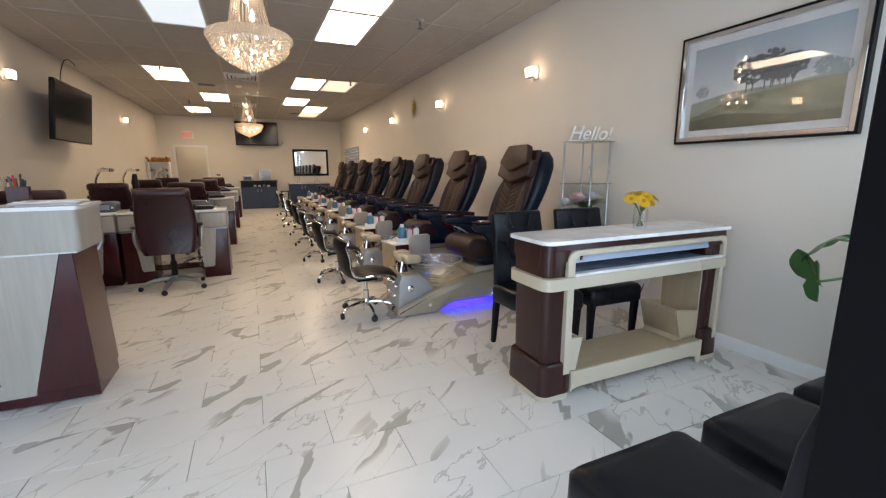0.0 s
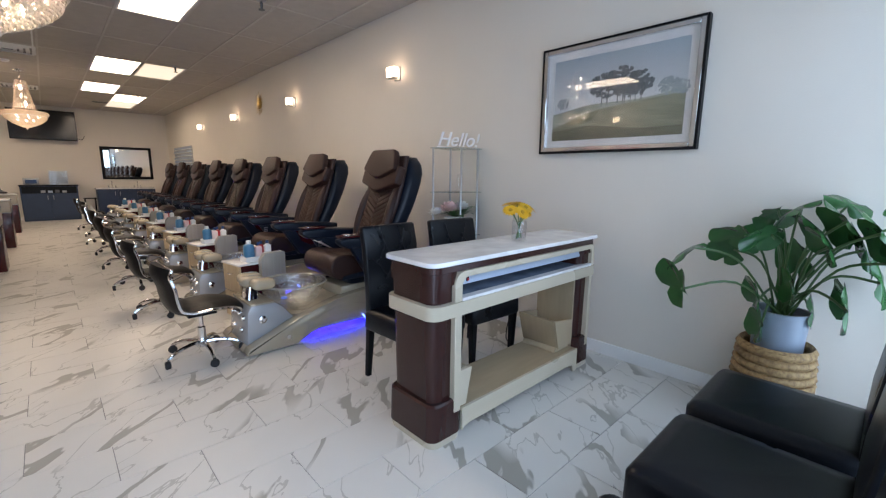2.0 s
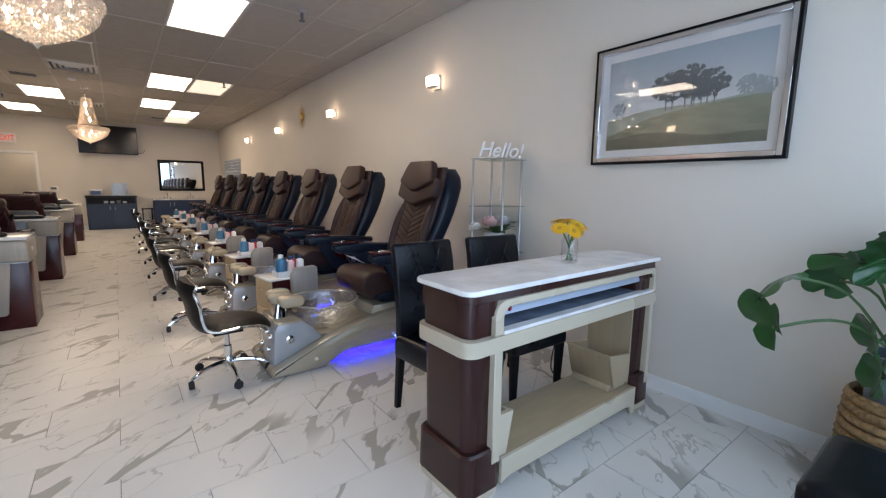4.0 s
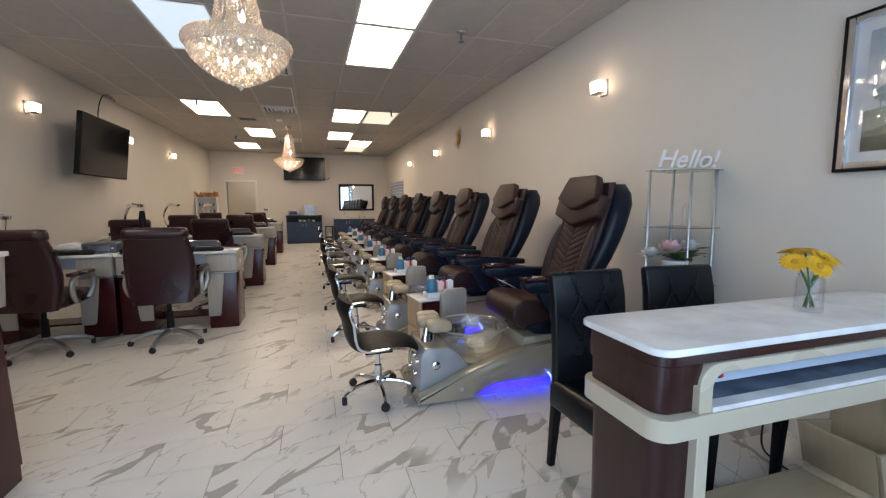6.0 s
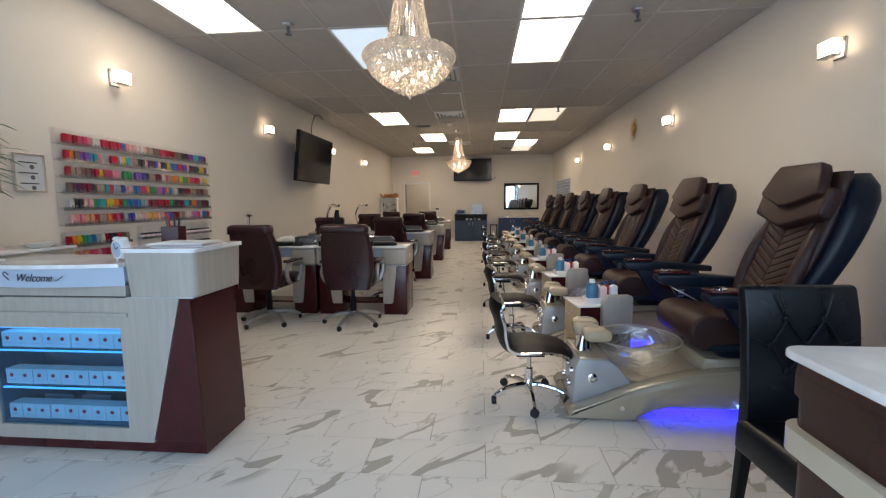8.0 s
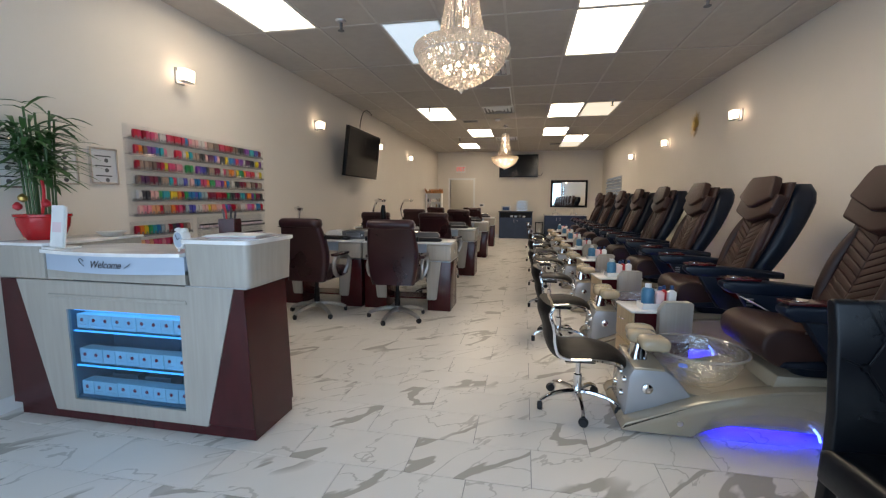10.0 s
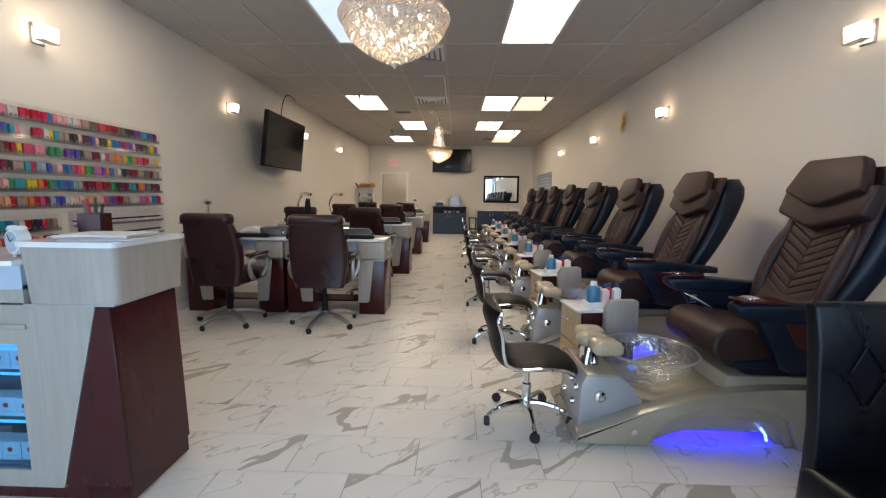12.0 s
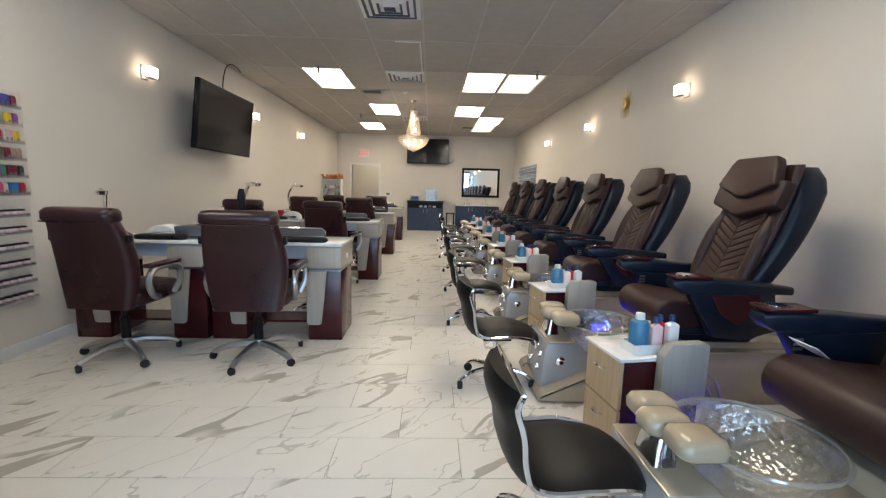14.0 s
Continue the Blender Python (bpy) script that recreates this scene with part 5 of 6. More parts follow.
    part("counter_front", box(-2.268, -1.362, 0.0, 0.03, 0.86, 0.93), "ash", t)
    bow = [(-2.268 + 0.906 * k / 12, -0.065 * math.sin(math.pi * k / 12)) for k in range(13)]
    part("fascia", prism(bow + [(-1.362, 0.04), (-2.268, 0.04)], "z", 0.915, 1.012), "frost", t, "frosted blue-white curved fascia")
    part("counter_top", prism([(x, y - 0.03) for x, y in bow] + [(-1.362, 0.36), (-2.268, 0.36)], "z", 1.013, 1.032), "quartz", t, "white curved counter top")
    # script lettering, drawn as strokes with a swash
    text("lettering", "Welcome", 0.056, "ink", t, pose(-1.785, -0.073, 0.965, 90, 0, 0), 0.001, "dark welcome lettering", 0.9, 0.4)
    part("swash", tube(smooth([(-1.925, -0.069, 0.982), (-1.945, -0.068, 0.995), (-1.955, -0.068, 0.982), (-1.925, -0.069, 0.955)], 4), 0.0022, 5), "ink", t)
    part("swash", tube(smooth([(-1.67, -0.066, 0.952), (-1.645, -0.065, 0.965), (-1.635, -0.064, 0.975)], 4), 0.0022, 5), "ink", t)
    return t


reception()
rng = random.Random(4)
pb = thing("product_box", pose(0, 0, 0), "small white product box with a red mark", "box", "boxes in the display")
part("carton", box(-0.040, 0.040, 0, 0.07, 0, 0.082, 0.001, 1), "paper", pb)
part("mark", lathe([(0, -0.0016), (0.011, -0.0016), (0.011, 0.0), (0, 0)], (-0.004, -0.0005, 0.048), 8, "y"), "red_plastic", pb)
part("stripe", box(-0.025, 0.025, -0.0012, 0.0, 0.018, 0.023), "pink_paper", pb)
first = True
for z in (0.163, 0.359, 0.567):
    for i in range(9):
        m = pose(-2.115 + 0.0825 * i, 3.112 + rng.uniform(-0.002, 0.004), z, 0, 0, rng.uniform(-1.5, 1.5))
        if first:
            pb.matrix_basis, first = m, False
        else:
            copy_thing(pb, m)
t = thing("steel_jar", pose(-1.53, 3.25, 0.359), "small round steel jar on the glass shelf", "jar")
part("body", lathe([(0, 0), (0.05, 0), (0.05, 0.09), (0.045, 0.1), (0, 0.1)]), "chrome", t)
for x in (-1.95, -1.72):
    t = thing("tool_tray", pose(x, 3.24, 0.163), "dark tray of small metal tools in the display", "tray", "tool trays")
    part("body", box(-0.09, 0.09, -0.04, 0.05, 0, 0.10, 0.004, 1), "grey_plastic", t)

t = thing("alarm_clock", pose(-1.415, 3.125, 1.033, 0, 0, -20), "small white round twin-bell alarm clock", "clock")
part("body", lathe([(0, -0.022), (0.048, -0.022), (0.052, -0.012), (0.052, 0.02), (0, 0.022)], (0, 0, 0.065), 22, "y"), "plastic_white", t)
part("dial", lathe([(0, -0.0245), (0.041, -0.0245), (0.041, -0.0222), (0, -0.0222)], (0, 0, 0.065), 20, "y"), "frost", t)
for a, r in ((60, 0.024), (-30, 0.034)):
    part("hand_pointer", tube([(0, -0.026, 0.065), (r * math.sin(radians(a)), -0.026, 0.065 + r * math.cos(radians(a)))], 0.002, 4), "ink", t)
for s in (-1, 1):
    part("bell", lathe([(0, 0.0), (0.022, 0.0), (0.016, 0.014), (0, 0.018)], (s * 0.028, 0, 0.112), 12), "plastic_white", t)
    part("foot", tube([(s * 0.03, 0, 0.02), (s * 0.042, 0, 0.0)], 0.006, 6), "plastic_white", t)
t = thing("pen_cup", pose(-1.30, 3.36, 1.107, 0, 0, 12), "square dark maroon pen holder full of pens", "pen holder")
bm = box(-0.045, 0.045, -0.045, 0.045, 0, 0.005)
for b in ((-0.045, -0.040, -0.045, 0.045), (0.040, 0.045, -0.045, 0.045), (-0.040, 0.040, -0.045, -0.040), (-0.040, 0.040, 0.040, 0.045)):
    box(*b, 0.005, 0.095, bm=bm)
part("holder", bm, "maroon", t)
for i, mt in enumerate(("ink", "ink", "stem", "ink", "grey_plastic", "red_plastic", "ink")):
    a = i * 0.9
    part("pen", tube([(0.015 * math.cos(a), 0.015 * math.sin(a), 0.006), (0.035 * math.cos(a), 0.035 * math.sin(a), 0.13 + 0.006 * i)], 0.005, 6), mt, t)
t = thing("paper_stack", pose(-1.12, 3.22, 1.107, 0, 0, 8), "loose pink and white sheets on the desk end", "papers")
for i in range(6):
    part("sheet", box(-0.14, 0.14, -0.105, 0.105, 0.0035 * i, 0.0035 * i + 0.003), "pink_paper" if i in (1, 2) else "paper", t, m=pose(rng.uniform(-0.02, 0.02), rng.uniform(-0.02, 0.02), 0, 0, 0, rng.uniform(-9, 9)))
t = thing("brochure_stand", pose(-2.19, 3.10, 1.033, 0, 0, -12) @ Matrix.Scale(1.25, 4), "white acrylic stand holding a printed flyer", "brochure stand")
part("stand", prism([(-0.05, 0), (0.05, 0), (0.05, 0.008), (-0.01, 0.008), (0.012, 0.19), (0.006, 0.19), (-0.018, 0.008), (-0.05, 0.008)], "x", -0.055, 0.055), "plastic_white", t)
part("flyer", prism([(-0.021, 0.01), (-0.0195, 0.01), (0.0035, 0.195), (0.002, 0.195)], "x", -0.05, 0.05), "paper", t)
part("printed_shape", prism([(-0.0145, 0.075), (-0.0135, 0.075), (-0.008, 0.12), (-0.009, 0.12)], "x", -0.035, 0.035), "pink_paper", t)
t = thing("bowl", pose(-2.36, 3.55, 1.065), "shallow pale dish on the reception counter", "dish")
part("body", lathe([(0, 0), (0.05, 0), (0.09, 0.03), (0.085, 0.03), (0.045, 0.006), (0, 0.006)]), "plastic_white", t)


def leaf_blade(bm, base, tip, width, sag=0.03, n=6):
    base, tip = Vector(base), Vector(tip)
    d = tip - base
    side = d.cross(Vector((0, 0, 1)))
    side = side.normalized() if side.length > 1e-5 else Vector((1, 0, 0))
    rows = []
    for i in range(n + 1):
        s = i / n
        p = base + d * s + Vector((0, 0, sag * math.sin(math.pi * s) - sag * 0.8 * s * s))
        w = width * (math.sin(math.pi * min(1, s * 0.92 + 0.06)) ** 0.8)
        rows.append([bm.verts.new(p - side * w), bm.verts.new(p + Vector((0, 0, -0.15 * w))), bm.verts.new(p + side * w)])
    for a, b in zip(rows, rows[1:]):
        bm.faces.new((a[0], a[1], b[1], b[0]))
        bm.faces.new((a[1], a[2], b[2], b[1]))
    return bm


t = thing("lucky_bamboo", pose(-2.52, 3.26, 1.065), "leafy lucky bamboo plant in a glossy red pot", "potted plant")
part("pot", lathe([(0, 0), (0.085, 0), (0.10, 0.02), (0.125, 0.09), (0.13, 0.135), (0.138, 0.14), (0.138, 0.155), (0.122, 0.155), (0.115, 0.12), (0, 0.11)], n=28), "red", t)
part("soil", lathe([(0, 0.12), (0.112, 0.12), (0.112, 0.125), (0, 0.13)], n=18), "soil", t)
rng = random.Random(9)
for i in range(14):
    a, r, h = i * 2.4, 0.02 + 0.06 * rng.random(), rng.uniform(0.35, 0.68)
    x, y = r * math.cos(a), r * math.sin(a)
    part("cane", tube([(x, y, 0.12), (x * 1.15, y * 1.15, 0.12 + h * 0.5), (x * 1.5, y * 1.5, 0.12 + h)], 0.006, 7), "stem", t)
    for k in range(13):
        b = rng.uniform(0, 6.28)
        z = 0.12 + h * rng.uniform(0.45, 1.0)
        q, ln = Vector((x * 1.3, y * 1.3, z)), rng.uniform(0.15, 0.30)
        part("leaf", leaf_blade(bmesh.new(), q, q + Vector((ln * math.cos(b), ln * math.sin(b), rng.uniform(-0.05, 0.09))), 0.016, 0.03, 4), "leaf_pale", t, angle=80)
for i, (x, y, z) in enumerate(((0.10, -0.05, 0.22), (-0.09, -0.07, 0.20), (0.0, -0.1, 0.25))):
    part("ornament", lathe([(0, -0.025), (0.022, -0.012), (0.024, 0.008), (0.01, 0.025), (0, 0.03)], (x, y, z), 10), ("red_plastic", "red_plastic", "gold")[i], t)
part("ribbon", tube(smooth([(0.08, -0.06, 0.16), (0.12, -0.07, 0.28), (0.10, -0.06, 0.36)], 4), 0.008, 5), "red_plastic", t)

# certificates on the wall
M["silver_print"] = mat("silver_print", (0.58, 0.60, 0.63), (0.55, 0.57, 0.60), rough=0.5)
for y0, y1, z0, z1 in ((3.73, 3.945, 1.425, 1.69), (3.44, 3.645, 1.41, 1.69), (3.08, 3.33, 1.38, 1.68)):
    t = thing("framed_certificate", pose(XL, (y0 + y1) / 2, (z0 + z1) / 2), "grey printed licence sheet in a silver frame", "framed certificate", "framed certificates")
    w, h = (y1 - y0) / 2, (z1 - z0) / 2
    bm = bmesh.new()
    for b in ((-w, -w + 0.012, -h, h), (w - 0.012, w, -h, h), (-w + 0.012, w - 0.012, -h, -h + 0.012), (-w + 0.012, w - 0.012, h - 0.012, h)):
        box(0, 0.018, *b, bm=bm)
    part("frame", bm, "chrome", t)
    part("sheet", box(0.002, 0.008, -w + 0.012, w - 0.012, -h + 0.012, h - 0.012), "silver_print" if y0 > 3.7 else "paper", t)
    for k in range(3):
        z = h * (0.55 - 0.55 * k)
        part("text_bar", box(0.0082, 0.0092, -w * 0.6, w * 0.55, z - 0.004, z + 0.004), "ink", t)
        part("seal", lathe([(0, 0.0082), (0.016, 0.0082), (0.016, 0.0095), (0, 0.0095)], (0, w * 0.2, z - 0.03), 12, "x"), "grey_plastic", t)

# open cardboard box on the floor by the wall
M["cardboard"] = mat("cardboard", (0.36, 0.22, 0.12), (0.31, 0.185, 0.10), scale=4, rough=0.85, stretch=(1, 1, 5), bump=0.1, bscale=80)
t = thing("cardboard_box", pose(-2.43, 4.81, 0, 0, 0, 40), "open brown cardboard box on the floor by the wall", "box")
part("bottom", box(-0.145, 0.145, -0.145, 0.145, 0, 0.005), "cardboard", t)
for b in ((-0.15, 0.15, -0.15, -0.145), (-0.15, 0.15, 0.145, 0.15), (-0.15, -0.145, -0.1445, 0.1445), (0.145, 0.15, -0.1445, 0.1445)):
    part("side", box(*b, 0.0055, 0.325), "cardboard", t)
part("flap", prism([(0.145, 0.326), (0.149, 0.326), (0.168, 0.385), (0.164, 0.386)], "x", -0.145, 0.145), "cardboard", t)
part("flap", prism([(-0.149, 0.326), (-0.145, 0.326), (-0.09, 0.245), (-0.094, 0.243)], "x", -0.14, 0.14), "cardboard", t)

# ---- polish racks ----
COLS = [(0.45, 0.02, 0.05), (0.30, 0.01, 0.03), (0.60, 0.10, 0.20), (0.70, 0.28, 0.34), (0.72, 0.45, 0.42), (0.55, 0.05, 0.12), (0.20, 0.02, 0.06), (0.10, 0.03, 0.10), (0.22, 0.08, 0.35), (0.10, 0.10, 0.40), (0.04, 0.20, 0.42), (0.05, 0.35, 0.40), (0.05, 0.30, 0.12), (0.65, 0.50, 0.05), (0.75, 0.25, 0.05), (0.40, 0.30, 0.25), (0.20, 0.14, 0.12), (0.05, 0.05, 0.06), (0.62, 0.58, 0.55), (0.55, 0.20, 0.45), (0.35, 0.42, 0.46), (0.70, 0.38, 0.22)]
for i, c in enumerate(COLS):
    c = tuple(min(0.9, v ** 1.2 * 0.98) for v in c)
    M[f"polish_{i}"] = mat(f"polish_lacquer_{i}", c, tuple(v * 0.9 for v in c), rough=0.15, rvar=0.03)
PAL = [[0, 1, 2, 3, 18, 5, 0, 6, 3, 4, 18, 4, 15, 16, 5, 0, 1, 16, 17, 7, 8, 11, 9, 0], [0, 14, 8, 10, 3, 11, 0, 2, 13, 15, 17, 4, 7, 9, 17, 13, 10, 9, 8, 18, 7, 17, 15, 8], [1, 15, 16, 6, 0, 2, 3, 2, 12, 8, 9, 17, 15, 6, 18, 15, 14, 13, 12, 14, 2, 0, 4, 2], [16, 7, 6, 17, 15, 11, 20, 9, 4, 10, 2, 14, 12, 19, 8, 10, 18, 17, 6, 1, 15, 16, 6, 15], [18, 17, 4, 12, 11, 13, 14, 12, 10, 9, 20, 1, 6, 0, 1, 16, 17, 6, 11, 13, 14, 12, 6, 17], [4, 3, 21, 0, 15, 14, 6, 20, 9, 18, 4, 13, 21, 4, 10, 8, 1, 15, 18, 4, 19, 2, 10, 0]]
bottles = {}


def polish(c, m, label="glossy lacquer bottle with a swatch cap"):
    if c not in bottles:
        bm = box(0.0, 0.028, -0.0178, 0.0178, 0, 0.064, 0.003, 1)
        box(0.004, 0.024, -0.0150, 0.0150, 0.0643, 0.0755, 0.002, 1, bm=bm)
        k = len(bm.faces)
        box(0.0282, 0.0290, -0.0085, 0.0085, 0.009, 0.023, bm=bm)
        bm.faces.ensure_lookup_table()
        for f in bm.faces[k:]:
            f.material_index = 1
        bottles[c] = finish(bm, "nail_polish_bottle", (f"polish_{c}", "grey_plastic"))
    ob = new("nail_polish_bottle", bottles[c])
    ob.matrix_basis = m
    return tagged(ob, label, "nail polish", "polish bottles")


def rack(y0, y1, zs, label, h=0.04):
    t = thing("polish_rack", pose(XL, 0, 0), label, "wall rack", "polish racks")
    top = max(zs) + 0.11
    b = part("back_panel", box(0.004, 0.008, y0, y1, min(zs) - 0.015, top), "acrylic", t)
    b.visible_shadow = False
    for y in (y0, y1 - 0.004):
        part("side_panel", box(0.008, 0.052, y, y + 0.004, min(zs) - 0.012, top), "acrylic", t).visible_shadow = False
    for z in zs:
        part("shelf", box(0.008, 0.050, y0 + 0.005, y1 - 0.005, z - 0.005, z), "rack_acrylic", t).visible_shadow = False
        part("shelf_lip", box(0.0505, 0.053, y0 + 0.005, y1 - 0.005, z - 0.016, z + 0.010), "rack_acrylic", t).visible_shadow = False
    return t


rng = random.Random(2)
ZS = [1.185 + 0.122 * k for k in range(6)]
rack(4.01, 5.76, ZS, "clear acrylic wall rack full of coloured nail polish")
for k, z in enumerate(ZS[::-1]):
    for i in range(42):
        c = PAL[k][int(i * 24 / 42)]
        if rng.random() < 0.18:
            c = rng.randrange(22)
        if i == 0 or rng.random() < 0.03:
            continue
        polish(c, pose(XL + 0.016, 4.05 + 0.0405 * i + (0.006 if i % 2 else -0.002), z + 0.001))
rack(4.01, 4.62, [0.90, 1.02], "small acrylic wall rack with bright nail polishes")
for k, z in enumerate((1.02, 0.90)):
    for i in range(14):
        polish((0, 14, 13, 12, 11, 10, 20, 18, 1, 17, 7, 0, 16, 15)[i] if k == 0 else rng.choice((3, 2, 21, 0, 4)), pose(XL + 0.016, 4.05 + 0.041 * i, z + 0.001))
ZJ = [0.42 + 0.122 * k for k in range(6)]
rack(4.72, 5.74, ZJ, "clear acrylic wall rack with rows of powder jars")
jar = None
for z in ZJ:
    for i in range(18):
        m = pose(XL + 0.032, 4.76 + 0.0545 * i, z + 0.001)
        if jar is None:
            jar = thing("powder_jar", m, "small clear powder jar with a dark lid", "jar", "powder jars")
            part("jar", lathe([(0, 0), (0.020, 0), (0.021, 0.004), (0.021, 0.026), (0, 0.026)], n=10), "pink_paper", jar)
            part("lid", lathe([(0, 0.0262), (0.022, 0.0262), (0.022, 0.040), (0, 0.041)], n=10), "black", jar)
        else:
            copy_thing(jar, m)


# ---- display desk by the wall ----
t = thing("display_desk", pose(0, 0, 0), "walnut and cream nail drying desk with white stone top", "desk")
X0, X1, Y0, Y1 = 1.248, 2.765, 1.932, 2.312
CX, CY, HX, HY = (X0 + X1) / 2, (Y0 + Y1) / 2, (X1 - X0) / 2, (Y1 - Y0) / 2
YP = Y0 + 0.035
for x0, x1 in ((X0 + 0.030, X0 + 0.205), (X1 - 0.185, X1 - 0.030)):
    cx, hw = (x0 + x1) / 2, (x1 - x0) / 2
    part("pedestal", loft([(cx, CY + 0.006, 0.20, hw - 0.008, HY - 0.036, 0.05), (cx, CY + 0.006, 0.648, hw - 0.004, HY - 0.032, 0.05)], 5), "walnut", t, "dark walnut pedestal")
    part("pedestal_foot", loft([(cx, CY, 0.036, hw + 0.020, HY - 0.012, 0.05), (cx, CY, 0.212, hw + 0.014, HY - 0.014, 0.05), (cx, CY, 0.222, hw + 0.004, HY - 0.022, 0.045)], 5), "walnut", t, "reddish walnut foot block")
    part("foot_trim", loft([(cx, CY, 0.0, hw + 0.014, HY - 0.016, 0.05), (cx, CY, 0.034, hw + 0.016, HY - 0.014, 0.05)], 5), "cream", t, "cream base trim")
    part("upper_pedestal", loft([(cx, CY + 0.004, 0.716, hw + 0.002, HY - 0.026, 0.05), (cx, CY + 0.004, 0.800, hw + 0.002, HY - 0.026, 0.05)], 5), "walnut", t)
part("top_band", loft([(CX, CY, 0.862, HX - 0.016, HY - 0.016, 0.06), (CX, CY, 0.895, HX - 0.016, HY - 0.016, 0.06)], 5), "walnut", t)
for x0, x1 in ((X0 + 0.016, X0 + 0.200), (X1 - 0.190, X1 - 0.016)):
    part("end_band", loft([((x0 + x1) / 2, CY, 0.801, (x1 - x0) / 2, HY - 0.016, 0.055), ((x0 + x1) / 2, CY, 0.861, (x1 - x0) / 2, HY - 0.016, 0.055)], 5), "walnut", t)
part("cream_band", loft([(CX - 0.006, CY - 0.008, 0.650, HX - 0.006, HY - 0.006, 0.06), (CX - 0.006, CY - 0.008, 0.715, HX - 0.006, HY - 0.006, 0.06)], 5), "cream", t, "cream wrap-round band")
part("stone_top", loft([(CX, CY, 0.896, HX - 0.003, HY - 0.003, 0.05), (CX, CY, 0.899, HX, HY, 0.05), (CX, CY, 0.914, HX, HY, 0.05), (CX, CY, 0.918, HX - 0.003, HY - 0.003, 0.05)], 5), "quartz", t, "white veined stone top")
# cream arch on the front face
fx0, fx1, zt = X0 + 0.150, X1 - 0.055, 0.860
outer = [(fx0, 0.716), (fx0, zt - 0.065)] + arc(fx0 + 0.065, zt - 0.065, 0.065, 180, 90, 7)[1:] + arc(fx1 - 0.04, zt - 0.04, 0.04, 90, 0, 5) + [(fx1, 0.716)]
ix0, ix1, iz = fx0 + 0.048, fx1 - 0.032, zt - 0.030
inner = [(ix1, 0.716), (ix1, iz - 0.03)] + arc(ix1 - 0.03, iz - 0.03, 0.03, 0, 90, 5)[1:] + arc(ix0 + 0.045, iz - 0.045, 0.045, 90, 180, 6) + [(ix0, 0.716)]
part("front_arch", prism(outer + inner, "y", Y0 + 0.006, YP + 0.010, 0.002, 1), "cream", t, "cream front arch")
for x0, x1 in ((fx0 + 0.006, fx0 + 0.052), (fx1 - 0.036, fx1)):
    part("front_post", box(x0, x1, Y0 + 0.010, YP + 0.010, 0.150, 0.649, 0.003, 1), "cream", t)
part("front_plate", box(ix0, ix1, YP + 0.012, YP + 0.020, 0.782, 0.860), "frost", t, "pale blue-grey panel")
for x in (ix0 + 0.07, ix1 - 0.05):
    sw = part("rocker_switch", box(x - 0.009, x + 0.009, YP + 0.006, YP + 0.0115, 0.795, 0.829, 0.002, 1), "black", t, "small black and red rocker switch")
    part("rocker", box(x - 0.006, x + 0.006, YP + 0.002, YP + 0.0058, 0.798, 0.811, 0.001, 1), "red_plastic", sw)
# hand shelf in the quartz copy that is coloured dark for shade
part("tray", box(X0 + 0.21, X1 - 0.19, YP + 0.012, Y1 - 0.05, 0.716, 0.728), "slate_stone", t, "veined stone hand shelf with shade and blue reflection in its colour")
part("tray_edge", box(ix0 + 0.002, ix1 - 0.002, Y0 + 0.004, YP + 0.0115, 0.716, 0.731), "quartz", t)
part("back_plate", box(X0 + 0.21, X1 - 0.19, Y1 - 0.048, Y1 - 0.036, 0.729, 0.861), "frost", t, "pale blue-grey panel")
part("low_shelf", box(X0 + 0.212, X1 - 0.195, YP - 0.012, Y1 - 0.045, 0.138, 0.156, 0.003, 1), "tan", t, "tan low shelf")
part("shelf_front", prism([(X0 + 0.212, 0.035), (X0 + 0.225, 0.050), (X0 + 0.27, 0.060), (X1 - 0.30, 0.060), (X1 - 0.25, 0.050), (X1 - 0.235, 0.0), (X1 - 0.196, 0.0), (X1 - 0.196, 0.158), (X0 + 0.212, 0.158)], "y", YP - 0.030, YP - 0.013, 0.002, 1), "cream", t)
part("inner_panel", box(X1 - 0.208, X1 - 0.194, YP + 0.02, Y1 - 0.045, 0.158, 0.649), "tan", t)
bin_ = part("storage_bin", prism([(X1 - 0.39, 0.158), (X1 - 0.215, 0.158), (X1 - 0.215, 0.19), (X1 - 0.37, 0.19)], "y", YP + 0.03, Y1 - 0.06, 0.003, 1), "tan", t, "tan slanted storage bin")
part("bin_wall", prism([(X1 - 0.37, 0.19), (X1 - 0.36, 0.19), (X1 - 0.41, 0.385), (X1 - 0.425, 0.385)], "y", YP + 0.03, Y1 - 0.06, 0.002, 1), "tan", bin_)
part("bin_wall", prism([(X1 - 0.425, 0.385), (X1 - 0.365, 0.185), (X1 - 0.215, 0.185), (X1 - 0.215, 0.355)], "y", YP + 0.012, YP + 0.029, 0.002, 1), "tan", bin_)
part("bin_wall", prism([(X1 - 0.425, 0.385), (X1 - 0.365, 0.185), (X1 - 0.215, 0.185), (X1 - 0.215, 0.355)], "y", Y1 - 0.059, Y1 - 0.047, 0.002, 1), "tan", bin_)
bin_ = part("storage_bin", prism([(X0 + 0.212, 0.158), (X0 + 0.252, 0.158), (X0 + 0.292, 0.345), (X0 + 0.278, 0.345), (X0 + 0.242, 0.172), (X0 + 0.212, 0.172)], "y", YP + 0.012, Y1 - 0.06, 0.003, 1), "cream", t, "cream slanted storage bin")
part("bin_wall", prism([(X0 + 0.205, 0.160), (X0 + 0.255, 0.160), (X0 + 0.294, 0.350), (X0 + 0.205, 0.350)], "y", YP - 0.012, YP + 0.0115, 0.002, 1), "cream", bin_)


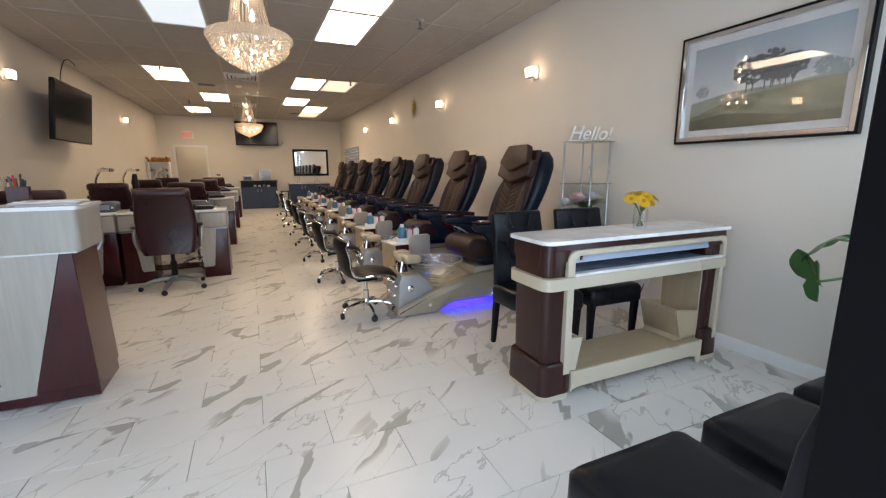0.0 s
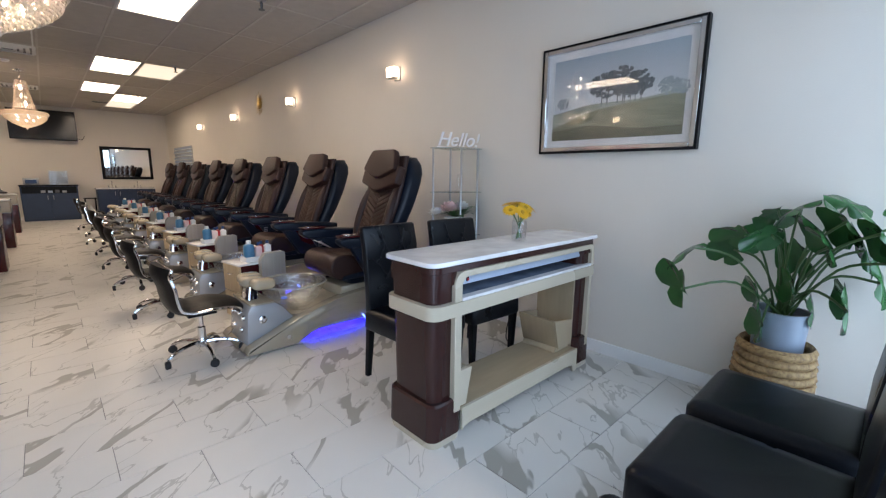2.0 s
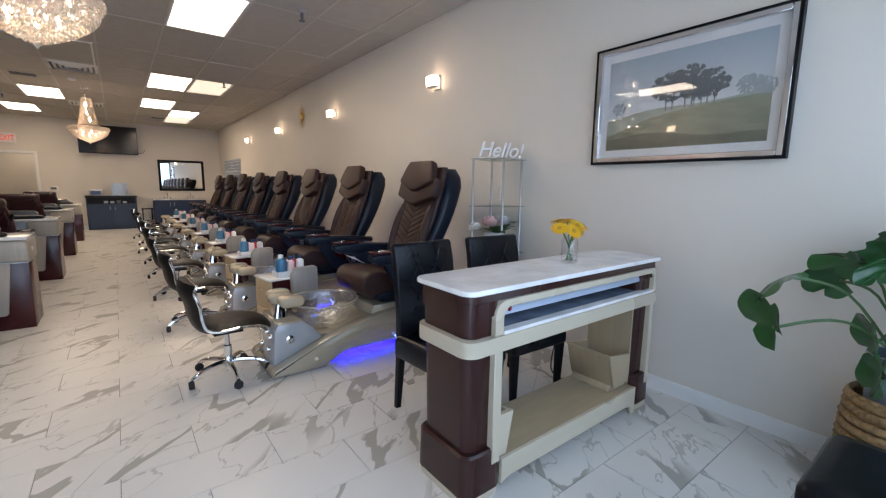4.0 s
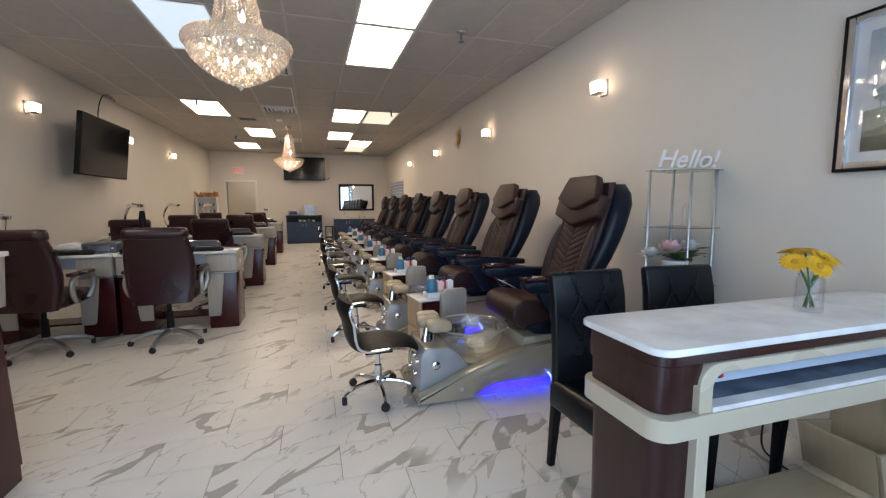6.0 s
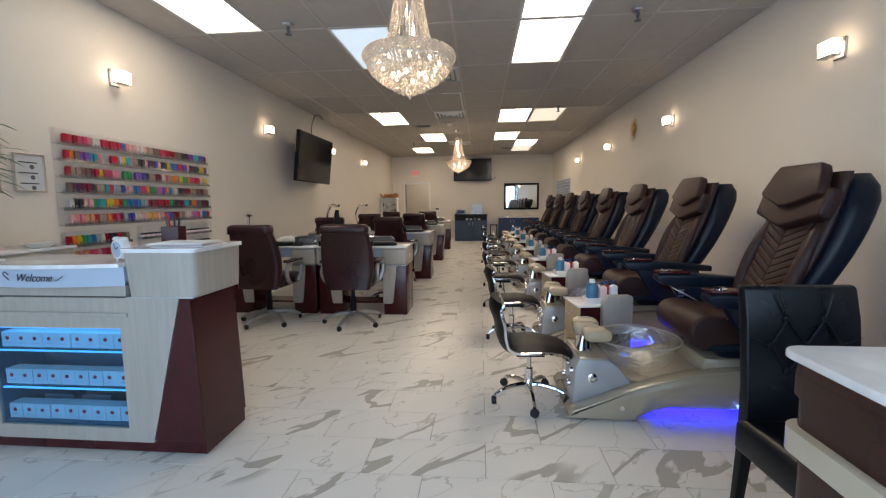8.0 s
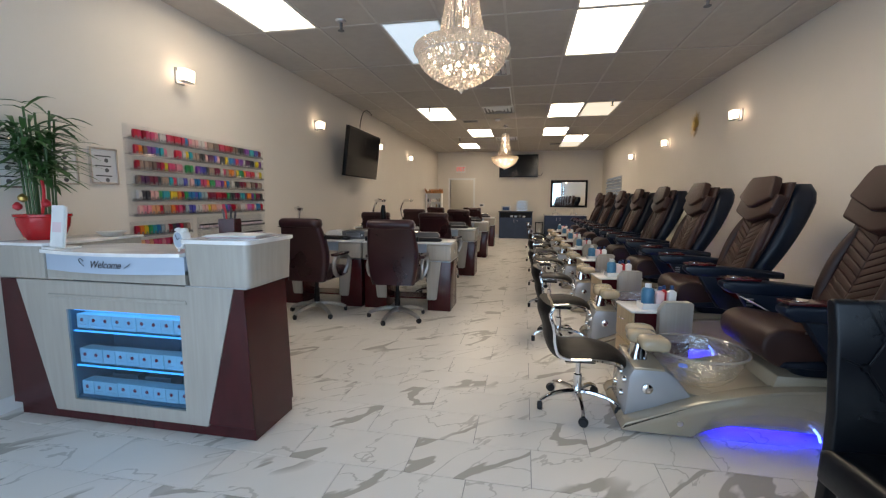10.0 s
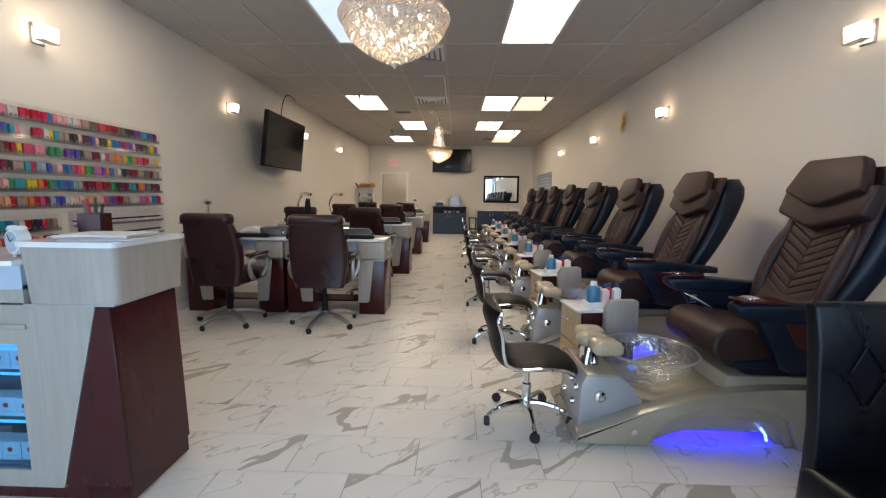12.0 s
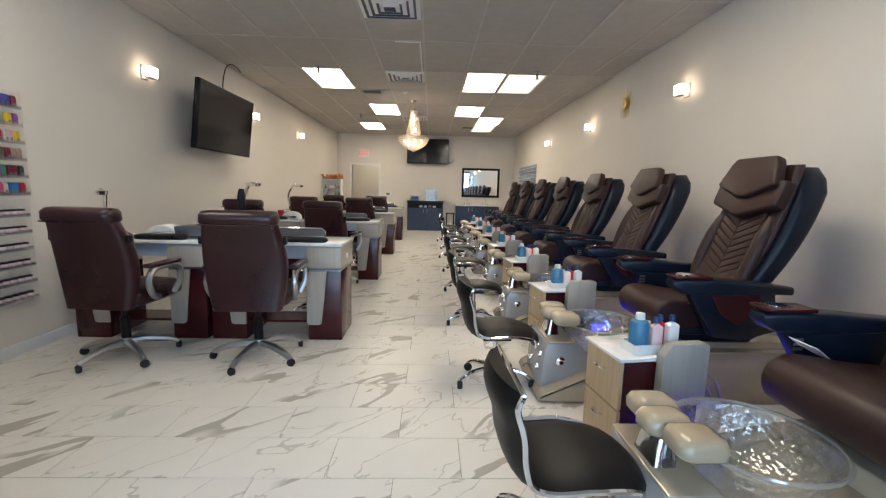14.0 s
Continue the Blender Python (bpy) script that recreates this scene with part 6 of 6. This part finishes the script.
def flower(parent, p, r, tilt, petals=16):
    m = pose(*p, *tilt)
    bm = bmesh.new()
    for ring, (k, ln, up) in enumerate(((petals, r, 0.10), (petals - 3, r * 0.75, 0.35))):
        for i in range(k):
            a = 2 * math.pi * (i + 0.5 * ring) / k
            leaf_blade(bm, (0.006 * math.cos(a), 0.006 * math.sin(a), 0.0), (ln * math.cos(a), ln * math.sin(a), ln * up), ln * 0.20, 0.004, 3)
    part("bloom", bm, "petal", parent, "yellow gerbera bloom", angle=70, m=m)
    part("flower_eye", lathe([(0, 0.0), (r * 0.25, 0.002), (r * 0.22, 0.009), (0, 0.012)], n=12), "petal_eye", parent, m=m)


t = thing("flower_vase", pose(2.115, 2.125, 0.9185), "clear glass vase with yellow gerbera daisies", "vase of flowers")
v = part("vase", lathe([(0, 0.0), (0.042, 0.0), (0.044, 0.004), (0.044, 0.115), (0.036, 0.130), (0.040, 0.140), (0.037, 0.140), (0.033, 0.129), (0.040, 0.113), (0.040, 0.012), (0, 0.010)], n=24), "acrylic", t)
v.visible_shadow = False
rng = random.Random(6)
for i, (dx, dy, z, tl) in enumerate(((-0.09, 0.0, 0.185, (20, -30, 0)), (0.0, -0.04, 0.20, (35, 5, 0)), (0.075, -0.02, 0.19, (30, 25, 0)), (-0.04, 0.05, 0.215, (-10, -10, 0)), (0.04, 0.05, 0.21, (-15, 15, 0)), (-0.045, -0.05, 0.175, (55, -15, 0)), (0.11, 0.04, 0.165, (10, 50, 0)))):
    part("flower_stem", tube(smooth([(-dx * 0.25, -dy * 0.25, 0.015), (dx * 0.2, dy * 0.2, 0.11), (dx, dy, z)], 4), 0.0035, 6), "stem", t)
    flower(t, (dx, dy, z), 0.050, tl)


def parsons_chair(m, label, tufts=True, deep=0.0):
    """Straight-backed leather chair that faces -y; the origin is under the seat, deep lengthens it backwards."""
    d = deep / 2
    t = thing("dining_chair", m, label, "chair", "black leather chairs")
    part("seat", loft([(0, d, 0.335, 0.225, 0.225 + d, 0.02), (0, d, 0.35, 0.232, 0.232 + d, 0.025), (0, d, 0.44, 0.232, 0.232 + d, 0.03), (0, d, 0.462, 0.215, 0.215 + d, 0.03), (0, d, 0.467, 0.17, 0.17 + d, 0.03)], 4), "black_leather", t, angle=60)
    prof = [(0.185, 0.36), (0.19, 0.60), (0.215, 0.85), (0.245, 0.975), (0.265, 0.985), (0.292, 0.975), (0.268, 0.85), (0.24, 0.60), (0.235, 0.36)]
    part("backrest", prism([(y + deep, z) for y, z in prof], "x", -0.215, 0.215, 0.016, 3), "black_leather", t, angle=60)
    if tufts:
        for z, xs_ in ((0.86, (-0.07, 0.07)), (0.76, (-0.13, 0.0, 0.13)), (0.66, (-0.07, 0.07))):
            for x in xs_:
                part("button", lathe([(0, -0.016), (0.014, -0.011), (0.019, 0.002), (0, 0.006)], (x, 0.194 + 0.10 * (z - 0.60), z), 10, "y"), "black_leather", t)
    if tufts:
        face = lambda x, z: (x, 0.1835 + 0.10 * max(0.0, z - 0.60), z)
        for xa, za, xb, zb in ((-0.07, 0.86, -0.13, 0.76), (-0.07, 0.86, 0.0, 0.76), (0.07, 0.86, 0.0, 0.76), (0.07, 0.86, 0.13, 0.76), (-0.13, 0.76, -0.07, 0.66), (0.0, 0.76, -0.07, 0.66), (0.0, 0.76, 0.07, 0.66), (0.13, 0.76, 0.07, 0.66), (-0.07, 0.86, -0.10, 0.96), (0.07, 0.86, 0.10, 0.96), (-0.13, 0.76, -0.205, 0.79), (0.13, 0.76, 0.205, 0.79)):
            part("tuft_fold", tube([face(xa + (xb - xa) * k / 4, za + (zb - za) * k / 4) for k in range(5)], 0.0042, 6, taper=[0.5, 0.9, 1.0, 0.9, 0.5]), "black_leather", t, angle=70)
    for sx in (-1, 1):
        part("leg", loft([(sx * 0.195, -0.19, 0.0, 0.016, 0.016, 0.004), (sx * 0.20, -0.195, 0.372, 0.024, 0.024, 0.005)]), "black", t)
        part("leg", loft([(sx * 0.195, 0.245 + deep, 0.0, 0.016, 0.016, 0.004), (sx * 0.195, 0.208 + deep, 0.372, 0.022, 0.022, 0.005)]), "black", t)
    return t


pc = parsons_chair(pose(1.685, 2.585, 0, 0, 0, 3), "black tufted leather dining chair behind the display desk")
tagged(copy_thing(pc, pose(2.235, 2.585, 0, 0, 0, -3)), "black tufted leather dining chair near the glass shelf stand")
wc = parsons_chair(pose(0.875, 0.815, 0, 0, 0, 180), "black leather waiting chair with its back to window", False, 0.055)
wc["group"] = "waiting chairs"
copy_thing(wc, pose(1.45, 0.815, 0, 0, 0, 180))
copy_thing(wc, pose(1.985, 0.815, 0, 0, 0, 180))

# glass shelf stand
t = thing("glass_shelf_stand", pose(0, 0, 0), "tall chrome and glass corner display stand", "shelf")
POSTS = ((2.545, 3.39), (2.71, 3.21), (2.93, 3.22), (2.86, 3.50))
for x, y in POSTS:
    part("post", lathe([(0, 0.0), (0.0105, 0.0), (0.0105, 1.536), (0.006, 1.542), (0, 1.542)], (x, y, 0), 12), "brushed", t)
for z in (0.35, 0.76, 1.15, 1.53):
    part("glass_shelf", prism([(2.52, 3.40), (2.70, 3.18), (2.945, 3.18), (2.945, 3.28), (2.88, 3.53)], "z", z, z + 0.007, 0.001, 1), "shelf_glass", t)
h = thing("hello_sign", pose(2.755, 3.30, 1.5375, 0, 0, -14), "white cut-out hello lettering standing on shelf", "sign")
text("lettering", "Hello!", 0.17, "white", h, pose(0, 0, 0.068, 90), 0.008, "", 1.0, 0.35)
part("base_line", box(-0.21, 0.21, -0.008, 0.008, 0.0, 0.008), "white", h)
o = thing("angel_figure", pose(2.80, 3.33, 1.158), "small clear glass ornament on the shelf", "ornament")
part("body", lathe([(0, 0), (0.03, 0), (0.012, 0.05), (0.022, 0.09), (0.012, 0.12), (0.018, 0.14), (0, 0.16)], n=14), "acrylic", o)
f = thing("silk_flowers", pose(2.70, 3.29, 0.768) @ Matrix.Diagonal((1.5, 1.5, 1.3, 1.0)), "pink and white silk peonies with green leaves", "flowers")
rng = random.Random(14)
for i, (x, y, z, r, mt) in enumerate(((-0.05, -0.02, 0.19, 0.075, "pink"), (0.04, -0.03, 0.20, 0.065, "plastic_white"), (-0.12, 0.02, 0.17, 0.055, "plastic_white"))):
    bm = bmesh.new()
    for k in range(26):
        a, e = k * 2.4, 1.4 - 1.3 * k / 26
        d = Vector((math.cos(a) * math.cos(e), math.sin(a) * math.cos(e), math.sin(e)))
        leaf_blade(bm, Vector((x, y, z - 0.02)) + d * r * 0.2, Vector((x, y, z - 0.02)) + d * r, r * 0.35, 0.004, 3)
    part("bloom", bm, mt, f, angle=80)
for k in range(9):
    a = k * 0.75
    part("leaf", leaf_blade(bmesh.new(), (0.02, 0, 0.12), (0.02 + 0.17 * math.cos(a), 0.10 * math.sin(a), 0.15 + 0.03 * (k % 3)), 0.025, 0.02, 4), "leaf_pale", f, angle=80)
part("pot", lathe([(0, 0), (0.04, 0), (0.055, 0.13), (0, 0.13)], n=16), "plastic_white", f)


# monstera in its basket
def monstera_leaf(parent, base, to, size, face, material="leaf"):
    """A broad notched leaf: heart outline with cuts, on a bent stalk."""
    base, to, size = Vector(base), Vector(to), size * 1.22
    part("stalk", tube(smooth([base, base.lerp(to, 0.5) + Vector((0, 0, 0.10)), to], 5), 0.006, 6), "stem", parent)
    bm, rim, n = bmesh.new(), [], 34
    for i in range(n + 1):
        a = -math.pi + 2 * math.pi * i / n
        r = 0.62 + 0.38 * math.cos(a * 0.5) ** 2 - 0.42 * math.exp(-((abs(a) - math.pi) / 0.35) ** 2)
        if 0.5 < abs(a) < 2.0 and i % 6 == 0:
            r *= 0.72
        x, y = r * math.cos(a), 0.86 * r * math.sin(a)
        rim.append((size * (x + 0.1) * 0.5, size * y * 0.5, -size * 0.16 * (x * x + 0.6 * y * y) + 0.03 * size * math.sin(5 * a)))
    c = bm.verts.new((0, 0, 0.02 * size))
    vs = [bm.verts.new(p) for p in rim[:-1]]
    mid = [bm.verts.new((p[0] * 0.5, p[1] * 0.5, p[2] * 0.25 + 0.012 * size)) for p in rim[:-1]]
    for i in range(n):
        j = (i + 1) % n
        bm.faces.new((c, mid[i], mid[j]))
        bm.faces.new((mid[i], vs[i], vs[j], mid[j]))
    part("leaf", bm, material, parent, angle=80, m=Matrix.Translation(to) @ Euler([radians(v) for v in face]).to_matrix().to_4x4())


t = thing("monstera_plant", pose(2.73, 0.925, 0) @ Matrix.Diagonal((0.87, 0.87, 1.12, 1.0)), "large green monstera in blue pot inside a basket", "potted plant")
bk = lathe([(0, 0.0), (0.15, 0.0), (0.165, 0.02), (0.185, 0.20), (0.18, 0.40), (0.188, 0.415), (0.178, 0.425), (0.165, 0.41), (0.165, 0.06), (0, 0.05)], n=30)
part("basket_liner", bk, "basket", t)
for k in range(11):
    z = 0.03 + 0.037 * k
    r = 0.172 + 0.018 * math.sin(math.pi * min(1, z / 0.42))
    part("woven_band", tube([((r + 0.006 * (1 if (i + k) % 2 else -0.3)) * math.cos(2 * math.pi * i / 40), (r + 0.006 * (1 if (i + k) % 2 else -0.3)) * math.sin(2 * math.pi * i / 40), z) for i in range(40)], 0.017, 6, True), "basket", t, angle=70)
part("pot", lathe([(0, 0.052), (0.10, 0.052), (0.115, 0.20), (0.135, 0.55), (0.142, 0.56), (0.142, 0.575), (0.128, 0.575), (0.122, 0.53), (0, 0.52)], (0.02, 0.0, 0.0), 28), "pot_blue", t, "blue-grey pot")
part("soil", lathe([(0, 0.53), (0.122, 0.53), (0.122, 0.535), (0, 0.545)], (0.02, 0, 0), 18), "soil", t)
rng = random.Random(31)
LEAVES = [((-0.40, 0.42, 0.72), 0.27, (70, -35, 60)), ((-0.34, 0.40, 1.00), 0.24, (10, 25, 120)), ((-0.10, 0.10, 0.66), 0.22, (75, -20, 30)), ((-0.12, 0.20, 1.08), 0.26, (30, -10, 90)), ((-0.05, -0.02, 1.28), 0.26, (-20, 20, 40)), ((0.05, 0.12, 1.12), 0.24, (45, 30, 70)), ((-0.08, -0.12, 1.14), 0.28, (40, -10, 20)), ((-0.18, -0.22, 1.22), 0.30, (45, 10, 10)), ((-0.05, -0.30, 1.05), 0.30, (60, -10, 0)), ((0.08, -0.20, 1.30), 0.26, (20, -20, 0)), ((-0.15, -0.05, 0.80), 0.22, (75, 10, 20)), ((-0.22, -0.28, 0.72), 0.26, (80, -10, 10)), ((0.05, 0.28, 0.95), 0.22, (50, 0, 80)), ((-0.28, 0.05, 1.12), 0.22, (35, 10, 100)), ((-0.30, -0.35, 1.18), 0.26, (50, 15, 0)), ((0.10, -0.05, 0.95), 0.24, (60, 10, 45)), ((-0.16, 0.06, 0.50), 0.19, (85, 0, 30)), ((-0.02, -0.14, 0.62), 0.20, (80, -15, 0)), ((0.0, -0.38, 0.86), 0.26, (70, 0, -10)), ((-0.10, -0.42, 1.22), 0.24, (35, 10, -20)), ((0.12, 0.10, 1.24), 0.22, (10, 30, 60)), ((-0.30, -0.18, 1.08), 0.22, (55, -15, 30)), ((-0.24, -0.42, 1.02), 0.25, (60, -10, -10))]
for to, size, face in LEAVES:
    to = (to[0], to[1], 0.54 + 0.68 * (to[2] - 0.54))
    monstera_leaf(t, (0.02 + rng.uniform(-0.04, 0.04), rng.uniform(-0.04, 0.04), 0.54), to, size, face)


# ---- back of the room ----
def cabinet(name, x0, x1, y0, y1, h, label, doors, top, gap):
    t = thing(name, pose((x0 + x1) / 2, (y0 + y1) / 2, 0), label, "cabinet")
    w, d = (x1 - x0) / 2, (y1 - y0) / 2
    part("body", box(-w, w, -d + 0.022, d, 0.0, h - 0.032), "navy", t)
    part("worktop", box(-w - 0.02, w + 0.02, -d - 0.015, d, h - 0.031, h, 0.004, 2), top, t)
    for i in range(doors):
        a, b = -w + 2 * w * i / doors + 0.006, -w + 2 * w * (i + 1) / doors - 0.006
        dd = part("door", box(a, b, -d, -d + 0.020, 0.06, h - gap, 0.003, 1), "navy", t)
        part("handle", tube([(b - 0.05 if i % 2 == 0 else a + 0.05, -d - 0.025, h - gap - 0.16), (b - 0.05 if i % 2 == 0 else a + 0.05, -d - 0.025, h - gap - 0.05)], 0.006, 6), "brushed", dd)
    return t, w, d


c, w, d = cabinet("storage_cabinet", -0.45, 0.68, 15.84, 16.28, 0.935, "dark navy storage cabinet with its shelf recess as a black sheet", 2, "black", 0.22)
# black sheet on the solid body stands in for the recess's shade
part("open_shelf", box(-w + 0.03, w - 0.03, -d + 0.004, -d + 0.0215, 0.72, 0.895), "black", c)
rng = random.Random(7)
# small plain boxes before the black sheet of the shelf recess
for i in range(4):
    x = -0.02 + 0.14 * i
    t = thing("folded_towel", pose(x, 15.835, 0.735), "small pale box on the open cabinet shelf", "box", "shelf boxes")
    part("body", box(-0.045, 0.045, -0.008, 0.008, 0, rng.uniform(0.05, 0.09), 0.003, 1), ("grey_print", "frost", "grey_plastic", "grey_print")[i], t)
c2, w2, d2 = cabinet("sink_cabinet", 1.08, 2.45, 15.84, 16.28, 0.84, "dark navy sink cabinet with white stone top", 3, "quartz", 0.05)
for x in (1.45, 2.05):
    t = thing("faucet", pose(x, 16.12, 0.841), "small chrome sink faucet with curved spout", "faucet", "faucets")
    part("spout", tube(smooth([(0, 0, 0), (0, 0, 0.12), (0, -0.05, 0.17), (0, -0.11, 0.12)], 4), 0.012, 8), "chrome", t)
    for s in (-1, 1):
        part("lever", lathe([(0, 0), (0.02, 0), (0.014, 0.05), (0.02, 0.07), (0, 0.075)], (s * 0.08, 0, 0), 10), "chrome", t)
t = thing("sterilizer", pose(-0.22, 15.98, 0.936), "steel-blue towel sterilizer box with dark window", "sterilizer")
part("housing", box(-0.15, 0.15, -0.11, 0.11, 0, 0.18, 0.012, 2), "brushed", t)
part("window", box(-0.11, 0.11, -0.116, -0.1105, 0.04, 0.14, 0.004, 1), "dark_blue", t)
t = thing("acrylic_case", pose(0.32, 16.02, 0.936), "clear acrylic display case with white tools", "display case")
bm = bmesh.new()
for b in ((-0.19, -0.18, -0.13, 0.13, 0, 0.36), (0.18, 0.19, -0.13, 0.13, 0, 0.36), (-0.18, 0.18, 0.12, 0.13, 0, 0.36), (-0.19, 0.19, -0.13, 0.13, 0.361, 0.372)):
    box(*b, bm=bm)
part("frame", bm, "plastic_white", t)
for z in (0.01, 0.13, 0.25):
    part("shelf", box(-0.178, 0.178, -0.12, 0.118, z, z + 0.008), "plastic_white", t)
part("front", box(-0.178, 0.178, -0.13, -0.126, 0.005, 0.355), "acrylic", t).visible_shadow = False
t = thing("waste_bin", pose(0.90, 15.7, 0), "black open-frame bin stand beside cabinets", "bin")
for x in (-0.11, 0.11):
    for y in (-0.11, 0.11):
        part("leg", box(x - 0.012, x + 0.012, y - 0.012, y + 0.012, 0, 0.56), "black", t)
part("top", box(-0.14, 0.14, -0.14, 0.14, 0.561, 0.585, 0.006, 2), "black", t)
part("shelf", box(-0.12, 0.12, -0.12, 0.12, 0.10, 0.118), "black", t)
b = thing("spray_bottle", pose(0.90, 15.66, 0.119), "white plastic bottle on the black stand", "bottle")
part("body", lathe([(0, 0), (0.045, 0), (0.045, 0.16), (0.02, 0.21), (0.02, 0.26), (0, 0.26)], n=14), "plastic_white", b)

t = thing("display_shelf", pose(-2.42, 14.30, 0), "white open display shelf with bottles by wall", "shelf")
part("back_panel", box(-0.25, 0.25, 0.10, 0.115, 0.0, 1.50), "white", t)
for s in (-1, 1):
    part("side_panel", box(s * 0.25 - 0.012, s * 0.25 + 0.012, -0.12, 0.115, 0, 1.52), "white", t)
for z in (0.10, 0.4, 0.7, 0.88, 1.06, 1.24, 1.50):
    part("shelf", box(-0.237, 0.237, -0.12, 0.098, z, z + 0.016), "white", t)
rng = random.Random(17)
for z in (0.897, 1.077, 1.257):
    for k in range(5):
        x = -0.18 + 0.09 * k
        b = thing("supply_bottle", pose(-2.42 + x, 14.27, z), "small supply bottle on the white shelf", "bottle", "supply bottles")
        part("body", lathe([(0, 0), (0.024, 0), (0.024, 0.07), (0.010, 0.085), (0.010, 0.11), (0, 0.11)], n=10), rng.choice(("plastic_white", "drawer_wood", "pink_paper", "grey_plastic")), b)
f = thing("dried_flowers", pose(-2.42, 14.30, 1.517), "row of orange and cream dried flowers", "flowers")
bm = bmesh.new()
for k in range(130):
    q = Vector((rng.uniform(-0.27, 0.27), rng.uniform(-0.1, 0.1), 0))
    leaf_blade(bm, q, q + Vector((rng.uniform(-0.08, 0.08), rng.uniform(-0.08, 0.08), rng.uniform(0.05, 0.17))), 0.024, 0.01, 3)
stuff("dried_bloom", bm, "orange", f, angle=80)

t = thing("polish_rack", pose(XR, 0, 0), "clear acrylic polish rack high on the far wall", "wall rack")
part("back_panel", box(-0.010, -0.003, 13.35, 15.4, 1.46, 2.0), "grey_print", t)
for k in range(6):
    z = 1.47 + 0.09 * k
    part("shelf", box(-0.052, -0.0105, 13.36, 15.39, z, z + 0.006), "plastic_white", t)
rng = random.Random(23)
proto = None
for k in range(6):
    for i in range(20):
        m = pose(XR - 0.034, 13.42 + 0.10 * i, 1.4765 + 0.09 * k)
        if proto is None:
            proto = solo("sample_bottle", lathe([(0, 0), (0.018, 0), (0.018, 0.03), (0.008, 0.036), (0.009, 0.062), (0, 0.062)], n=8), "frost", m, "small pale sample bottle in wall rack", "nail polish", "sample bottles")
        elif rng.random() < 0.9:
            copy_thing(proto, m)

t = thing("folded_paper", pose(1.86, 4.13, 0.665, 12, 25, 30), "folded white paper lying on the pedicure chair seat", "paper")
part("sheet", box(-0.09, 0.09, -0.05, 0.05, 0, 0.004), "paper", t)

# outlet plate and cord by the wall
t = thing("wall_outlet", pose(XR, 2.75, 0.32), "white wall power outlet plate", "outlet")
part("plate", box(-0.006, 0, -0.035, 0.035, -0.055, 0.055, 0.002, 1), "plastic_white", t)
t = thing("power_cord", pose(0, 0, 0), "thin black power cord hanging under the desk", "cord")
part("cord", tube(smooth([(2.955, 2.75, 0.30), (2.85, 2.73, 0.12), (2.72, 2.66, 0.03), (2.60, 2.55, 0.012), (2.55, 2.38, 0.012)], 5), 0.005, 6), "black", t)

# ---- floor tiles: running bond, 0.613 by 0.308 ----
TX, TY, GAP = 0.6126, 0.3078, 0.0018
FX, FY = 0.156, 3.936
half = {}


def tile_mesh(w, h):
    key = (round(w, 3), round(h, 3))
    if key not in half:
        half[key] = finish(box(-w / 2, w / 2, -h / 2, h / 2, -0.012, 0.0, 0.0012, 1), "tile", "tile")
    return half[key]


far, count = bmesh.new(), 0
for r in range(math.floor((YF - FY) / TY), math.ceil((YB + 0.15 - FY) / TY)):
    y0, y1 = max(FY + r * TY, YF - 0.09), min(FY + (r + 1) * TY, YB + 0.15)
    shift = FX + (TX / 2 if r % 2 else 0)
    for k in range(math.floor((XL - shift) / TX), math.ceil((XR - shift) / TX)):
        x0, x1 = max(shift + k * TX, XL), min(shift + (k + 1) * TX, XR)
        if x1 - x0 < 0.02 or y1 - y0 < 0.02:
            continue
        if count < 300:
            ob = new("tile", tile_mesh(x1 - x0 - 2 * GAP, y1 - y0 - 2 * GAP))
            ob.location = ((x0 + x1) / 2, (y0 + y1) / 2, 0)
            ob.parent = floor
            count += 1
        else:
            box(x0 + GAP, x1 - GAP, y0 + GAP, y1 - GAP, -0.012, 0.0, bm=far)
ob = new("far_tiles", finish(far, "far_tiles", "tile_far"))
ob.parent = floor
ob["kind"] = "stuff"
